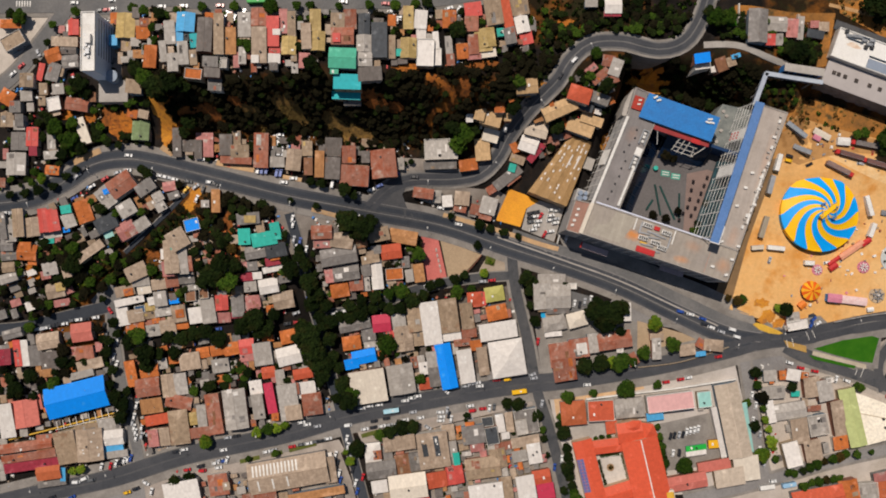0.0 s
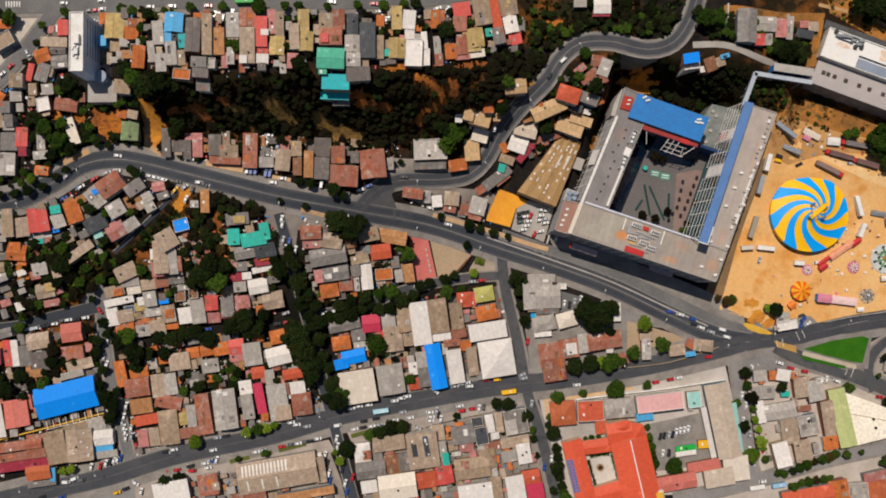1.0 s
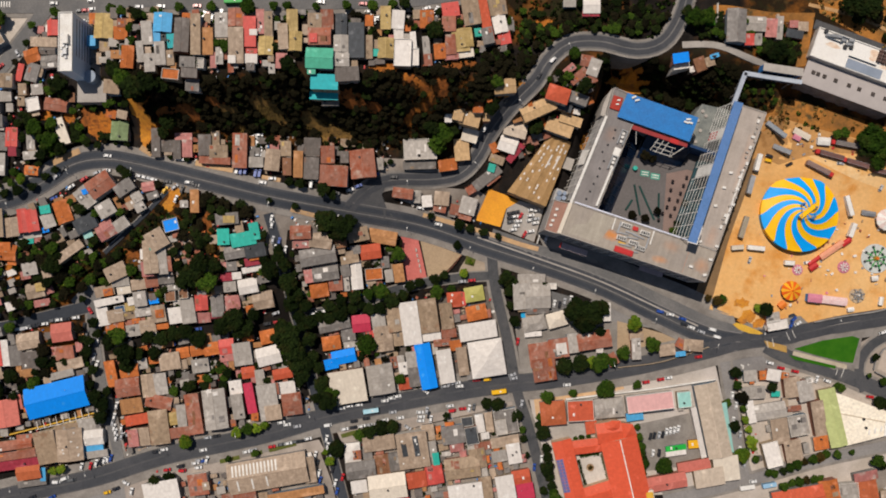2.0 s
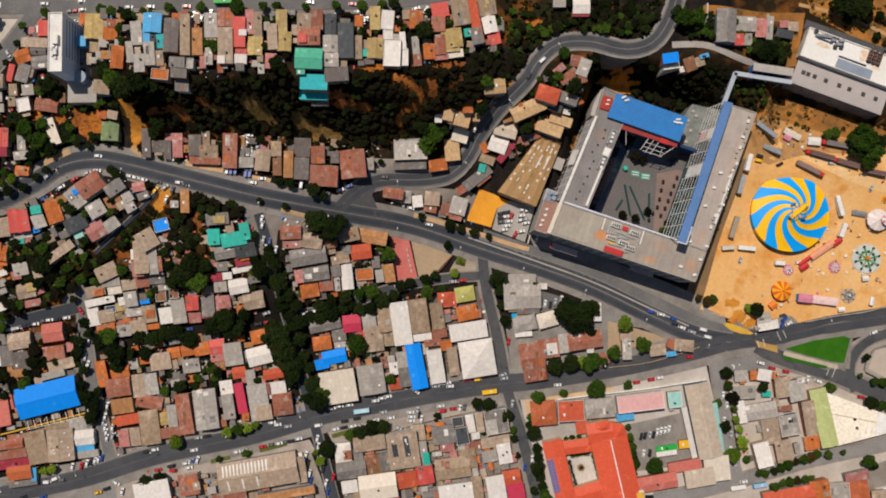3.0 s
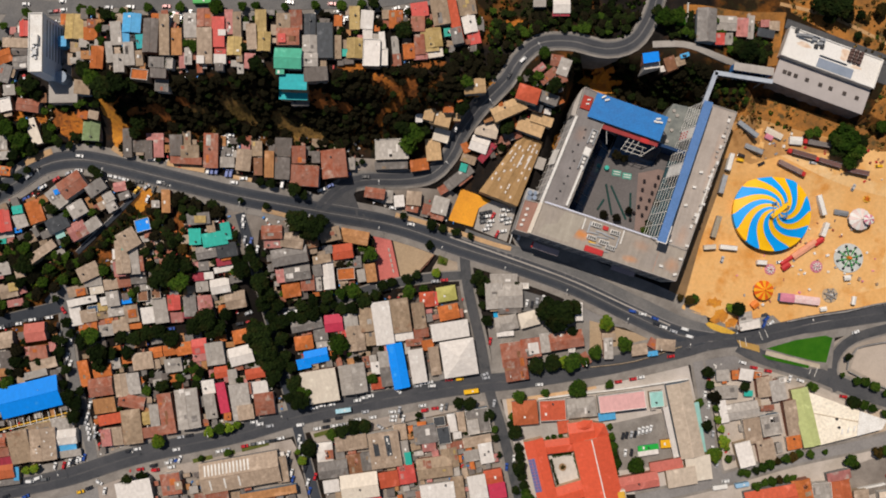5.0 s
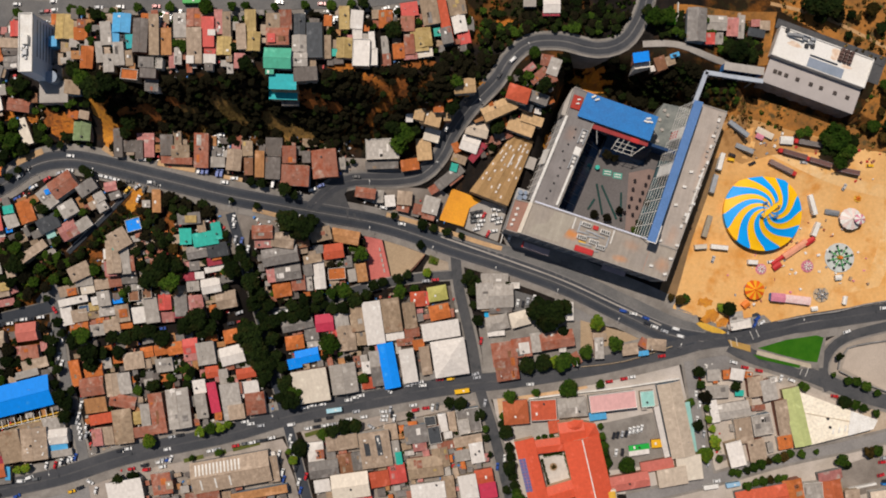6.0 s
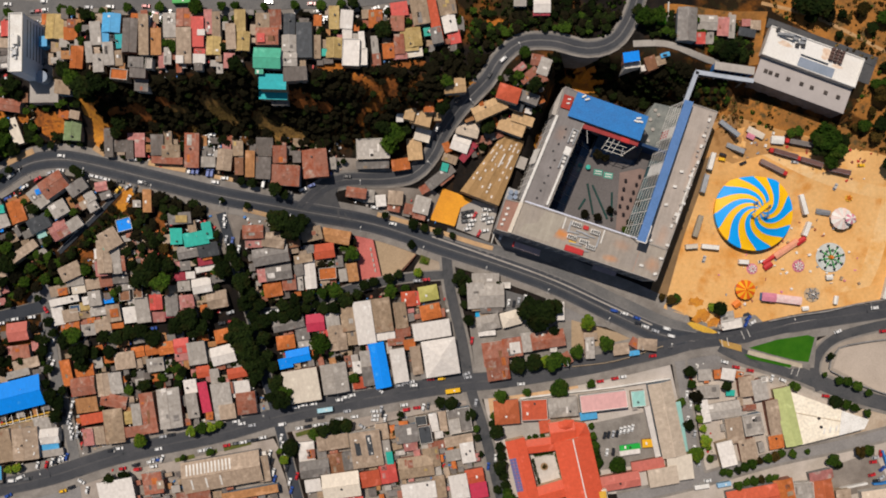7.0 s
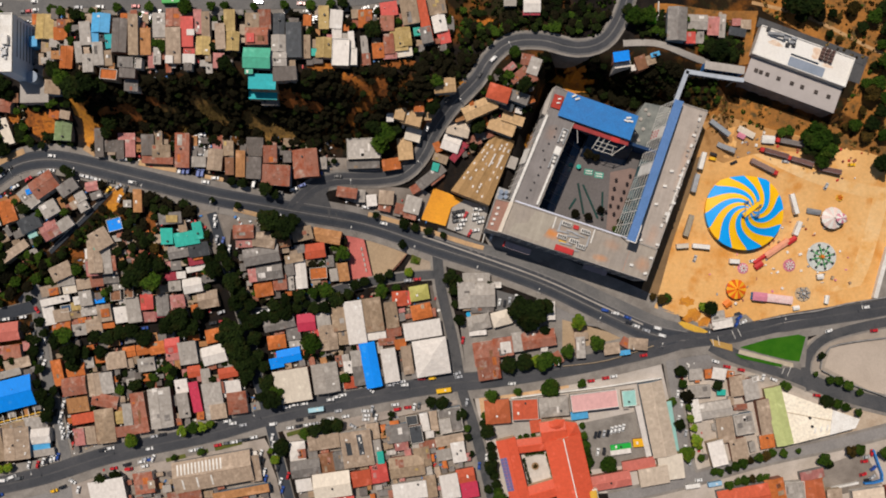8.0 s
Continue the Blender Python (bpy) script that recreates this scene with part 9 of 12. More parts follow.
# ---- the fair ----
def big_top():
    x, y = 219.0, 40.3
    z = ground_z(x, y)
    ob = thing("circus_tent", pose(x, y, z, 0, 0, -20), "round big top with spiralling yellow and blue stripes", "circus tent")
    R, wall, peak = 22.6, 3.6, 13.5
    tones = [surface("tent_yellow", (0.92, 0.52, 0.005), (0.88, 0.47, 0.005), 0.2, 1.0, 0.5, 0.0, 0.0, None, 0.15), surface("tent_blue", (0.0, 0.36, 0.92), (0.0, 0.32, 0.86), 0.2, 1.0, 0.5, 0.0, 0.0, None, 0.15)]
    N, rings = 16, 16

    def top(r, a):
        q = r / R
        return wall + (peak - wall) * (1 - q) ** 1.25 + 0.35 * q * (1 - q) * math.cos(16 * a)

    for k in range(N):
        v, f = [], []
        for i in range(rings + 1):
            r = R * (1 - i / rings) + 0.9 * (i / rings)
            twist = -2.0 * (1 - r / R) ** 1.5
            for j in range(5):
                a = 2 * math.pi * (k + j / 4) / N + twist
                v.append((r * math.cos(a), r * math.sin(a), top(r, 2 * math.pi * (k + j / 4) / N)))
        for i in range(rings):
            for j in range(4):
                b = i * 5 + j
                f.append((b, b + 1, b + 6, b + 5))
        part("roof_panel", mesh_of("roof_panel", v, f, [tones[k % 2]]), ob)
        v = []
        for j in range(5):
            a = 2 * math.pi * (k + j / 4) / N
            v += [(R * 0.985 * math.cos(a), R * 0.985 * math.sin(a), 0.0), (R * math.cos(a), R * math.sin(a), wall)]
        part("side_panel", mesh_of("side_panel", v, [(2 * j, 2 * j + 2, 2 * j + 3, 2 * j + 1) for j in range(4)], [tones[k % 2]]), ob)
    part("cupola", boxes("cupola", [(-6.5, -1.2, 0, 6.5, 1.2, 1.0)], [tones[0]]), ob, "yellow ridge cap", pose(0.5, 0.8, peak - 0.8, 0, 0, 58))
    mast = cylinder("mast", 0.25, peak + 1.0, STEEL, 8)
    for i, j in ((-3.6, 3.2), (3.6, 4.0), (-2.6, -4.0), (4.4, -2.2)):
        part("mast", mast, ob, "", pose(i, j, 0))
        part("mast_collar", box("mast_collar", (2.6, 1.3, 0.7), BLUE_PAINT, 0.1), ob, "dark blue mast collar", pose(i, j, peak - 0.9, 0, 0, 40))
    strut = boxes("truss", [(-3.6, -0.12, 0, 3.6, 0.12, 0.25)], [STEEL])
    for i, j in ((0, 3.9), (1.0, -3.4), (-3.4, -0.6), (4.2, 1.0)):
        part("truss", strut, ob, "", pose(i, j, peak + 0.2, 0, 0, 38 if abs(i) < 3 else 110))
    stake = cylinder("stake", 0.09, 0.9, STEEL, 6)
    for k in range(44):
        a = 2 * math.pi * k / 44
        part("stake", stake, ob, "", pose(25.5 * math.cos(a), 25.5 * math.sin(a), 0))


big_top()


def round_canopy(name, x, y, r, h, rise, mats, n, label, category):
    """A round ride or stall under a pointed roof of n panels."""
    z = ground_z(x, y) + 0.1
    ob = thing(name, pose(x, y, z, 0, 0, 7), label, category, "rides of the fair")
    for k in range(n):
        a, b = 2 * math.pi * k / n, 2 * math.pi * (k + 1) / n
        m = (a + b) / 2
        v = [(0, 0, h + rise), (r * math.cos(a), r * math.sin(a), h), (r * 1.04 * math.cos(m), r * 1.04 * math.sin(m), h - 0.05), (r * math.cos(b), r * math.sin(b), h)]
        v += [(p, q, s - 0.5) for p, q, s in v[1:]]
        part("roof_panel", mesh_of("roof_panel", v, [(0, 1, 2), (0, 2, 3), (1, 4, 5, 2), (2, 5, 6, 3)], [mats[k % len(mats)]]), ob)
    part("platform", cylinder("platform", r * 0.92, 0.4, STEEL, 20), ob)
    part("post", cylinder("post", 0.25, h + rise, STEEL, 8), ob)
    part("finial", cylinder("finial", 0.5, 0.7, mats[0], 8, 0.1), ob, "", pose(0, 0, h + rise))
    for k in range(6):
        a = 2 * math.pi * k / 6
        part("pole", cylinder("pole", 0.08, h, STEEL, 6), ob, "", pose(r * 0.85 * math.cos(a), r * 0.85 * math.sin(a), 0))


def arm_ride(x, y, r, arms, floor_mat, arm_mat, hub_mat, seat_mat, label, lift=1.6):
    """A turning ride at rest: a round floor, a hub, and arms with seats."""
    z = ground_z(x, y) + 0.1
    ob = thing("fair_ride", pose(x, y, z, 0, 0, 13), label, "fair ride", "rides of the fair")
    part("floor", cylinder("floor", r, 0.5, floor_mat, 28), ob)
    part("hub", cylinder("hub", r * 0.2, lift + 1.4, hub_mat, 12, r * 0.1), ob)
    arm = boxes("arm", [(r * 0.12, -0.2, lift, r * 0.78, 0.2, lift + 0.3)], [arm_mat])
    seat = box("seat", (r * 0.13, r * 0.13, 1.1), seat_mat, 0.2)
    cross = boxes("crossbar", [(r * 0.5 - 0.15, -r * 0.16, lift + 0.05, r * 0.5 + 0.15, r * 0.16, lift + 0.35)], [arm_mat])
    for k in range(arms):
        m = pose(0, 0, 0, 0, 0, 360 * k / arms)
        part("arm", arm, ob, "", m)
        part("crossbar", cross, ob, "", m)
        part("seat", seat, ob, "", m @ Matrix.Translation((r * 0.82, 0, lift - 0.6)))
    for k in range(arms):
        m = pose(0, 0, 0, 0, 0, 360 * (k + 0.5) / arms)
        part("seat", seat, ob, "", m @ Matrix.Translation((r * 0.5, 0, lift - 0.6)))


round_canopy("carousel", 214.6, -4.9, 5.6, 3.4, 2.0, [surface("carousel_orange", (0.80, 0.13, 0.008), (0.72, 0.11, 0.008), 0.3), surface("carousel_yellow", (0.86, 0.40, 0.02), (0.80, 0.36, 0.02), 0.3)], 16, "small round tent with orange and yellow panels", "fair tent")
round_canopy("carousel", 270.2, 36.3, 6.2, 3.6, 2.2, [surface("pale_pink_canvas", (0.75, 0.6, 0.56), (0.7, 0.55, 0.5), 0.3), WHITE_PAINT], 14, "pale pink and white carousel with a conical roof", "carousel")
round_canopy("stall", 273.5, 35.9, 3.0, 7.0, 1.4, [WHITE_PAINT, PINK_PAINT], 10, "white and pink striped ticket stall roof", "fair stall")
arm_ride(265.5, 13.9, 8.6, 8, surface("ride_floor", (0.5, 0.52, 0.5), (0.42, 0.44, 0.43), 0.3), GREEN_PAINT, ORANGE_PAINT, DARK, "round pale ride with green arms and an orange hub")
arm_ride(246.7, 8.9, 3.6, 8, PINK_PAINT, WHITE_PAINT, PINK_PAINT, RED_PAINT, "small pink spinning ride", 1.0)
arm_ride(219.6, 7.3, 3.2, 8, PINK_PAINT, WHITE_PAINT, RED_PAINT, PINK_PAINT, "small pink and white children's ride", 1.0)
arm_ride(254.7, -7.6, 4.6, 7, surface("ride_boards", (0.5, 0.38, 0.25), (0.4, 0.3, 0.2), 0.3), STEEL, WHITE_PAINT, STEEL, "grey steel ride on a wooden floor", 1.6)
arm_ride(275.1, 48.3, 2.2, 6, YELLOW_PAINT, ORANGE_PAINT, ORANGE_PAINT, YELLOW_PAINT, "small yellow children's ride", 1.0)


def stall(x, y, turn, length, width, height, mat, label, stripe=None, name="fair_stall"):
    """A long stall or trailer of the fair: body, eaves board, roof and counter flap."""
    z = ground_z(x, y) + 0.1
    ob = thing(name, pose(x, y, z, 0, 0, turn), label, "fair stall", "stalls of the fair")
    part("body", box("body", (length, width, height), mat, 0.08), ob)
    v = [(-length / 2 - 0.2, -width / 2 - 0.3, 0), (length / 2 + 0.2, -width / 2 - 0.3, 0), (length / 2 + 0.2, 0, 0.5), (-length / 2 - 0.2, 0, 0.5), (length / 2 + 0.2, width / 2 + 0.3, 0), (-length / 2 - 0.2, width / 2 + 0.3, 0)]
    part("roof", mesh_of("roof", v, [(0, 1, 2, 3), (3, 2, 4, 5), (1, 4, 2), (0, 3, 5), (0, 5, 4, 1)], [stripe or mat]), ob, "", pose(0, 0, height + 0.02))
    part("counter", boxes("counter", [(-length * 0.4, -width / 2 - 0.5, 1.0, length * 0.4, -width / 2, 1.1)], [WHITE_PAINT]), ob)


stall(239.9, -10.6, -7, 15.0, 4.0, 3.0, PINK_PAINT, "long pink and white canvas stall", surface("pink_canvas", (0.75, 0.5, 0.48), (0.8, 0.62, 0.6), 0.6))
stall(228.2, -9.2, -6, 8.0, 4.4, 4.0, BLUE_PAINT, "pink and blue funhouse front", PINK_PAINT)
stall(238.9, 18.9, 34, 16.0, 3.0, 2.6, ORANGE_PAINT, "long salmon and red fair stall", surface("salmon_canvas", (0.72, 0.33, 0.2), (0.65, 0.28, 0.18), 0.5))
stall(232.2, 14.9, 34, 16.0, 1.6, 2.0, RED_PAINT, "long red fair stall on the sand", RED_PAINT)
stall(247.5, 23.5, 34, 6.0, 2.4, 2.4, RED_PAINT, "short red fair stall on the sand", RED_PAINT)
stall(228.2, 9.0, 34, 5.0, 2.6, 2.4, RED_PAINT, "short red ticket stall", RED_PAINT)
stall(210.0, -13.2, 40, 4.0, 3.2, 2.4, ORANGE_PAINT, "small orange canvas stall", ORANGE_PAINT)
stall(268.0, -11.0, 80, 4.6, 1.8, 2.4, WHITE_PAINT, "small white canvas stall by the wall")
stall(250.3, -15.9, 8, 3.4, 2.0, 2.2, WHITE_PAINT, "small white kiosk by the wall")
stall(260.2, 40.2, -10, 8.0, 2.4, 1.6, STEEL, "grey machinery of a ride", STEEL)
stall(263.9, 2.3, 5, 3.4, 2.4, 2.4, STEEL, "control cabin of a ride", WHITE_PAINT)
stall(219.8, 85.9, -28, 10.0, 3.0, 2.4, ROOF["tn"], "tan storage shed on the sand", ROOF["cr"])
stall(232.3, 81.6, -5, 7.0, 4.0, 2.6, WHITE_PAINT, "white caravan parked on the sand", WHITE_PAINT)
stall(217.1, 84.1, -28, 4.0, 3.0, 2.2, PINK_PAINT, "small pink caravan on the sand", PINK_PAINT)

TRAILER_RED = surface("trailer_red", (0.17, 0.085, 0.075), (0.12, 0.07, 0.065), 0.3)


def trailer(x, y, turn, length, mat, label, cab=None, width=2.7):
    long_vehicle("trailer", x, y, turn, length, width, 2.8, mat, label, "trailer", cab)


trailer(228.7, 66.1, -27, 14.5, surface("trailer_brown", (0.30, 0.2, 0.17), (0.24, 0.15, 0.13), 0.3), "long red-brown trailer on the sand", RED_PAINT)
trailer(246.0, 79.6, 169, 14.0, surface("trailer_grey", (0.22, 0.19, 0.18), (0.17, 0.15, 0.14), 0.3), "long grey-brown trailer with a red cab", RED_PAINT)
trailer(236.8, 73.4, 164, 14.0, TRAILER_RED, "long dark red trailer with a red cab", RED_PAINT)
trailer(251.6, 68.6, 163, 13.0, TRAILER_RED, "long dark red trailer", RED_PAINT)
trailer(267.4, 63.5, 168, 13.0, TRAILER_RED, "long red and white trailer", None)
trailer(202.6, 87.2, -38, 13.5, surface("flatbed_load", (0.2, 0.24, 0.28), (0.3, 0.3, 0.32), 1.0), "flatbed trailer with blue-grey machinery")
trailer(207.3, 76.6, -22, 11.0, STEEL, "grey box trailer on the sand")
trailer(193.5, 69.1, 74, 10.0, WHITE_PAINT, "pale box trailer parked by the wall")
trailer(190.3, 56.6, 74, 11.0, STEEL, "grey box trailer parked by the wall")
trailer(187.3, 32.2, 72, 13.0, surface("trailer_tan", (0.38, 0.33, 0.25), (0.32, 0.27, 0.2), 0.3), "tan box trailer parked by the wall")
trailer(248.1, 44.5, -76, 12.0, WHITE_PAINT, "white box trailer beside the big top")
trailer(250.7, 30.4, 68, 8.5, WHITE_PAINT, "white box trailer beside the big top")
trailer(194.7, 20.0, -6, 10.0, WHITE_PAINT, "white caravan on the sand")
trailer(183.8, 20.3, 4, 7.0, ROOF["cr"], "cream caravan on the sand")
trailer(214.0, 11.3, -4, 5.6, WHITE_PAINT, "small white caravan on the sand")
car(199.9, 70.3, -12, "yellow", True, 0.1)
car(200.4, 72.8, -18, "black", True, 0.1)
car(212.8, 68.4, 25, "black", False, 0.1)
car(242.7, 68.9, -5, "silver", False, 0.1)
car(266.8, 54.8, 60, "silver", False, 0.1)
car(225.3, 11.6, 10, "white", False, 0.1)
car(280.7, 66.9, 0, "yellow", False, 0.1)
car(191.6, 13.0, 70, "silver", False, 0.1)

# ---- boundary walls ----
def wall_line(points, height, mat, label, thick=0.3):
    v, f = [], []
    line = curve_through(points, 6.0)
    for i, p in enumerate(line):
        d = (line[min(i + 1, len(line) - 1)] - line[max(i - 1, 0)]).normalized()
        n = Vector((-d.y, d.x)) * thick / 2
        z = ground_z(p.x, p.y)
        v += [(p.x - n.x, p.y - n.y, z - 0.5), (p.x - n.x, p.y - n.y, z + height), (p.x + n.x, p.y + n.y, z + height), (p.x + n.x, p.y + n.y, z - 0.5)]
    for i in range(len(line) - 1):
        for k in range(4):
            f.append((4 * i + k, 4 * i + (k + 1) % 4, 4 * i + 4 + (k + 1) % 4, 4 * i + 4 + k))
    f += [(3, 2, 1, 0), tuple(4 * (len(line) - 1) + k for k in range(4))]
    tagged(new("wall_boundary", mesh_of("wall_boundary", v, f, [mat])), label, "wall", kind="structure")


wall_line([(303.9, 19.6), (299.8, 5.8), (295.8, -10.3)], 3.0, WHITE_PAINT, "white boundary wall of the fairground", 2.4)
wall_line([(312.8, -8.0), (296.1, -10.9), (280.1, -13.5), (263.8, -17.5), (247.4, -19.8), (229.2, -23.4)], 2.2, WALLS[2], "grey boundary wall of the fairground", 0.7)
wall_line([(67.2, 22.7), (72.8, 42.5)], 2.4, WHITE_PAINT, "white painted yard wall", 0.5)
wall_line([(-252.3, -91.4), (-226.1, -84.9), (-191.5, -76.0)], 2.6, YELLOW_PAINT, "yellow painted boundary wall", 0.7)
wall_line([(22.7, 16.0), (12.7, 4.3), (3.7, 2.6)], 2.2, WALLS[3], "low brick yard wall")
wall_line([(114.0, -49.7), (139.6, -46.4), (167.3, -37.8)], 2.0, WALLS[1], "tan plastered yard wall")
wall_line([(268.0, -53.0), (284.4, -60.8), (307.3, -69.2), (334.7, -81.0)], 2.4, WALLS[2], "dark grey wall of the concrete lot", 0.6)
wall_line([(267.2, -51.9), (272.4, -39.1), (305.1, -33.4)], 2.0, WALLS[2], "grey wall of the concrete lot", 0.5)

wall_line([(298.2, -100.1), (301.3, -109.4), (303.0, -117.9), (292.4, -119.6)], 2.6, BLUE_PAINT, "blue painted fence of a car yard", 1.0)
wall_line([(273.0, -122.6), (289.1, -119.3)], 2.2, WHITE_PAINT, "white painted yard wall", 1.2)
wall_line([(163.6, 153.9), (162.7, 135.5)], 2.2, WALLS[0], "cream garden wall", 0.6)

wall_line([(83.4, -68.2), (104.5, -65.6), (137.5, -61.7), (171.9, -56.7)], 2.4, WHITE_PAINT, "white painted front wall of the school", 0.8)

# ---- pergola and dish by the blue hall ----
def pergola():
    ax, ay = -224.6, -84.9
    bx, by = -192.3, -77.0
    d = Vector((bx - ax, by - ay))
    ob = thing("pergola", Matrix.Translation((ax, ay, ground_z(ax, ay))) @ Matrix.Rotation(math.atan2(d.y, d.x), 4, "Z"), "row of pale timber pergola beams along the blue hall", "pergola")
    beam = boxes("beam", [(-0.15, -0.6, 3.9, 0.15, 4.2, 4.2)], [WHITE_PAINT])
    post = cylinder("post", 0.12, 3.9, WHITE_PAINT, 6)
    for k in range(9):
        part("beam", beam, ob, "", Matrix.Translation((1.5 + k * (d.length - 3) / 8, 0, 0)))
        part("post", post, ob, "", Matrix.Translation((1.5 + k * (d.length - 3) / 8, -0.3, 0)))
    part("rail", boxes("rail", [(0, -0.7, 4.2, d.length, -0.45, 4.4)], [WHITE_PAINT]), ob)
    x, y = -236.3, -81.3
    dish = thing("satellite_dish", pose(x, y, ground_z(x, y)), "large white satellite dish on a steel mast", "dish")
    part("mast", cylinder("mast", 0.2, 3.0, STEEL, 8), dish)
    part("bowl", cylinder("bowl", 0.5, 0.7, WHITE_PAINT, 20, 1.8), dish, "", pose(0, 0, 3.0, 8, 6, 0))


pergola()

# ---- benches beside the sports court ----
for bench_x, bench_y in ((-4.0, 19.0), (-3.4, 15.7), (-2.7, 12.7), (-2.0, 9.7), (-1.4, 6.7)):
    ob = thing("bench", pose(bench_x, bench_y, ground_z(bench_x, bench_y) + 0.2, 0, 0, 8), "white metal bench at the edge of the red court", "bench", "benches of the court")
    part("seat", boxes("seat", [(-0.4, -1.0, 0.42, 0.4, 1.0, 0.5)], [CONCRETE]), ob)
    part("backrest", boxes("backrest", [(0.36, -1.0, 0.5, 0.44, 1.0, 0.95)], [WHITE_PAINT]), ob)
    for i in (-0.9, 0.8):
        part("leg", boxes("leg", [(-0.35, i, 0, 0.35, i + 0.1, 0.42)], [STEEL]), ob)

# ---- road markings ----
def zebra(x, y, turn, n, length, gap, width=0.5):
    """White bars of a crossing, each a thin coat of paint on the asphalt."""
    bar = box("stripe", (width, length, 0.03), WHITE_PAINT)
    ob = thing("crosswalk", pose(x, y, ground_z(x, y) + 0.76, 0, 0, turn), "worn white crosswalk stripes on the asphalt", "crosswalk")
    for k in range(n):
        part("stripe", bar, ob, "", pose((k - (n - 1) / 2) * gap, 0, 0))


zebra(-235.2, 156.0, 0, 6, 3.2, 1.5, 0.7)
zebra(215.4, -29.1, 22, 2, 9.0, 3.6, 0.3)
zebra(247.6, -51.9, -22, 2, 8.0, 3.4, 0.3)
zebra(203.8, -34.1, 10, 2, 8.0, 3.4, 0.3)

# ---- street lamps ----
LAMP_POLE = cylinder("pole", 0.1, 8.0, STEEL, 6, 0.06)
LAMP_ARM = boxes("arm", [(0, -0.05, 7.9, 2.4, 0.05, 8.0)], [STEEL])
LAMP_HEAD = boxes("lamp_head", [(2.0, -0.22, 7.82, 3.0, 0.22, 8.02)], [WHITE_PAINT])


def street_lamps(points, side, spacing, turn):
    """Lamp posts along a street, at its edge."""
    line = curve_through(points, 1.0)
    walked = 0.0
    for a, c in zip(line, line[1:]):
        walked += (c - a).length
        if walked < spacing:
            continue
        walked = 0.0
        d = (c - a).normalized()
        x, y = a.x - d.y * side, a.y + d.x * side
        ob = thing("street_lamp", pose(x, y, ground_z(x, y) + 0.3, 0, 0, math.degrees(math.atan2(d.y, d.x)) + turn), "grey steel street lamp with a curved arm beside the road", "street lamp", "street lamps")
        part("pole", LAMP_POLE, ob)
        part("arm", LAMP_ARM, ob)
        part("lamp_head", LAMP_HEAD, ob)


street_lamps(AVENUE, -6.2, 38.0, 90)
street_lamps(BOTTOM, 6.0, 44.0, -90)
street_lamps(HILL, -4.2, 40.0, 90)

# ---- vehicles on the streets ----
car(293.2, -106.9, 5, "red")
car(298.4, -110.9, 40, "blue")
car(297.6, -116.2, 30, "silver")
car(292.3, -114.5, 15, "red")
car(297.6, -102.0, 80, "red")
car(294.9, -117.8, 10, "black")
car(294.6, -104.3, 10, "silver")
car(217.2, -21.7, 40, "blue")
car(219.9, -24.1, 30, "white")
car(216.0, -25.0, 60, "blue")
car(-206.3, 156.4, 0, "white")
car(-183.7, 156.7, 0, "white")
car(-135.1, 143.9, 0, "white")
car(-146.9, 144.1, 0, "silver")
car(-116.2, 144.1, 0, "red")
car(-191.3, 152.0, 5, "grey")
car(-187.6, 151.9, 5, "red")
car(-182.7, 151.7, 5, "white")
car(-103.4, 140.2, 90, "white")
car(-112.8, 139.3, 70, "white")
car(-110.8, 138.7, 80, "red")
car(-108.4, 138.1, 80, "white")
car(-52.1, 146.7, 0, "white")
car(-30.3, 147.0, 0, "red")
car(3.3, 146.0, 20, "white")
car(8.4, 145.4, 60, "white")
car(9.0, 142.4, 60, "silver")
car(-24.4, 143.1, 80, "white")
car(-22.3, 140.7, 80, "white")
car(-24.1, 138.8, 80, "white")
car(-176.1, 71.0, -5, "white")
car(-204.4, 59.5, 40, "silver")
car(-200.4, 63.7, 35, "black")
car(-181.9, 61.4, 20, "silver")
car(-176.5, 62.7, 0, "white")
car(-189.2, 57.9, 35, "red")
car(-196.5, 53.5, 35, "white")
car(-206.3, 47.2, 25, "blue")
car(-214.5, 43.4, 10, "grey")
car(-158.0, 59.5, -12, "white")
car(-155.2, 58.8, -12, "white")
car(-152.6, 58.2, -12, "silver")
car(-150.4, 57.5, -12, "white")
car(-142.4, 56.3, -8, "black")
car(-130.4, 55.9, -8, "white")
car(-127.8, 55.0, -30, "black")
car(-143.8, 51.8, 50, "yellow")
car(-138.3, 53.4, 40, "silver")
car(-136.0, 69.0, -5, "white")
car(-133.7, 68.7, -5, "white")
car(-137.9, 46.8, 70, "white")
car(-134.2, 52.1, 70, "black")
car(-103.5, 62.9, 80, "white", True)
car(-101.2, 62.6, 80, "blue", True)
car(-98.7, 62.6, 80, "blue", True)
car(-93.0, 61.0, 80, "blue", True)
car(-90.7, 61.0, 80, "blue", True)
car(-89.1, 55.9, -5, "white")
car(-83.7, 58.1, 0, "white")
car(-62.1, 55.0, 80, "white", True)
car(-48.7, 50.4, -5, "black")
car(-41.0, 52.5, 20, "white")
car(-36.3, 54.9, 25, "blue")
car(-26.9, 61.6, 20, "blue")
car(-16.5, 60.7, 0, "black")
car(-1.3, 43.5, -10, "white")
car(9.2, 34.1, -10, "white")
car(-94.4, 81.7, 0, "white")
car(-94.5, 79.8, 0, "white")
car(-94.4, 77.6, 0, "silver")
car(-94.7, 75.3, 0, "white")
car(-95.0, 73.1, 0, "white")
car(-91.2, 82.6, 0, "white")
car(-91.3, 80.4, 0, "black")
car(-91.6, 78.2, 0, "white")
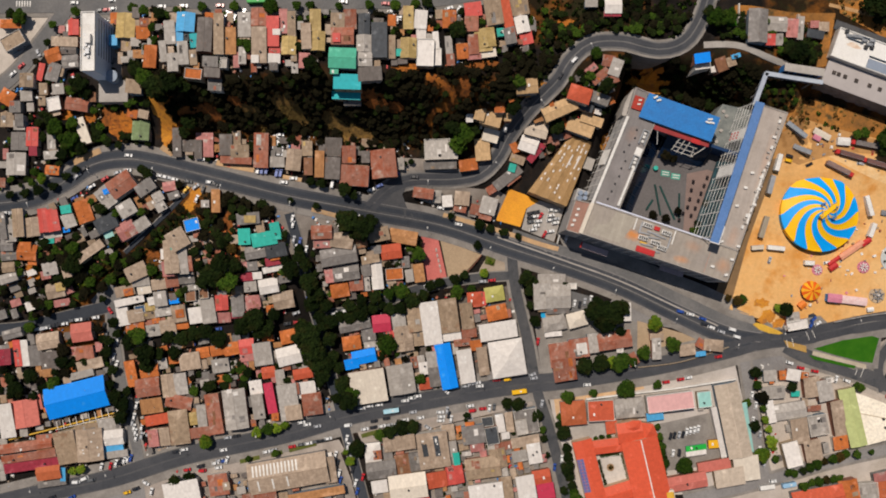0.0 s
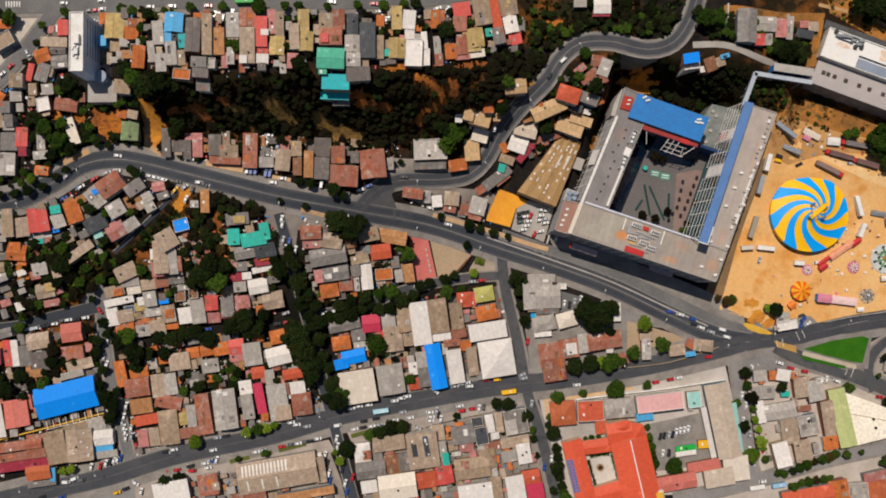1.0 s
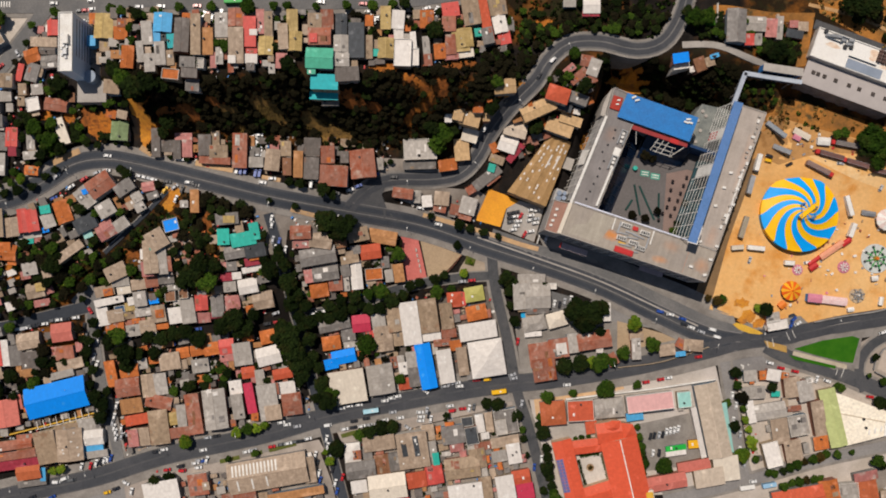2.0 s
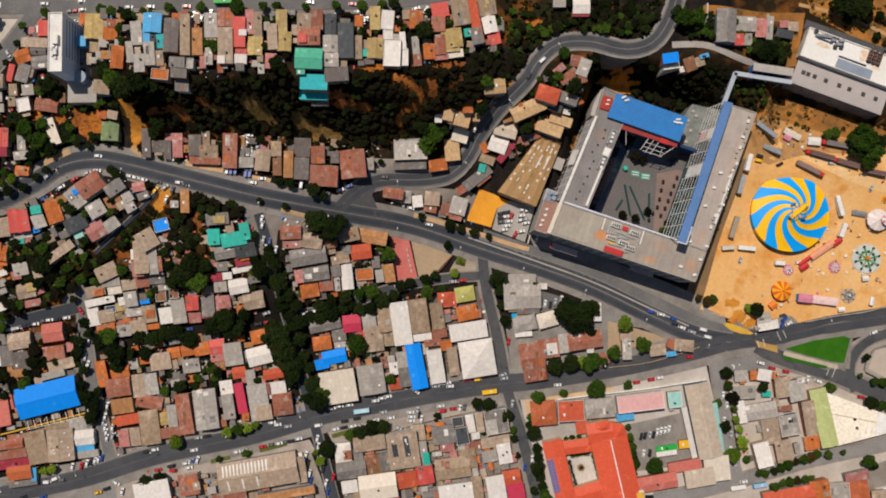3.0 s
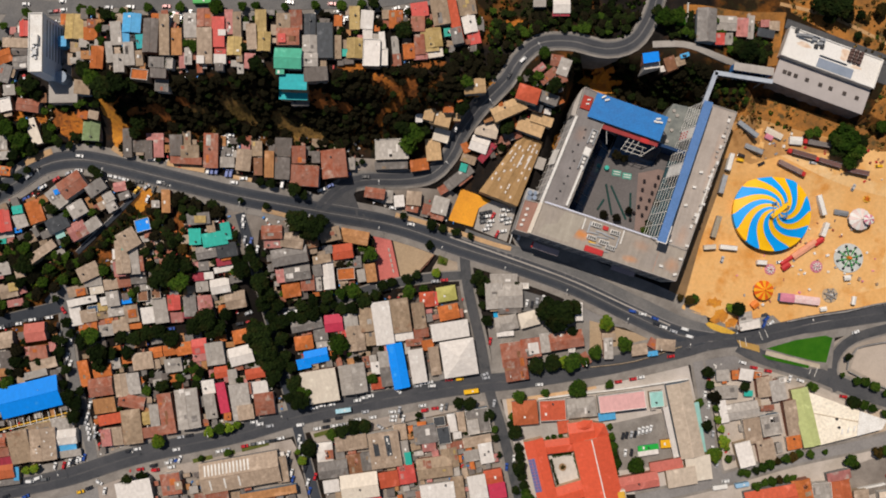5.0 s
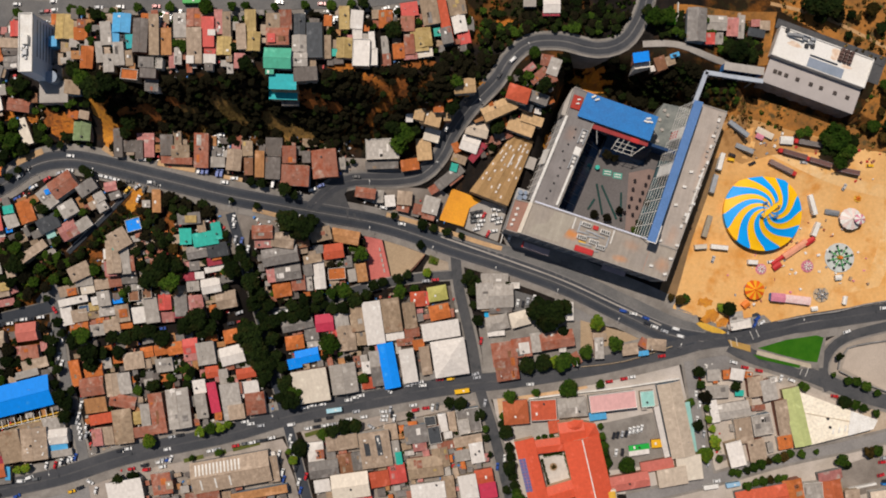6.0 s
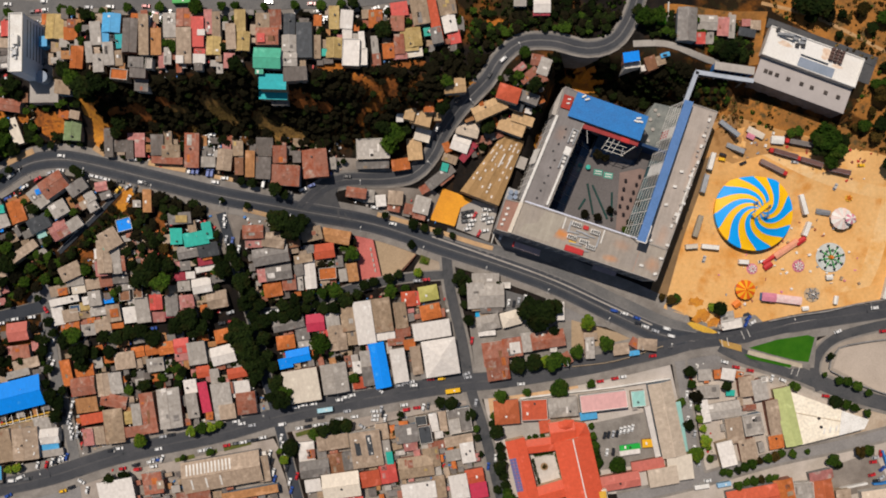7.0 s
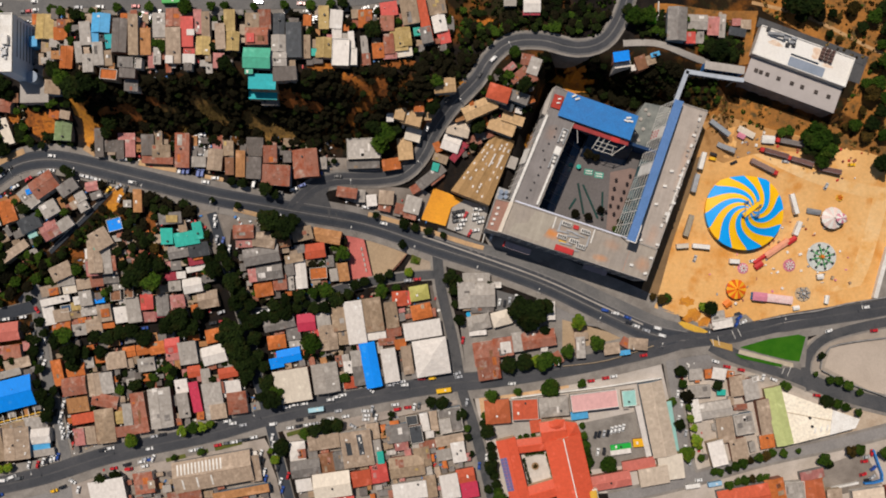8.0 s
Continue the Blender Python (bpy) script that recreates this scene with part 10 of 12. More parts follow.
car(-91.6, 76.0, 0, "white")
car(-91.5, 73.7, 0, "white")
car(-91.8, 71.5, 0, "silver")
car(-84.6, 35.8, 80, "white")
car(-84.5, 32.7, 80, "white")
car(-84.4, 24.2, 80, "silver")
car(-80.9, 23.3, 80, "blue")
car(51.4, 40.6, 10, "black")
car(51.5, 38.0, 10, "black")
car(51.5, 35.7, 10, "grey")
car(54.8, 41.3, 10, "black")
car(54.1, 38.7, 10, "white")
car(56.1, 36.0, 10, "white")
car(54.8, 33.4, 10, "white")
car(53.2, 31.1, 10, "white")
car(57.4, 39.0, 60, "red")
car(59.9, 28.4, 60, "red")
car(64.0, 42.6, 10, "white")
car(66.7, 42.2, 10, "white")
car(63.4, 39.3, 10, "white")
car(63.1, 36.7, 10, "white")
car(66.4, 37.3, 10, "silver")
car(66.1, 35.0, 10, "white")
car(63.5, 30.1, 10, "white")
car(35.9, 87.6, 60, "white")
car(72.4, 25.7, 70, "white")
car(72.3, 122.4, 45, "white", True)
car(64.8, 113.5, 60, "black")
car(47.4, 100.6, 35, "black")
car(-235.2, -27.2, 8, "white")
car(-231.2, -26.5, 8, "white")
car(-226.8, -25.5, 8, "black")
car(-221.0, -24.2, 8, "white")
car(-215.8, -22.2, 8, "grey")
car(-212.5, -21.8, 8, "white")
car(-208.1, -21.5, 8, "black")
car(-202.4, -20.5, 8, "white")
car(-193.6, -16.2, -60, "red")
car(-197.9, -25.5, 80, "black")
car(-196.6, -30.2, 80, "grey")
car(-194.2, -36.2, 80, "black")
car(-195.9, -38.9, 80, "white")
car(-192.6, -43.5, 80, "white")
car(-190.8, -47.8, 80, "white")
car(-193.8, -47.8, 80, "black")
car(-191.8, -50.1, 80, "white")
car(-190.4, -33.9, 80, "white")
car(-150.8, -31.2, 0, "white")
car(-149.1, -30.9, 0, "silver")
car(-157.6, -37.9, 5, "white")
car(-147.0, -36.2, 5, "blue")
car(-131.3, -27.2, 8, "blue")
car(-131.9, -32.9, 5, "white")
car(-121.6, -30.5, 20, "black")
car(-83.5, 19.5, 80, "white")
car(-77.7, 18.8, 80, "white")
car(-78.3, -8.0, 80, "blue")
car(-72.8, -9.0, 80, "white")
car(-85.5, -17.9, 20, "silver")
car(-85.1, -23.2, 10, "red")
car(-90.8, -24.2, 10, "black")
car(-9.0, -2.1, 8, "white")
car(-6.0, -1.8, 8, "white")
car(-13.3, -8.1, 8, "black")
car(-39.4, -11.3, 10, "white")
car(-37.5, -12.7, 10, "silver")
car(-43.8, -14.6, 10, "white")
car(-56.9, -16.6, 10, "white")
car(-63.5, -17.9, 10, "white")
car(77.2, -12.4, 80, "white")
car(80.2, -13.1, 80, "black")
car(83.1, -11.4, 80, "silver")
car(86.8, -9.8, 80, "white")
car(138.6, -17.0, -12, "blue", True)
car(144.6, -18.7, -12, "white")
car(151.8, -21.3, -18, "blue")
car(152.8, -24.6, -18, "black")
car(156.8, -26.3, -18, "white")
car(162.8, -28.9, -18, "silver")
car(169.5, -27.6, -15, "white", True)
car(172.2, -31.9, -15, "white", True)
car(28.8, 1.2, 5, "red")
car(23.2, 0.5, 5, "silver")
car(161.4, -43.5, 8, "red")
car(84.3, -59.9, 3, "white")
car(55.6, -34.6, 80, "red")
car(130.5, -58.3, 8, "red")
car(139.1, -56.7, 8, "red")
car(143.8, -55.7, 8, "white")
car(53.2, -56.0, 10, "silver")
car(31.4, -57.0, 5, "red")
car(37.7, -56.6, 5, "yellow", True)
car(-182.9, -60.0, 80, "white")
car(-177.8, -68.5, 8, "grey")
car(-179.0, -71.8, 80, "white")
car(-183.6, -76.7, 80, "black")
car(-180.2, -78.3, 80, "white")
car(-181.1, -81.6, 80, "silver")
car(-180.1, -84.6, 80, "white")
car(-175.8, -84.6, 80, "white")
car(-179.3, -87.2, 80, "white")
car(-178.9, -90.4, 80, "white")
car(-175.7, -89.5, 80, "silver")
car(-198.7, -107.1, 80, "white")
car(-193.5, -106.8, 80, "red")
car(-190.2, -105.1, 78, "white")
car(-187.6, -104.5, 78, "black")
car(-185.6, -103.5, 78, "white")
car(-183.6, -102.8, 78, "white")
car(-181.7, -102.2, 78, "blue")
car(-213.1, -115.9, 0, "white", True)
car(-208.2, -113.9, 20, "white", True)
car(-204.2, -114.6, 5, "grey", True)
car(-172.8, -116.5, -30, "white")
car(-178.6, -119.8, 20, "black")
car(-183.5, -122.0, 15, "yellow")
car(-155.6, -98.6, 8, "black")
car(-150.7, -97.3, 8, "white")
car(-127.9, -97.6, 10, "white")
car(-125.4, -90.4, 8, "silver")
car(-120.4, -89.4, 8, "black")
car(-148.8, -109.0, 10, "red")
car(-140.9, -106.7, 10, "black", True)
car(-139.9, -109.3, 5, "red", True)
car(-132.4, -105.1, 10, "white")
car(-130.1, -103.5, 10, "silver")
car(-127.5, -103.8, 10, "blue")
car(-125.8, -103.1, 70, "white")
car(-130.7, -107.7, 10, "white")
car(-227.0, -124.7, 20, "black")
car(-215.5, -124.7, 25, "blue")
car(-169.4, -121.4, 80, "white")
car(-79.2, -82.9, 8, "white")
car(-73.2, -83.9, 8, "silver")
car(-82.5, -81.6, 8, "white")
car(-55.4, -83.2, 8, "white", True)
car(-40.2, -80.9, 8, "black")
car(-33.0, -79.3, 8, "black")
car(-17.5, -75.7, 8, "silver")
car(-47.5, -73.4, 8, "white")
car(-42.9, -72.1, 8, "white")
car(-37.3, -71.4, 8, "white")
car(-22.1, -69.1, 8, "white")
car(-18.1, -67.5, 8, "white")
car(-14.8, -66.5, 8, "white")
car(-45.5, -85.5, 10, "white")
car(-40.5, -84.5, 10, "black")
car(-35.6, -83.8, 10, "white")
car(-31.3, -83.2, 10, "silver")
car(-26.3, -82.5, 10, "white")
car(-22.1, -80.2, 8, "white")
car(-13.1, -78.9, 8, "white")
car(-8.8, -84.5, -30, "silver")
car(-1.6, -75.7, 0, "white")
car(-0.9, -78.3, 0, "white")
car(-1.3, -80.6, 0, "white")
car(2.4, -74.7, 80, "silver")
car(3.4, -77.3, 80, "black")
car(4.7, -79.6, 80, "white")
car(15.9, -72.1, 8, "white")
car(17.2, -74.7, 8, "red", True)
car(-88.0, -95.6, 10, "red")
car(-82.4, -94.3, 10, "grey")
car(-78.4, -93.7, 10, "white")
car(-74.1, -92.7, 10, "grey")
car(-70.8, -92.3, 10, "black")
car(-66.9, -91.0, 10, "white")
car(-102.8, -98.6, 10, "white")
car(-98.8, -97.6, 10, "silver")
car(-56.0, -91.0, 80, "white")
car(-55.3, -95.3, 80, "white")
car(-54.2, -102.8, 75, "silver")
car(-52.6, -108.9, 75, "black")
car(-50.8, -116.4, 75, "white")
car(-49.8, -121.3, 75, "blue")
car(-62.5, -100.2, 75, "white")
car(-61.5, -105.0, 75, "black")
car(-60.4, -110.9, 75, "white", True)
car(-59.7, -114.8, 75, "blue")
car(-46.6, -113.2, 75, "red")
car(1.7, -63.5, -40, "white")
car(15.6, -59.3, 8, "white")
car(19.9, -58.6, 8, "white")
car(13.2, -60.6, 8, "silver")
car(21.5, -60.6, 5, "white")
car(52.3, -54.0, 20, "silver")
car(57.8, -70.7, 80, "silver")
car(69.2, -102.7, 85, "white")
car(64.9, -107.5, 85, "blue")
car(23.2, -73.7, 5, "red")
car(27.1, -73.4, 80, "white")
car(29.8, -72.7, 80, "grey")
car(34.6, -111.5, 8, "white")
car(132.8, -89.7, 75, "black")
car(135.1, -89.3, 75, "black")
car(137.7, -89.0, 75, "silver")
car(140.1, -88.7, 75, "black")
car(142.1, -87.1, 75, "white")
car(144.4, -86.5, 75, "white")
car(146.8, -86.2, 75, "white")
car(149.1, -85.5, 75, "white")
car(134.0, -99.4, 80, "white")
car(137.6, -99.1, 80, "black", True)
car(184.1, -57.9, 80, "red")
car(181.7, -66.2, 80, "white")
car(184.0, -72.2, 80, "white")
car(182.2, -81.0, 80, "white")
car(186.2, -89.3, 80, "silver")
car(185.7, -98.1, 80, "white")
car(188.3, -106.4, 80, "silver")
car(204.3, -47.4, -15, "white")
car(211.2, -50.5, -10, "red")
car(219.8, -52.5, -10, "red")
car(233.0, -57.3, 70, "white")
car(239.5, -58.4, -20, "white")
car(265.6, -68.0, -8, "red")
car(193.5, -116.6, 5, "white")
car(270.6, -29.5, 20, "white")
car_row(-241.5, -28.8, -222.2, -23.8, 6, seed=2)
car_row(-246.4, 38.8, -236.8, 39.1, 3, seed=4)
car(-225.9, 128.0, -60, "silver")
car(-235.2, 120.6, 45, "red")
car(-239.8, 116.1, 45, "white")
car(297.1, -29.3, 5, "red")
car(291.3, -15.6, 8, "white")
long_vehicle("bus", 44.4, -63.6, 8, 8.6, 2.5, 2.6, PAINTS["yellow"], "yellow school bus on the asphalt street", "bus")
long_vehicle("bus", -30.1, -74.7, 8, 9.0, 2.5, 2.6, surface("bus_pale_blue", (0.35, 0.6, 0.7), (0.5, 0.7, 0.75), 0.2), "pale blue city bus on the asphalt street", "bus")
long_vehicle("bus", -96.9, 146.1, 1, 9.5, 2.5, 2.6, GREEN_PAINT, "green city bus on the plateau street", "bus")
long_vehicle("bus", 189.3, -119.5, 8, 8.6, 2.5, 2.6, WHITE_PAINT, "white minibus on the back street", "bus")
long_vehicle("bus", 202.7, -118.5, 10, 8.0, 2.5, 2.6, surface("truck_blue", (0.3, 0.5, 0.7), (0.3, 0.5, 0.65), 0.2), "pale blue truck on the back street", "bus")

# ---- trees ----
tree(-220.6, -39.4, 4.0, "deep")
tree(-221.2, -46.0, 4.0, "dark")
tree(-219.0, -52.5, 3.4, "deep")
tree(-225.5, -57.8, 3.4, "mid")
tree(-200.1, -26.8, 3.0, "deep")
tree(-198.5, -32.7, 2.7, "dark")
tree(-239.7, -26.1, 3.4, "mid")
tree(-216.8, -34.4, 2.7, "dark")
tree(-209.6, 9.9, 5.4, "dark")
tree(-205.8, 3.5, 4.7, "deep")
tree(-214.4, 0.2, 4.0, "dark")
tree(-201.4, 0.2, 4.0, "mid")
tree(-205.7, -6.3, 4.0, "deep")
tree(-215.5, 13.1, 4.0, "deep")
tree(-206.3, 14.7, 4.0, "dark")
tree(-195.4, -3.0, 3.4, "deep")
tree(-189.8, 1.8, 3.4, "mid")
tree(-237.0, -19.5, 3.4, "deep")
tree(-228.5, -17.8, 3.0, "deep")
tree(-196.3, -9.6, 2.7, "dark")
tree(-183.8, 9.9, 3.4, "deep")
tree(-186.3, 14.6, 2.7, "mid")
tree(-196.3, 8.3, 3.0, "mid")
tree(182.3, -52.7, 4.0, "dark")
tree(183.7, -60.0, 3.0, "mid")
tree(186.0, -67.2, 4.4, "deep")
tree(177.8, -70.4, 2.7, "mid")
tree(187.6, -73.8, 2.7, "mid")
tree(188.2, -80.1, 2.7, "light")
tree(181.4, -83.6, 3.7, "dark")
tree(190.5, -86.0, 2.7, "light")
tree(191.4, -92.9, 4.0, "light")
tree(185.5, -100.0, 4.4, "light")
tree(194.6, -103.4, 2.3, "mid")
tree(193.7, -97.2, 2.0, "light")
tree(202.2, -111.1, 2.7, "mid")
tree(205.6, -111.5, 2.7, "mid")
tree(211.1, -109.9, 3.0, "dark")
tree(215.2, -108.4, 3.0, "mid")
tree(219.3, -106.5, 3.4, "mid")
tree(223.8, -105.3, 3.0, "dry")
tree(228.6, -103.7, 3.4, "mid")
tree(233.1, -102.8, 3.4, "dry")
tree(237.5, -101.2, 2.7, "mid")
tree(244.0, -101.3, 3.0, "mid")
tree(210.6, -119.1, 3.4, "mid")
tree(216.4, -117.5, 2.7, "mid")
tree(220.5, -116.7, 3.0, "mid")
tree(224.9, -116.1, 2.7, "dry")
tree(229.7, -115.5, 2.7, "mid")
tree(233.8, -114.9, 2.3, "mid")
tree(267.6, -105.2, 4.4, "mid")
tree(270.9, -107.8, 2.7, "dark")
tree(284.4, -100.6, 3.7, "dry")
tree(289.0, -99.6, 3.4, "mid")
tree(304.2, -101.2, 4.4, "mid")
tree(204.6, -61.2, 3.4, "dark")
tree(253.5, -100.4, 2.0, "mid")
tree(241.3, 155.0, 7.4, "dark", "on the dry slope")
tree(250.5, 153.7, 7.4, "dark", "on the dry slope")
tree(255.7, 148.5, 4.0, "deep", "on the dry slope")
tree(245.9, 148.5, 4.0, "dark", "on the dry slope")
tree(263.9, 150.4, 3.0, "dark", "on the dry slope")
tree(267.6, 148.2, 2.3, "dry", "on the dry slope")
tree(274.7, 152.6, 4.0, "dry", "on the dry slope")
tree(279.8, 142.0, 3.7, "dark", "on the dry slope")
tree(286.3, 147.7, 5.0, "mid", "on the dry slope")
tree(291.5, 151.5, 5.4, "dark", "on the dry slope")
tree(292.4, 139.9, 4.7, "dark", "on the dry slope")
tree(290.9, 132.5, 3.4, "mid", "on the dry slope")
tree(291.9, 121.9, 6.0, "mid", "on the dry slope")
tree(286.8, 120.3, 3.0, "dark", "on the dry slope")
tree(288.1, 110.1, 4.7, "mid", "on the dry slope")
tree(284.3, 104.6, 4.7, "dry", "on the dry slope")
tree(291.6, 102.1, 4.0, "mid", "on the dry slope")
tree(281.5, 110.1, 3.0, "mid", "on the dry slope")
tree(291.1, 95.0, 4.4, "dark", "on the dry slope")
tree(287.0, 88.5, 4.7, "dark", "on the dry slope")
tree(279.9, 88.6, 3.7, "mid", "on the dry slope")
tree(276.7, 88.5, 2.7, "dry", "on the dry slope")
tree(281.1, 96.2, 2.7, "dry", "on the dry slope")
tree(295.0, 83.0, 4.0, "mid", "on the dry slope")
tree(267.6, 135.9, 2.3, "dry", "on the dry slope")
tree(262.0, 138.5, 2.3, "dark", "on the dry slope")
tree(275.7, 132.9, 1.7, "dry", "on the dry slope")
tree(243.6, 86.1, 3.4, "mid", "on the dry slope")
tree(263.2, 90.0, 2.7, "dry", "on the dry slope")
tree(255.6, 84.1, 3.4, "dark", "on the dry slope")
tree(174.2, -9.7, 3.0, "mid")
tree(7.7, 132.9, 5.2, "dark")
tree(-53.4, 34.0, 7.3, "dark")
tree(-45.7, 31.0, 8.0, "dark")
tree(-41.3, 34.5, 4.7, "dark")
tree(89.2, -16.3, 8.2, "dark")
tree(97.7, -16.9, 8.9, "dark")
tree(93.3, -23.5, 6.9, "dark")
tree(103.5, -14.8, 4.8, "dark")
tree(122.1, -23.6, 4.8, "light")
tree(133.0, -36.0, 4.8, "mid")
tree(116.0, -41.0, 4.8, "mid")
tree(98.5, -46.3, 4.2, "light")
tree(104.3, -44.9, 4.5, "mid")
tree(110.5, -46.0, 3.5, "mid")
tree(91.2, -46.6, 4.9, "dark")
tree(101.8, -47.5, 5.5, "mid")
tree(82.3, -48.5, 5.2, "dark")
tree(103.2, -28.9, 3.5, "dark")
tree(71.5, -2.7, 2.8, "dark")
tree(72.4, -66.1, 4.9, "mid")
tree(87.5, -64.1, 3.1, "mid")
tree(105.8, -61.5, 5.2, "mid")
tree(124.7, -59.2, 3.1, "mid")
tree(36.7, -69.8, 4.2, "dark")
tree(43.3, -70.5, 4.2, "dark")
tree(13.8, -77.3, 2.4, "dark")
tree(54.4, -77.0, 3.8, "dark")
tree(57.9, -85.5, 2.1, "mid")
tree(58.5, -90.6, 2.4, "dark")
tree(67.8, -78.2, 2.4, "mid")
tree(69.4, -86.7, 4.2, "dark")
tree(71.4, -95.6, 3.5, "dark")
tree(72.2, -100.8, 2.8, "dark")
tree(73.4, -112.4, 3.0, "dark")
tree(67.6, -82.4, 2.6, "dark")
tree(75.6, -121.2, 2.8, "mid")
tree(71.4, -106.9, 4.9, "dark")
tree(74.5, -116.9, 3.5, "dark")
tree(76.2, -124.4, 4.5, "mid")
tree(60.4, -100.1, 2.1, "dark")
tree(69.6, -120.2, 3.1, "dark")
tree(126.7, -95.1, 2.8, "mid")
tree(128.2, -104.8, 2.8, "mid")
tree(-107.5, -87.1, 3.8, "light")
tree(-101.1, -85.0, 4.5, "mid")
tree(-96.4, -84.5, 3.8, "light")
tree(-91.3, -82.7, 2.8, "light")
tree(-137.1, -92.2, 4.2, "light")
tree(-49.6, -95.9, 4.9, "dark")
tree(-36.7, -88.4, 3.8, "mid")
tree(-30.7, -86.2, 4.9, "dark")
tree(-23.5, -84.0, 4.9, "dark")
tree(-17.7, -83.5, 4.2, "dark")
tree(-55.1, -68.4, 6.9, "dark")
tree(-57.9, -58.9, 5.9, "dark")
tree(-53.1, -63.9, 4.9, "mid")
tree(-70.1, -55.0, 5.5, "dark")
tree(-72.7, -45.8, 6.2, "dark")
tree(-77.8, -31.9, 8.2, "dark")
tree(-73.2, -39.2, 6.9, "dark")
tree(-64.8, -22.9, 4.8, "dark")
tree(-65.6, -32.8, 4.8, "dark")
tree(-69.5, -24.6, 4.1, "dark")
tree(-63.8, -42.7, 4.2, "dark")
tree(-78.2, 10.2, 4.7, "dark")
tree(-76.0, -0.0, 5.8, "dark")
tree(-73.2, -6.5, 5.1, "dark")
tree(-81.1, 19.1, 3.3, "dark")
tree(-86.2, 7.0, 5.4, "dark")
tree(-89.5, 12.1, 3.4, "dark")
tree(-53.7, -20.3, 4.1, "dark")
tree(-47.1, -18.0, 4.8, "dark")
tree(-47.0, -10.8, 4.5, "dark")
tree(-38.9, -8.5, 4.5, "dark")
tree(-30.8, -6.6, 4.1, "mid")
tree(-23.6, -4.9, 4.8, "mid")
tree(-17.7, -10.5, 4.8, "dark")
tree(-24.3, -14.8, 4.8, "dark")
tree(-30.9, -15.8, 4.1, "dark")
tree(-11.2, -7.3, 3.8, "dark")
tree(4.6, 38.7, 2.4, "dark")
tree(21.2, 33.7, 3.5, "dark")
tree(27.9, 31.5, 2.8, "dark")
tree(35.5, 29.5, 3.1, "dark")
tree(44.2, 27.2, 2.4, "dark")
tree(20.2, 21.5, 3.1, "dark")
tree(6.9, 1.6, 3.8, "dark")
tree(23.9, 5.3, 2.8, "light")
tree(12.6, 3.9, 3.5, "dark")
tree(48.1, 2.6, 5.2, "dark")
tree(52.2, 0.6, 4.2, "dark")
tree(50.6, -5.3, 3.5, "dark")
tree(51.0, -13.3, 2.8, "dark")
tree(53.4, -22.4, 3.8, "dark")
tree(7.9, -5.6, 4.9, "mid")
tree(16.6, -3.7, 2.8, "mid")
tree(-32.4, -36.0, 6.2, "mid")
tree(-35.6, -32.3, 3.5, "dark")
tree(-14.4, 16.3, 5.2, "mid")
tree(-8.9, -49.5, 2.1, "mid")
tree(-13.2, -55.9, 3.5, "mid")
tree(-176.6, -31.1, 5.2, "mid")
tree(-181.7, -34.4, 5.2, "dark")
tree(-188.9, -29.6, 3.1, "dark")
tree(-171.9, -40.9, 6.9, "dark")
tree(-171.4, -47.6, 4.9, "dark")
tree(-190.6, -23.0, 3.5, "dark")
tree(-158.9, -31.8, 4.5, "dark")
tree(-150.5, -32.1, 5.2, "dark")
tree(-165.1, -41.8, 4.2, "dark")
tree(-155.8, -40.7, 4.5, "dark")
tree(-144.0, -29.5, 4.5, "dark")
tree(-137.3, -28.8, 4.8, "dark")
tree(-129.8, -32.8, 5.2, "dark")
tree(-108.6, -21.5, 6.9, "dark")
tree(-115.8, -25.5, 5.2, "dark")
tree(-101.9, -26.1, 5.9, "dark")
tree(-105.6, -29.5, 4.8, "dark")
tree(-97.7, -18.3, 4.1, "dark")
tree(-130.8, 3.8, 7.4, "dark")
tree(-121.7, -0.0, 6.8, "mid")
tree(-125.7, 11.1, 6.0, "dark")
tree(-136.8, -0.0, 4.7, "dark")
tree(-138.9, 9.6, 3.4, "dark")
tree(-214.2, 85.1, 5.9, "mid")
tree(-207.3, 78.8, 5.9, "mid")
tree(-218.2, 90.4, 3.9, "dark")
tree(-201.6, 74.6, 4.6, "dark")
tree(-211.1, 70.3, 4.3, "dark")
tree(-205.4, 87.8, 4.6, "mid")
tree(-223.2, 57.2, 3.0, "light")
tree(-227.5, 61.4, 2.6, "mid")
tree(-144.4, -63.1, 3.1, "mid")
tree(-135.2, -60.3, 4.5, "dark")
tree(-115.8, -59.9, 3.1, "dark")
tree(-113.2, -52.6, 3.5, "dark")
tree(-209.1, -46.2, 2.8, "dark")
tree(-246.9, -62.2, 5.2, "dark")
tree(-237.9, -66.3, 3.5, "dark")
tree(-251.0, -55.8, 4.2, "dark")
tree(-226.4, -59.1, 3.8, "mid")
tree(-239.5, -54.2, 4.2, "dark")
tree(-237.3, -19.7, 3.1, "mid")
tree(-150.2, 102.5, 6.7, "dark")
tree(-141.9, 103.6, 6.1, "dark")
tree(-162.2, 112.6, 4.6, "dark")
tree(-156.4, 107.1, 4.6, "mid")
tree(-149.9, 99.0, 4.4, "dark")
tree(-135.9, 102.0, 4.3, "dark")
tree(-200.6, 108.9, 5.5, "dark")
tree(-197.8, 104.4, 3.9, "dark")
tree(-205.2, 106.2, 3.9, "mid")
tree(-234.6, 147.0, 4.9, "mid")
tree(-240.3, 149.2, 3.3, "dark")
tree(-204.2, 150.2, 3.3, "mid")
tree(-216.8, 142.7, 2.9, "mid")
tree(-220.0, 133.3, 2.3, "dark")
tree(-151.8, 132.7, 2.7, "mid")
tree(-147.2, 139.1, 3.6, "dark")
tree(-157.7, 143.5, 3.1, "mid")
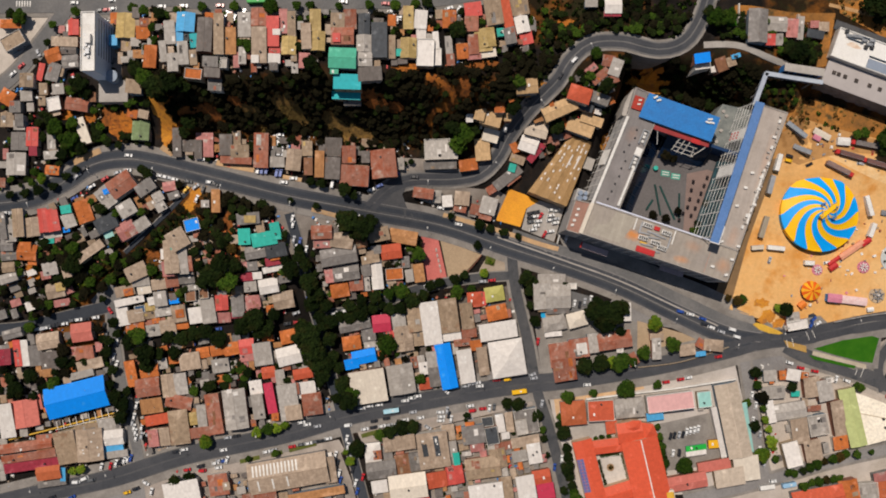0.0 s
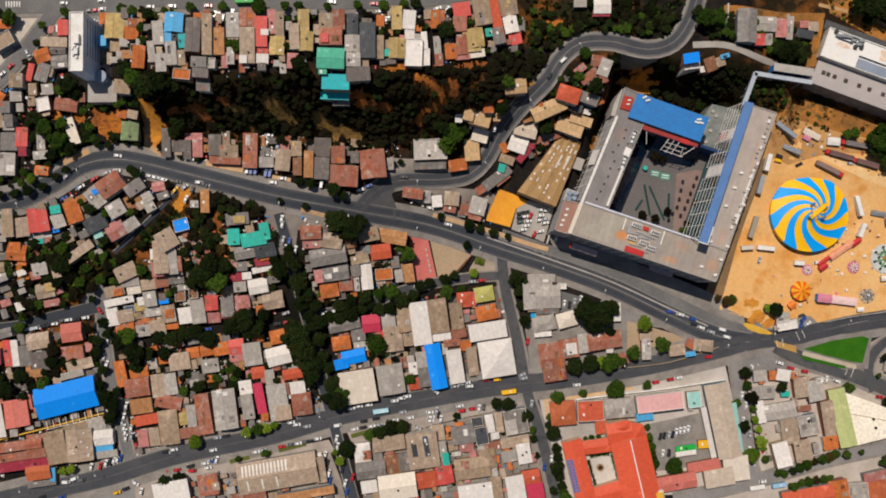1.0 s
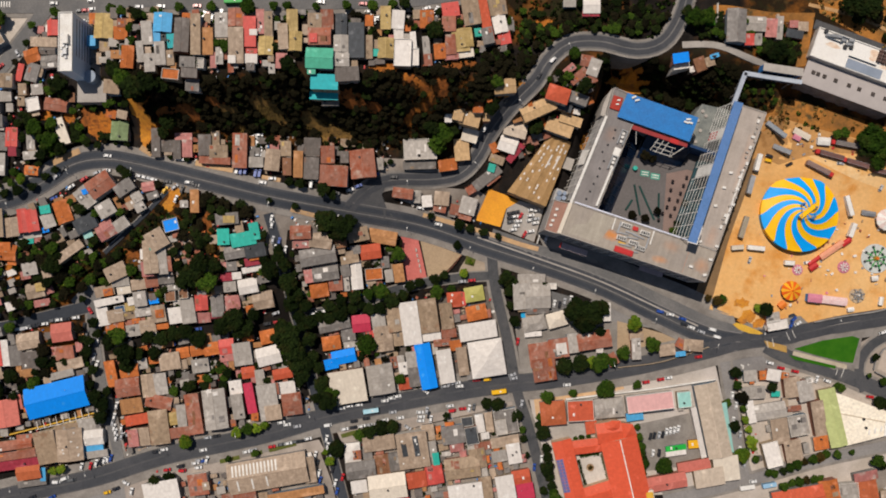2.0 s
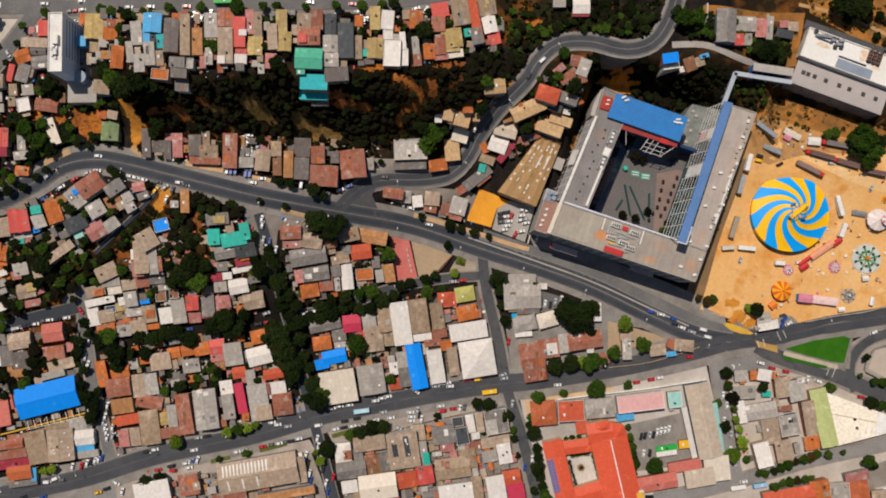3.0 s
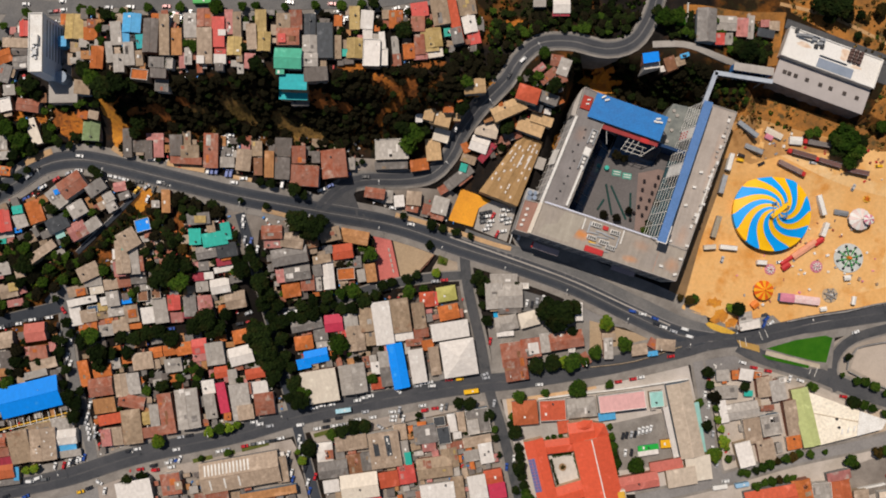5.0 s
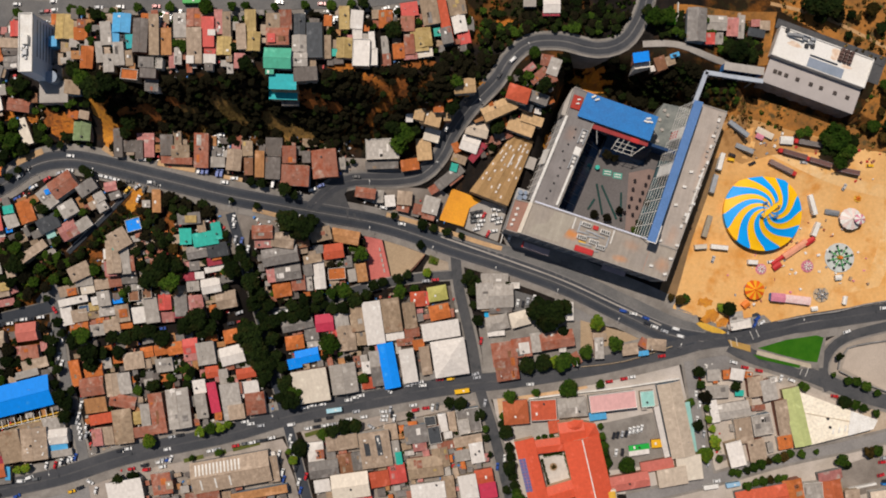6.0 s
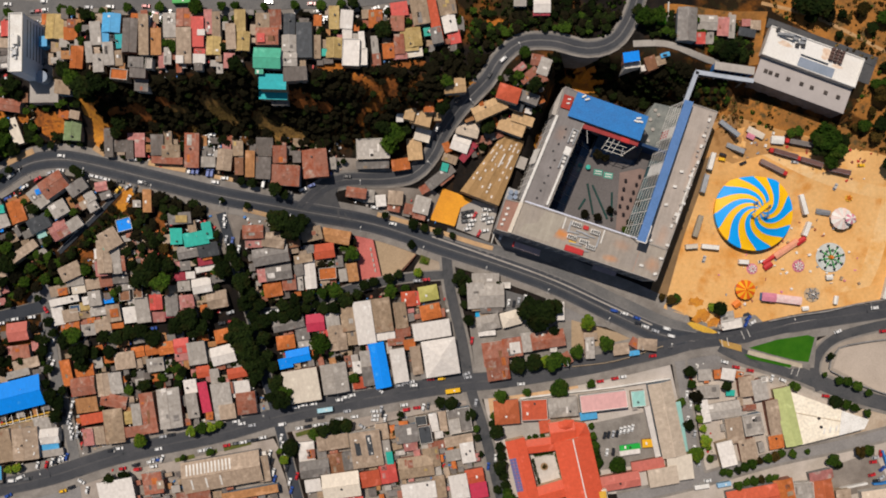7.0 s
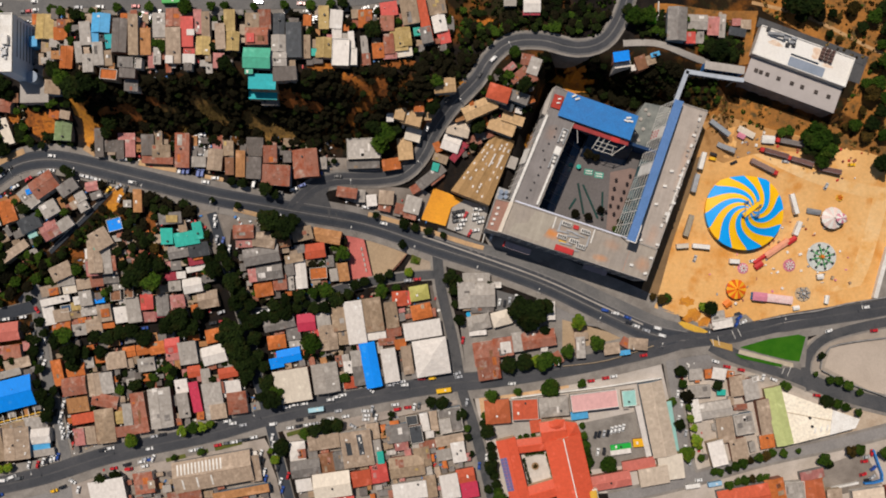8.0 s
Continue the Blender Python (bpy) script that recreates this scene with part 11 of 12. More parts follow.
tree(-124.7, 142.7, 3.0, "mid")
tree(-166.6, 147.0, 2.8, "mid")
tree(-108.1, 142.8, 2.7, "mid")
tree(-88.7, 142.2, 4.2, "mid")
tree(-75.8, 143.3, 3.0, "mid")
tree(-68.6, 143.5, 2.7, "mid")
tree(-54.2, 143.5, 2.4, "mid")
tree(-38.2, 144.8, 2.8, "mid")
tree(-25.0, 145.6, 2.8, "mid")
tree(-14.6, 146.8, 2.8, "mid")
tree(-8.1, 147.6, 3.7, "dark")
tree(-100.3, 122.3, 3.6, "mid")
tree(-96.3, 121.3, 2.4, "mid")
tree(-74.3, 122.0, 2.7, "dark")
tree(-68.1, 112.7, 4.2, "dark")
tree(-65.4, 109.3, 3.6, "dark")
tree(-150.0, 126.5, 2.4, "mid")
tree(-186.3, -77.9, 4.5, "dark")
tree(-189.7, -65.5, 4.9, "dark")
tree(-185.6, -70.5, 4.2, "dark")
tree(-193.7, -59.2, 3.5, "dark")
tree(-154.9, -114.3, 3.8, "dark")
tree(-146.7, -112.6, 3.8, "dark")
tree(-214.3, -109.0, 2.8, "light")
tree(-209.4, -108.1, 2.8, "light")
tree(-113.0, -102.4, 2.1, "mid")
tree(-97.2, -99.1, 2.1, "mid")
tree(-53.8, -103.2, 2.8, "light")
tree(-56.5, -98.5, 2.1, "light")
tree(199.3, -15.8, 4.2, "dark")
tree(194.7, -14.8, 3.1, "light")
tree(170.9, -10.6, 3.1, "dry")
tree(166.2, -9.3, 2.4, "dry")
tree(244.4, -60.8, 2.8, "mid")
tree(139.1, -105.4, 4.9, "mid")
tree(272.2, -58.4, 2.8, "mid")
tree(277.2, -59.1, 2.8, "mid")
tree(282.8, -61.7, 3.2, "mid")
tree(289.7, -65.5, 2.8, "mid")
tree(269.9, -71.0, 3.9, "dark")
tree(276.3, -72.8, 3.2, "mid")
tree(281.5, -74.5, 2.8, "mid")
tree(289.1, -77.9, 2.8, "mid")
tree(263.9, -55.1, 1.8, "mid")
tree(266.1, -44.2, 2.8, "dark")
tree(246.7, -62.3, 2.8, "mid")
tree(257.4, 81.8, 8.0, "mid")
tree(254.8, 75.5, 5.4, "dark")
tree(264.1, 74.8, 6.1, "mid")
tree(268.1, 80.9, 4.7, "dark")
tree(261.3, 68.5, 4.7, "mid")
tree(239.6, 85.3, 3.0, "mid")
tree(294.9, 66.7, 5.4, "dark")
tree(285.9, 82.5, 4.0, "dry")
tree(149.3, 143.6, 5.7, "mid")
tree(156.7, 145.3, 4.5, "mid")
tree(160.9, 137.1, 2.9, "mid")
tree(146.1, 148.1, 3.8, "dark")
tree(197.2, 127.4, 6.5, "dark")
tree(205.5, 126.1, 4.9, "dark")
tree(192.9, 130.8, 4.6, "dark")
tree(196.8, 123.4, 3.9, "dark")
tree(171.7, 101.4, 2.1, "mid")
tree(11.5, 84.1, 7.3, "mid")
tree(9.0, 77.8, 6.0, "mid")
tree(5.1, 87.4, 5.3, "dark")
tree(17.3, 86.3, 4.0, "dark")
tree(38.4, 96.0, 4.5, "dark")
tree(41.4, 108.0, 3.8, "mid")
tree(64.3, 87.8, 4.7, "dark")
tree(62.0, 77.1, 2.7, "dark")
tree(84.0, 125.4, 3.2, "mid")
tree(80.8, 112.8, 3.2, "mid")
tree(88.9, 107.2, 5.1, "dark")
tree(-167.7, 62.9, 2.6, "dark")
tree(-164.2, 60.3, 3.3, "dark")
tree(-190.3, 40.9, 4.0, "dark")
tree(-184.3, 23.8, 3.3, "dark")
tree(-208.5, 19.1, 4.0, "mid")
tree(-216.0, 16.0, 2.7, "mid")
tree(-205.2, -0.0, 3.4, "light")
tree(-165.4, 6.4, 4.1, "mid")
tree(-166.7, 62.9, 2.6, "dark")
tree(-124.0, 22.3, 3.3, "dark")
tree(-119.4, 19.1, 3.3, "dry")
tree(-70.9, 42.6, 2.0, "dark")
tree(-85.0, 45.7, 2.0, "dark")
tree(-73.7, 56.0, 2.6, "dark")
tree(-67.4, 55.0, 3.3, "dark")
tree(-54.9, 52.0, 4.6, "dark")
tree(-50.5, 49.1, 3.3, "dark")
tree(-139.4, 88.3, 4.5, "dark")
tree(-144.2, 83.1, 3.9, "dark")
tree(125.4, -89.3, 2.8, "mid")
tree(126.3, -98.3, 2.8, "mid")
tree(127.1, -109.7, 2.8, "mid")
tree(124.7, -83.9, 2.1, "mid")
tree(27.3, 12.6, 1.4, "light")
tree(28.6, 11.3, 1.0, "light")
tree(-240.9, 48.5, 2.6, "dark")
tree(-232.7, 49.7, 3.0, "dark")
tree(-224.8, 50.9, 3.0, "dark")
tree(-216.9, 53.4, 3.0, "dark")
tree(-209.8, 59.1, 2.6, "dark")
tree(-204.2, 62.9, 2.6, "dark")
tree(-81.3, 14.3, 4.0, "dark")
tree(-75.5, -13.0, 4.8, "dark")
tree(-71.3, -19.6, 4.1, "dark")
tree(-67.5, -13.1, 4.1, "dark")
tree(-81.4, -25.5, 5.5, "dark")
tree(-60.6, -49.4, 3.5, "dark")
tree(-62.1, -67.3, 3.5, "dark")
tree(-67.9, -47.6, 4.9, "dark")
tree(-59.7, -19.7, 3.5, "dark")
tree(-40.7, -15.1, 3.5, "dark")
tree(-35.4, -13.1, 3.5, "dark")
tree(-53.6, -13.4, 4.1, "dark")
tree(-7.3, -2.0, 3.5, "dark")
tree(-2.0, -0.0, 3.1, "dark")
tree(-194.2, -33.6, 3.5, "dark")
tree(-195.7, -40.2, 3.5, "dark")
tree(-192.2, -51.0, 3.5, "dark")
tree(-183.6, -63.1, 3.1, "dark")
tree(-117.9, 9.6, 4.7, "dark")
tree(-140.3, 17.5, 3.4, "dark")
tree(88.7, -90.8, 1.7, "mid")
tree(92.3, -89.9, 1.7, "mid")
tree(96.2, -89.2, 1.7, "mid")
bare_earth(-154.5, 95.5, 4.3, 10.4, 10)
bare_earth(-180.7, 88.0, 6.0, 6.9, 0, RED_EARTH)
bare_earth(-19.2, 113.0, 7.1, 2.7, 5, RED_EARTH)
bare_earth(-37.4, 97.8, 7.3, 3.0, -8, RUST_EARTH)
bare_earth(-140.6, 92.8, 5.5, 2.5, 10, RUST_EARTH)
bare_earth(-127.7, 93.9, 4.3, 2.4, 0, RUST_EARTH)
bare_earth(67.6, 143.8, 4.4, 3.0, 0, RED_EARTH)
bare_earth(95.1, 82.2, 2.2, 4.6, -20)
bare_earth(121.0, 117.0, 11.0, 6.0, -8)
bare_earth(50.0, 106.0, 7.4, 2.8, 25)
bare_earth(-235.4, 4.8, 5.2, 6.5, 0, RED_EARTH)
bare_earth(-165.7, 16.7, 4.5, 2.9, 0, RUST_EARTH)
bare_earth(-142.7, 42.8, 5.7, 2.8, 60)
bare_earth(-173.9, 87.0, 3.1, 5.7, 20, RED_EARTH)
bare_earth(-155.3, 82.4, 2.8, 7.6, -5)
bare_earth(-26.1, 96.0, 4.3, 2.5, 0, RUST_EARTH)
bare_earth(19.9, 116.2, 7.8, 2.4, 5, RUST_EARTH)
bare_earth(76.9, 129.6, 3.1, 1.5, 30)
bare_earth(-197.9, 93.4, 3.1, 3.8, 0, RED_EARTH)
bare_earth(-120.9, 33.4, 2.9, 7.0, 0, RUST_EARTH)
bare_earth(-139.3, 49.1, 3.2, 5.1, -30)
bare_earth(-118.8, 19.3, 3.2, 4.5, 0, RUST_EARTH)
bare_earth(-146.1, 19.3, 2.6, 3.9, 0, RUST_EARTH)
bare_earth(-210.5, 93.4, 2.8, 2.5, 0, RED_EARTH)
bare_earth(-125.6, 91.6, 4.3, 2.8, 0, RUST_EARTH)
bare_earth(-247.9, -1.7, 3.3, 1.6, 0, RUST_EARTH)
STRAW_EARTH = surface("straw_earth", (0.27, 0.15, 0.04), (0.12, 0.07, 0.022), 0.35, 1.5, 0.95, 0.0, 0.0, (0.05, 0.035, 0.014))
bare_earth(-85.4, 95.7, 6, 4, -20, STRAW_EARTH)
bare_earth(-79.7, 93.0, 7, 3.4, -35, STRAW_EARTH)
bare_earth(-62.2, 89.7, 5, 3, -20, STRAW_EARTH)
bare_earth(-57.3, 87.0, 6, 2.6, -30, STRAW_EARTH)
bare_earth(-48.4, 84.2, 7, 2.4, -20, STRAW_EARTH)
bare_earth(-39.9, 82.2, 6, 1.8, -12, STRAW_EARTH)
bare_earth(-54.8, 81.5, 3, 4, 0, STRAW_EARTH)
bare_earth(-104.1, 93.9, 6, 2, -10, STRAW_EARTH)
bare_earth(-185.3, 90.7, 4.5, 7, 15, RUST_EARTH)
bare_earth(-110.9, 97.1, 5, 2.2, -10, RUST_EARTH)
bare_earth(-129.3, 94.2, 4, 2, 0, RUST_EARTH)
bare_earth(11.3, 105.6, 4, 5, 20, RUST_EARTH)
bare_earth(-38.4, 99.9, 7, 3, 0, RUST_EARTH)
LAID.append((-62.3, 90.0, 3.6))
LAID.append((-54.8, 88.1, 3.6))
LAID.append((-47.4, 85.7, 3.6))
LAID.append((-42.2, 83.1, 2.4))
LAID.append((-84.5, 93.9, 3.6))
LAID.append((-80.5, 91.6, 3.6))
LAID.append((-100.8, 85.8, 2.4))
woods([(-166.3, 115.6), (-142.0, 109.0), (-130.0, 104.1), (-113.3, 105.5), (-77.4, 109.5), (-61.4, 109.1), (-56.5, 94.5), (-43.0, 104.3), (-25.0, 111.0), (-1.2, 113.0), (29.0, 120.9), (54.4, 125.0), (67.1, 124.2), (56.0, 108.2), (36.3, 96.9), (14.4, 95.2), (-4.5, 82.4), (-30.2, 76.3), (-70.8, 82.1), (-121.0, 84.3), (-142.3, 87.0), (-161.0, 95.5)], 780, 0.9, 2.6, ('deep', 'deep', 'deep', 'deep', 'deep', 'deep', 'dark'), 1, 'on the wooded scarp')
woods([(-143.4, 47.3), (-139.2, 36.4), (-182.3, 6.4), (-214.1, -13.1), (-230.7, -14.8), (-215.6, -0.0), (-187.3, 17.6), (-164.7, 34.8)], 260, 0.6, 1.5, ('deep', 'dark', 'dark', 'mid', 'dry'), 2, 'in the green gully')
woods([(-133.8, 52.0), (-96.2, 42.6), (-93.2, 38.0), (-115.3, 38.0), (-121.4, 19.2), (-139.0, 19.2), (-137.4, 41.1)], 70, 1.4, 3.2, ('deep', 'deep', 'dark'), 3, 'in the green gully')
woods([(51.3, 149.8), (86.0, 146.9), (126.6, 151.0), (139.6, 144.7), (129.5, 135.2), (98.4, 136.8), (79.7, 136.2), (67.2, 128.9), (52.8, 124.9)], 120, 1.2, 2.8, ('deep', 'dark', 'dark', 'mid'), 4, 'above the hill road')
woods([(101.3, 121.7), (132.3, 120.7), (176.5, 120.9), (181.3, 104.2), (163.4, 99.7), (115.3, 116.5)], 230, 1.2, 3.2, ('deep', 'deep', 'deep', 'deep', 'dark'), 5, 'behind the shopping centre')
woods([(76.7, 155.8), (126.7, 155.8), (132.7, 143.1), (113.9, 136.8), (79.7, 140.0)], 50, 1.2, 2.6, ('deep', 'dark', 'dark'), 6, 'above the hill road')
woods([(-247.3, 94.5), (-200.0, 94.5), (-197.2, 72.6), (-209.7, 66.2), (-228.4, 53.6), (-247.5, 50.4)], 22, 1.4, 3.0, ('dark', 'mid'), 7, 'between the houses')
woods([(-193.4, 99.1), (-160.5, 97.9), (-162.5, 77.3), (-187.7, 72.6), (-200.5, 78.9)], 22, 1.4, 3.2, ('dark', 'dark', 'mid'), 8, 'on the slope')
woods([(-250.1, 25.5), (-208.6, 25.5), (-217.6, -14.8), (-257.6, -19.7)], 70, 1.3, 3.0, ('deep', 'deep', 'dark', 'mid'), 9, 'between the houses')
woods([(-259.0, -46.2), (-196.3, -39.6), (-196.0, -56.1), (-258.4, -65.9)], 36, 1.3, 3.0, ('deep', 'dark', 'mid'), 10, 'between the houses')
woods([(-169.7, -49.5), (-73.9, -33.0), (-70.5, -72.4), (-159.2, -85.5)], 46, 1.2, 2.8, ('deep', 'dark', 'dark', 'mid'), 11, 'in a back yard')
woods([(-185.5, 6.4), (-87.1, 31.7), (-89.7, -13.1), (-182.7, -29.7)], 70, 1.2, 2.8, ('deep', 'dark', 'dark', 'mid'), 12, 'in the back yards')
woods([(-248.4, 38.0), (-143.2, 56.7), (-144.3, 31.7), (-214.1, -13.1), (-257.6, -19.7)], 110, 1.2, 3.0, ('deep', 'dark', 'dark', 'mid'), 13, 'in the back yards')
woods([(-74.7, 25.5), (-7.9, 26.4), (2.0, -0.0), (-73.3, -13.1)], 40, 1.0, 2.6, ('deep', 'dark', 'mid'), 14, 'in the back yards')
woods([(-60.6, -23.1), (-1.3, -13.3), (-1.3, -65.9), (-54.1, -65.9)], 34, 1.0, 2.6, ('deep', 'dark', 'mid'), 15, 'in the back yards')
woods([(-246.8, 125.7), (-155.9, 124.8), (-165.6, 75.8), (-247.5, 50.4)], 50, 1.0, 2.6, ('deep', 'dark', 'mid'), 16, 'in the back yards')
woods([(-160.5, 144.1), (51.3, 148.2), (48.0, 122.9), (-159.7, 110.5)], 80, 1.0, 2.4, ('deep', 'dark', 'mid'), 17, 'in the back yards')
woods([(-153.0, 82.1), (-17.4, 83.5), (-17.5, 64.8), (-152.9, 69.4)], 50, 1.0, 2.4, ('deep', 'dark'), 18, 'in the back yards')
woods([(17.4, 96.4), (54.3, 114.1), (95.1, 124.2), (95.5, 96.6), (56.7, 86.9), (51.0, 65.3), (28.0, 71.6)], 30, 1.0, 2.4, ('dark', 'dark', 'mid'), 19, 'between the houses of the hill road')
woods([(-47.3, -92.0), (58.0, -69.2), (65.8, -125.0), (-40.6, -125.0)], 14, 0.8, 1.6, ('dark', 'mid'), 20, 'in the back yards')
woods([(145.3, 149.5), (219.8, 153.6), (209.5, 124.4), (177.1, 128.1), (148.2, 136.8)], 60, 0.9, 2.4, ('mid', 'dark', 'dark'), 21, 'round the hill houses')
woods([(179.4, 114.9), (198.8, 112.5), (201.9, 100.6), (196.4, 96.7), (183.8, 102.7)], 45, 0.9, 2.2, ('dark', 'dark', 'mid', 'dry'), 30, 'behind the shopping centre')
woods([(96.8, 124.8), (128.5, 123.4), (139.6, 118.9), (128.7, 113.1), (104.1, 114.6)], 60, 1.0, 2.6, ('deep', 'dark'), 32, 'below the hill road')
woods([(195.7, 139.9), (217.1, 142.0), (216.8, 125.8), (193.5, 124.2)], 40, 1.0, 2.4, ('deep', 'dark'), 31, 'round the hill houses')
DRY_SLOPE = [(193.1, 89.7), (199.4, 106.3), (211.1, 107.7), (269.0, 90.9), (273.7, 101.4), (282.9, 123.5), (254.6, 136.6), (226.2, 153.0), (223.4, 169.4), (370.3, 168.6), (377.2, 57.7), (311.1, 65.9), (267.5, 78.9), (221.0, 88.9), (197.2, 82.9)]
patch("ground_slope", DRY_SLOPE, SLOPE_EARTH, 0.28, "bare orange earth slope above the fairground", "ground")
scrub(DRY_SLOPE, 1300, 3, "straw", (0.4, 1.5))
scrub(DRY_SLOPE, 700, 12, "dry", (0.5, 1.8), "olive-brown bushes scattered over orange earth")
scrub(DRY_SLOPE, 160, 4, "mid", (0.9, 2.0), "green bushes scattered over orange earth")
SCARP = [(-167.6, 116.5), (-142.7, 109.5), (-130.6, 104.5), (-113.8, 106.0), (-77.7, 110.0), (-61.7, 109.6), (-56.7, 94.8), (-43.1, 104.7), (-25.1, 111.5), (-1.2, 113.6), (29.2, 121.5), (54.7, 125.7), (67.5, 124.8), (56.3, 108.7), (36.4, 97.2), (14.4, 95.5), (-4.5, 82.7), (-30.3, 76.7), (-71.1, 82.4), (-121.5, 84.7), (-142.9, 87.4), (-161.7, 95.9)]
for seed, turn, n, outline in (
        (101, 0, 900, [(-214.3, 146.0), (51.3, 143.0), (49.6, 126.6), (-1.2, 117.2), (-45.4, 113.4), (-113.2, 109.0), (-141.8, 112.8), (-175.4, 121.1), (-213.7, 122.6)]),
        (102, 25, 500, [(-246.4, 34.0), (-184.3, 54.3), (-155.7, 50.7), (-180.7, 24.2), (-217.4, -8.1), (-250.6, -16.7)]),
        (103, -1, 260, [(-151.0, 80.1), (-30.2, 80.6), (-32.9, 61.1), (-58.3, 60.9), (-121.2, 68.6), (-150.9, 74.0)]),
        (104, 8, 800, [(-143.5, 27.7), (-92.0, 34.0), (-93.7, -17.7), (-186.8, -28.0), (-183.6, -9.8)]),
        (105, 8, 420, [(-256.6, -33.7), (-197.5, -29.0), (-191.2, -76.5), (-256.5, -88.5)]),
        (106, 9, 1300, [(-182.5, -36.0), (-77.8, -28.4), (-67.9, -74.7), (-126.3, -84.1), (-171.4, -97.7)]),
        (107, 8, 520, [(-72.2, 33.0), (-14.5, 23.3), (-8.0, 2.0), (-70.4, -12.8)]),
        (108, 9, 700, [(-54.5, -23.7), (36.5, -6.0), (45.2, -52.1), (-50.0, -68.4)]),
        (109, 9, 420, [(-154.8, -113.2), (-65.8, -100.2), (-57.7, -128.0), (-154.5, -128.0)]),
        (110, 9, 700, [(-42.3, -95.0), (49.4, -74.2), (60.8, -125.0), (-35.6, -125.0)]),
        (111, 3, 420, [(194.6, -55.4), (232.6, -62.8), (242.5, -90.4), (197.1, -105.2)]),
        (112, 20, 300, [(19.4, 94.4), (52.3, 108.1), (93.1, 117.0), (93.5, 98.6), (53.0, 67.3), (31.0, 78.7)])):
    crowd_sheds(outline, n, seed, turn)
clutter([(-214.3, 151.3), (51.3, 148.9), (49.6, 124.6), (-1.2, 114.2), (-45.4, 110.4), (-113.2, 106.0), (-141.8, 109.8), (-175.4, 120.1), (-213.7, 122.6)], 630, 0)
clutter([(-246.4, 109.8), (-205.6, 116.2), (-176.7, 93.9), (-197.2, 75.8), (-247.4, 53.6)], 360, 1)
clutter([(-248.4, 38.0), (-184.3, 58.3), (-152.7, 56.7), (-143.3, 48.9), (-180.7, 19.2), (-217.4, -13.1), (-257.6, -19.7)], 540, 2)
clutter([(-153.0, 82.1), (-14.2, 83.6), (-15.9, 59.1), (-58.3, 56.9), (-121.2, 64.6), (-152.9, 71.0)], 270, 3)
clutter([(-147.5, 31.7), (-90.0, 38.0), (-91.7, -19.7), (-192.8, -33.0), (-187.6, -9.8)], 810, 4)
clutter([(-258.6, -29.7), (-195.5, -23.0), (-187.2, -85.5), (-257.5, -98.5)], 360, 5)
clutter([(-184.5, -33.0), (-73.8, -26.4), (-63.9, -75.7), (-126.3, -87.1), (-175.4, -101.7)], 900, 6)
clutter([(-74.2, 38.0), (-14.5, 26.3), (2.0, -0.0), (-73.4, -14.8)], 450, 7)
clutter([(-60.5, -19.7), (38.5, -0.0), (48.2, -56.1), (-54.0, -72.4)], 540, 8)
clutter([(-257.6, -95.2), (-195.1, -98.5), (-178.5, -106.6), (-237.3, -121.2), (-256.9, -121.2)], 90, 9)
clutter([(-158.8, -108.2), (-63.8, -95.2), (-53.7, -125.0), (-158.5, -125.0)], 225, 10)
clutter([(-47.3, -92.0), (51.4, -69.2), (65.8, -125.0), (-40.6, -125.0)], 450, 11)
clutter([(58.3, -26.5), (110.7, -23.1), (110.8, -46.2), (61.4, -59.3)], 135, 12)
clutter([(-17.6, 53.7), (58.3, 43.0), (31.9, 33.2), (-14.4, 45.8)], 108, 13)
clutter([(17.4, 96.4), (54.3, 114.1), (95.1, 121.0), (95.5, 96.6), (51.0, 65.3), (28.0, 74.7)], 225, 14)
clutter([(182.6, -46.4), (232.6, -56.8), (246.5, -90.4), (194.1, -109.2)], 270, 15)
clutter([(154.6, 149.5), (219.8, 153.6), (209.7, 134.1), (163.7, 133.6)], 90, 16)
HILLTOP = [(51.6, 155.4), (143.0, 156.6), (131.7, 134.3), (98.9, 136.9), (80.1, 134.3), (64.3, 121.5), (51.5, 125.4)]
scrub(HILLTOP, 500, 8, "dark", (0.5, 1.6), "low green scrub on the hill above the road")
scrub(HILLTOP, 200, 9, "mid", (0.5, 1.4), "low green scrub on the hill above the road")
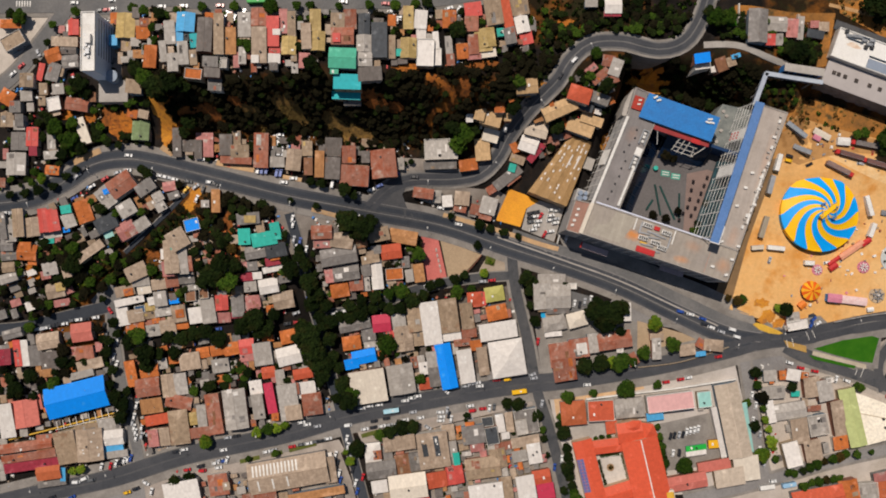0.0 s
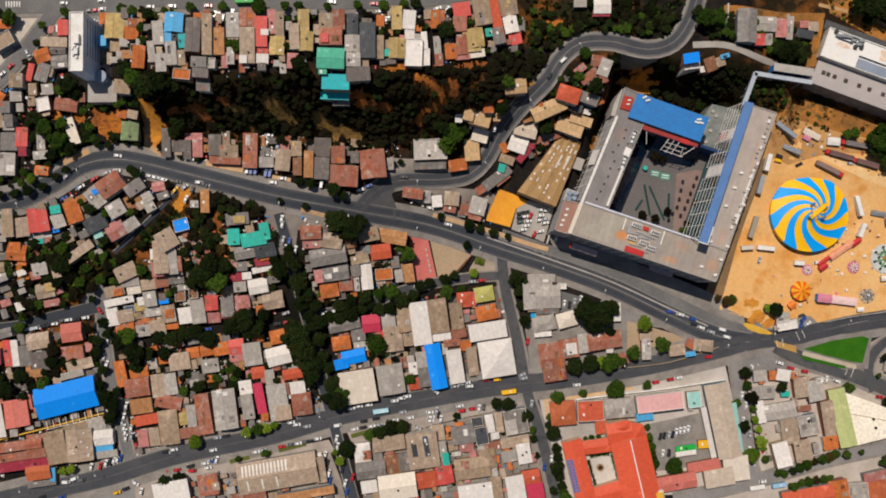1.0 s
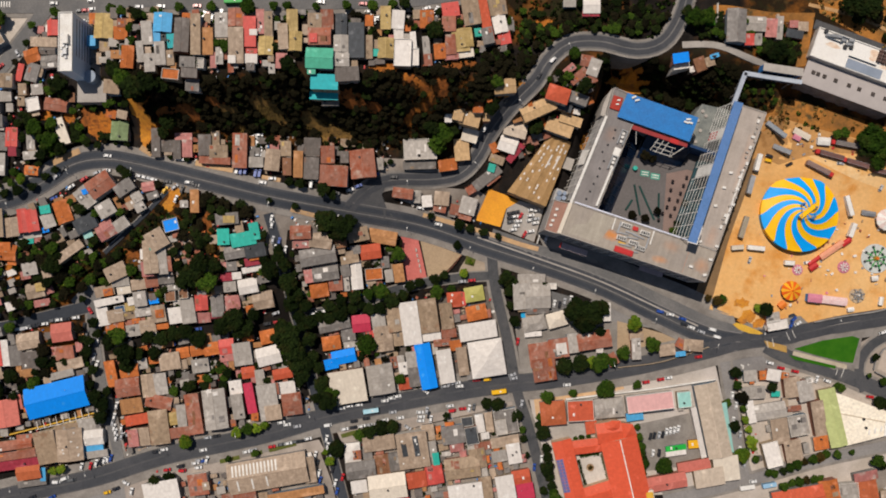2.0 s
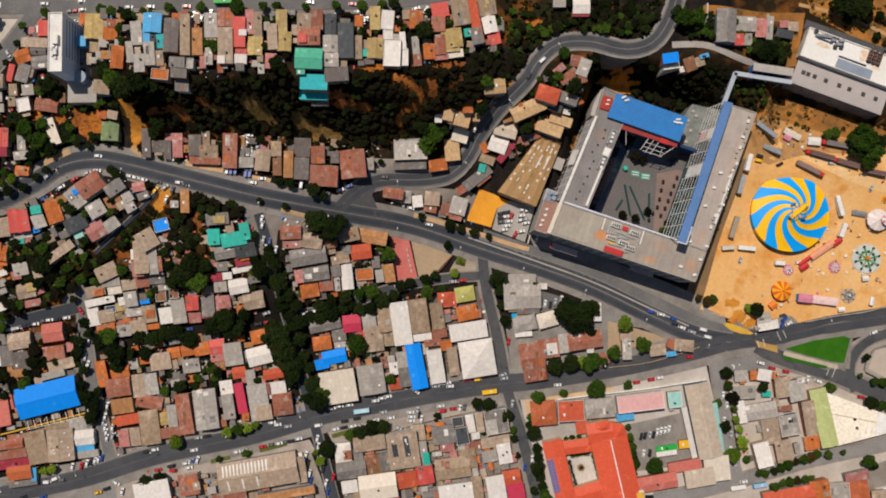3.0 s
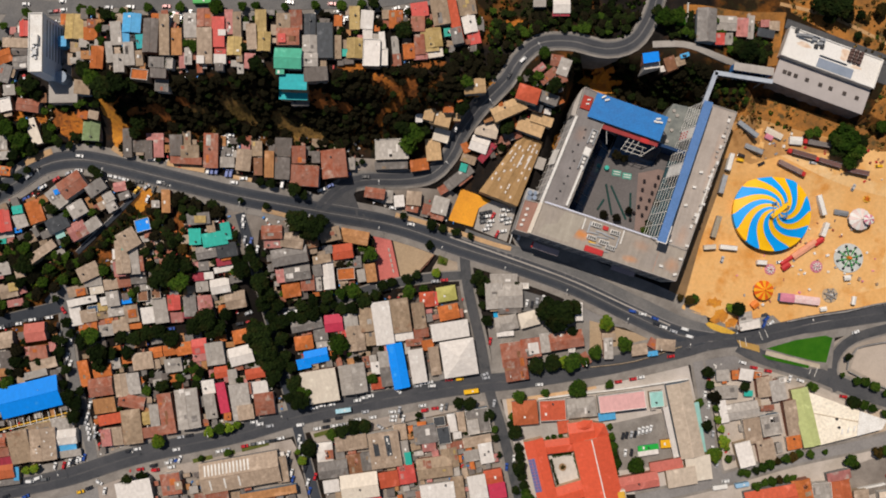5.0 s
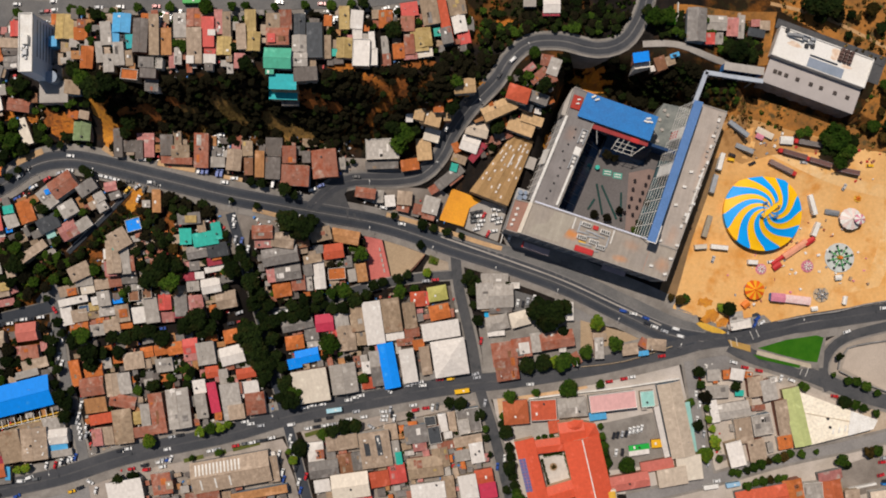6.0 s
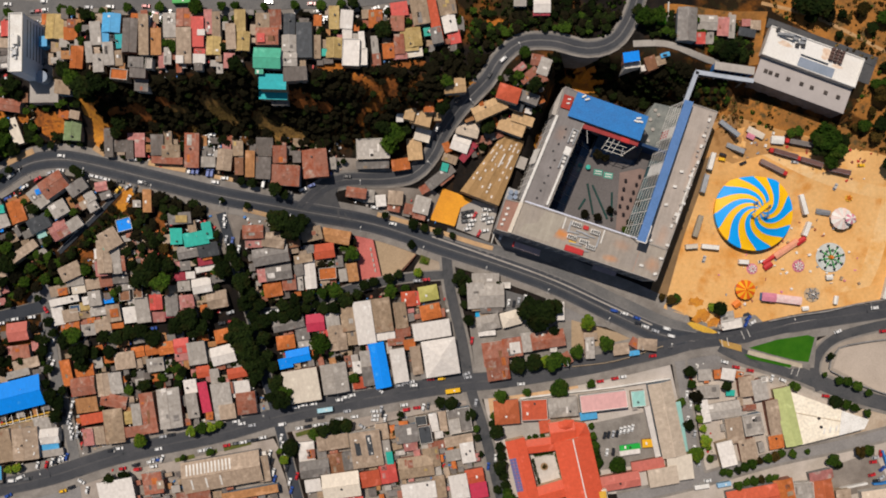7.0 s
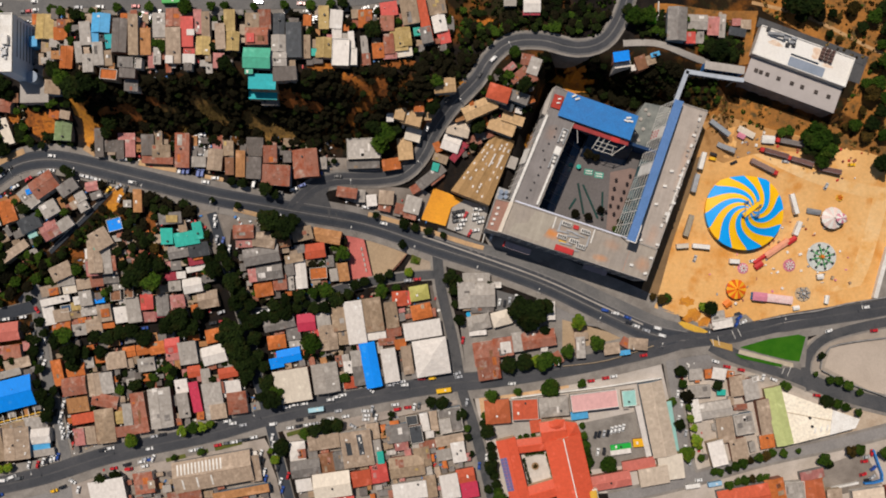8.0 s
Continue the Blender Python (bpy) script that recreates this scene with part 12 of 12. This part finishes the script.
GULLY = [(-144.1, 47.5), (-139.9, 36.6), (-183.2, 6.5), (-215.1, -13.2), (-231.8, -14.8), (-216.6, -0.0), (-188.2, 17.7), (-165.5, 35.0)]
scrub(GULLY, 700, 10, "mid", (0.4, 1.2), "olive undergrowth in the gully")
scrub(GULLY, 500, 11, "dark", (0.4, 1.4), "dark undergrowth in the gully")
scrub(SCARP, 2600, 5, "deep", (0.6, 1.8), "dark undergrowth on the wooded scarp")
scrub([(-67.8, 91.6), (-54.5, 90.1), (-38.0, 84.6), (-39.8, 80.8), (-58.5, 83.8), (-70.5, 87.4)], 1100, 41, 'straw', (0.25, 0.6), 'straw-coloured dry grass on the scarp')
scrub([(-88.7, 96.2), (-74.9, 95.1), (-73.9, 89.1), (-88.8, 89.9)], 1100, 42, 'straw', (0.25, 0.6), 'straw-coloured dry grass on the scarp')
scrub([(-107.7, 89.1), (-89.7, 85.8), (-99.6, 83.0), (-111.8, 85.8)], 1100, 43, 'straw', (0.25, 0.6), 'straw-coloured dry grass on the scarp')
scrub(SCARP, 400, 6, "dry", (0.5, 1.4), "dry brown undergrowth on the wooded scarp")

for x, y, r, tone in ((127.6, 72.3, 3.4, "deep"), (131.6, 70.3, 2.6, "deep"), (119.5, 38.4, 2.5, "deep"), (126.9, 36.7, 2.8, "deep"), (134.1, 40.6, 2.4, "deep"), (142.8, 29.0, 2.8, "mid"), (145.0, 33.0, 2.4, "dark"), (150.6, 45.0, 2.6, "dark")):
    tree(x, y, r, tone, "in the sunken court", 13.0)
clutter([(195.3, 15.7), (211.9, 25.6), (247.9, 35.4), (280.5, 41.8), (284.3, -1.1), (261.4, -10.9), (215.0, -17.5), (195.1, -7.5)], 90, 77, [WHITE_PAINT, PINK_PAINT, STEEL, ROOF["tn"], ROOF["rs"], ROOF["cr"]], 0.3)
clutter([(202.1, 86.6), (220.8, 91.1), (250.8, 83.4), (287.4, 73.8), (289.4, 54.8), (209.9, 67.8)], 90, 78, [WHITE_PAINT, RED_PAINT, STEEL, ROOF["rs"], ROOF["tn"], DARK], 0.3)
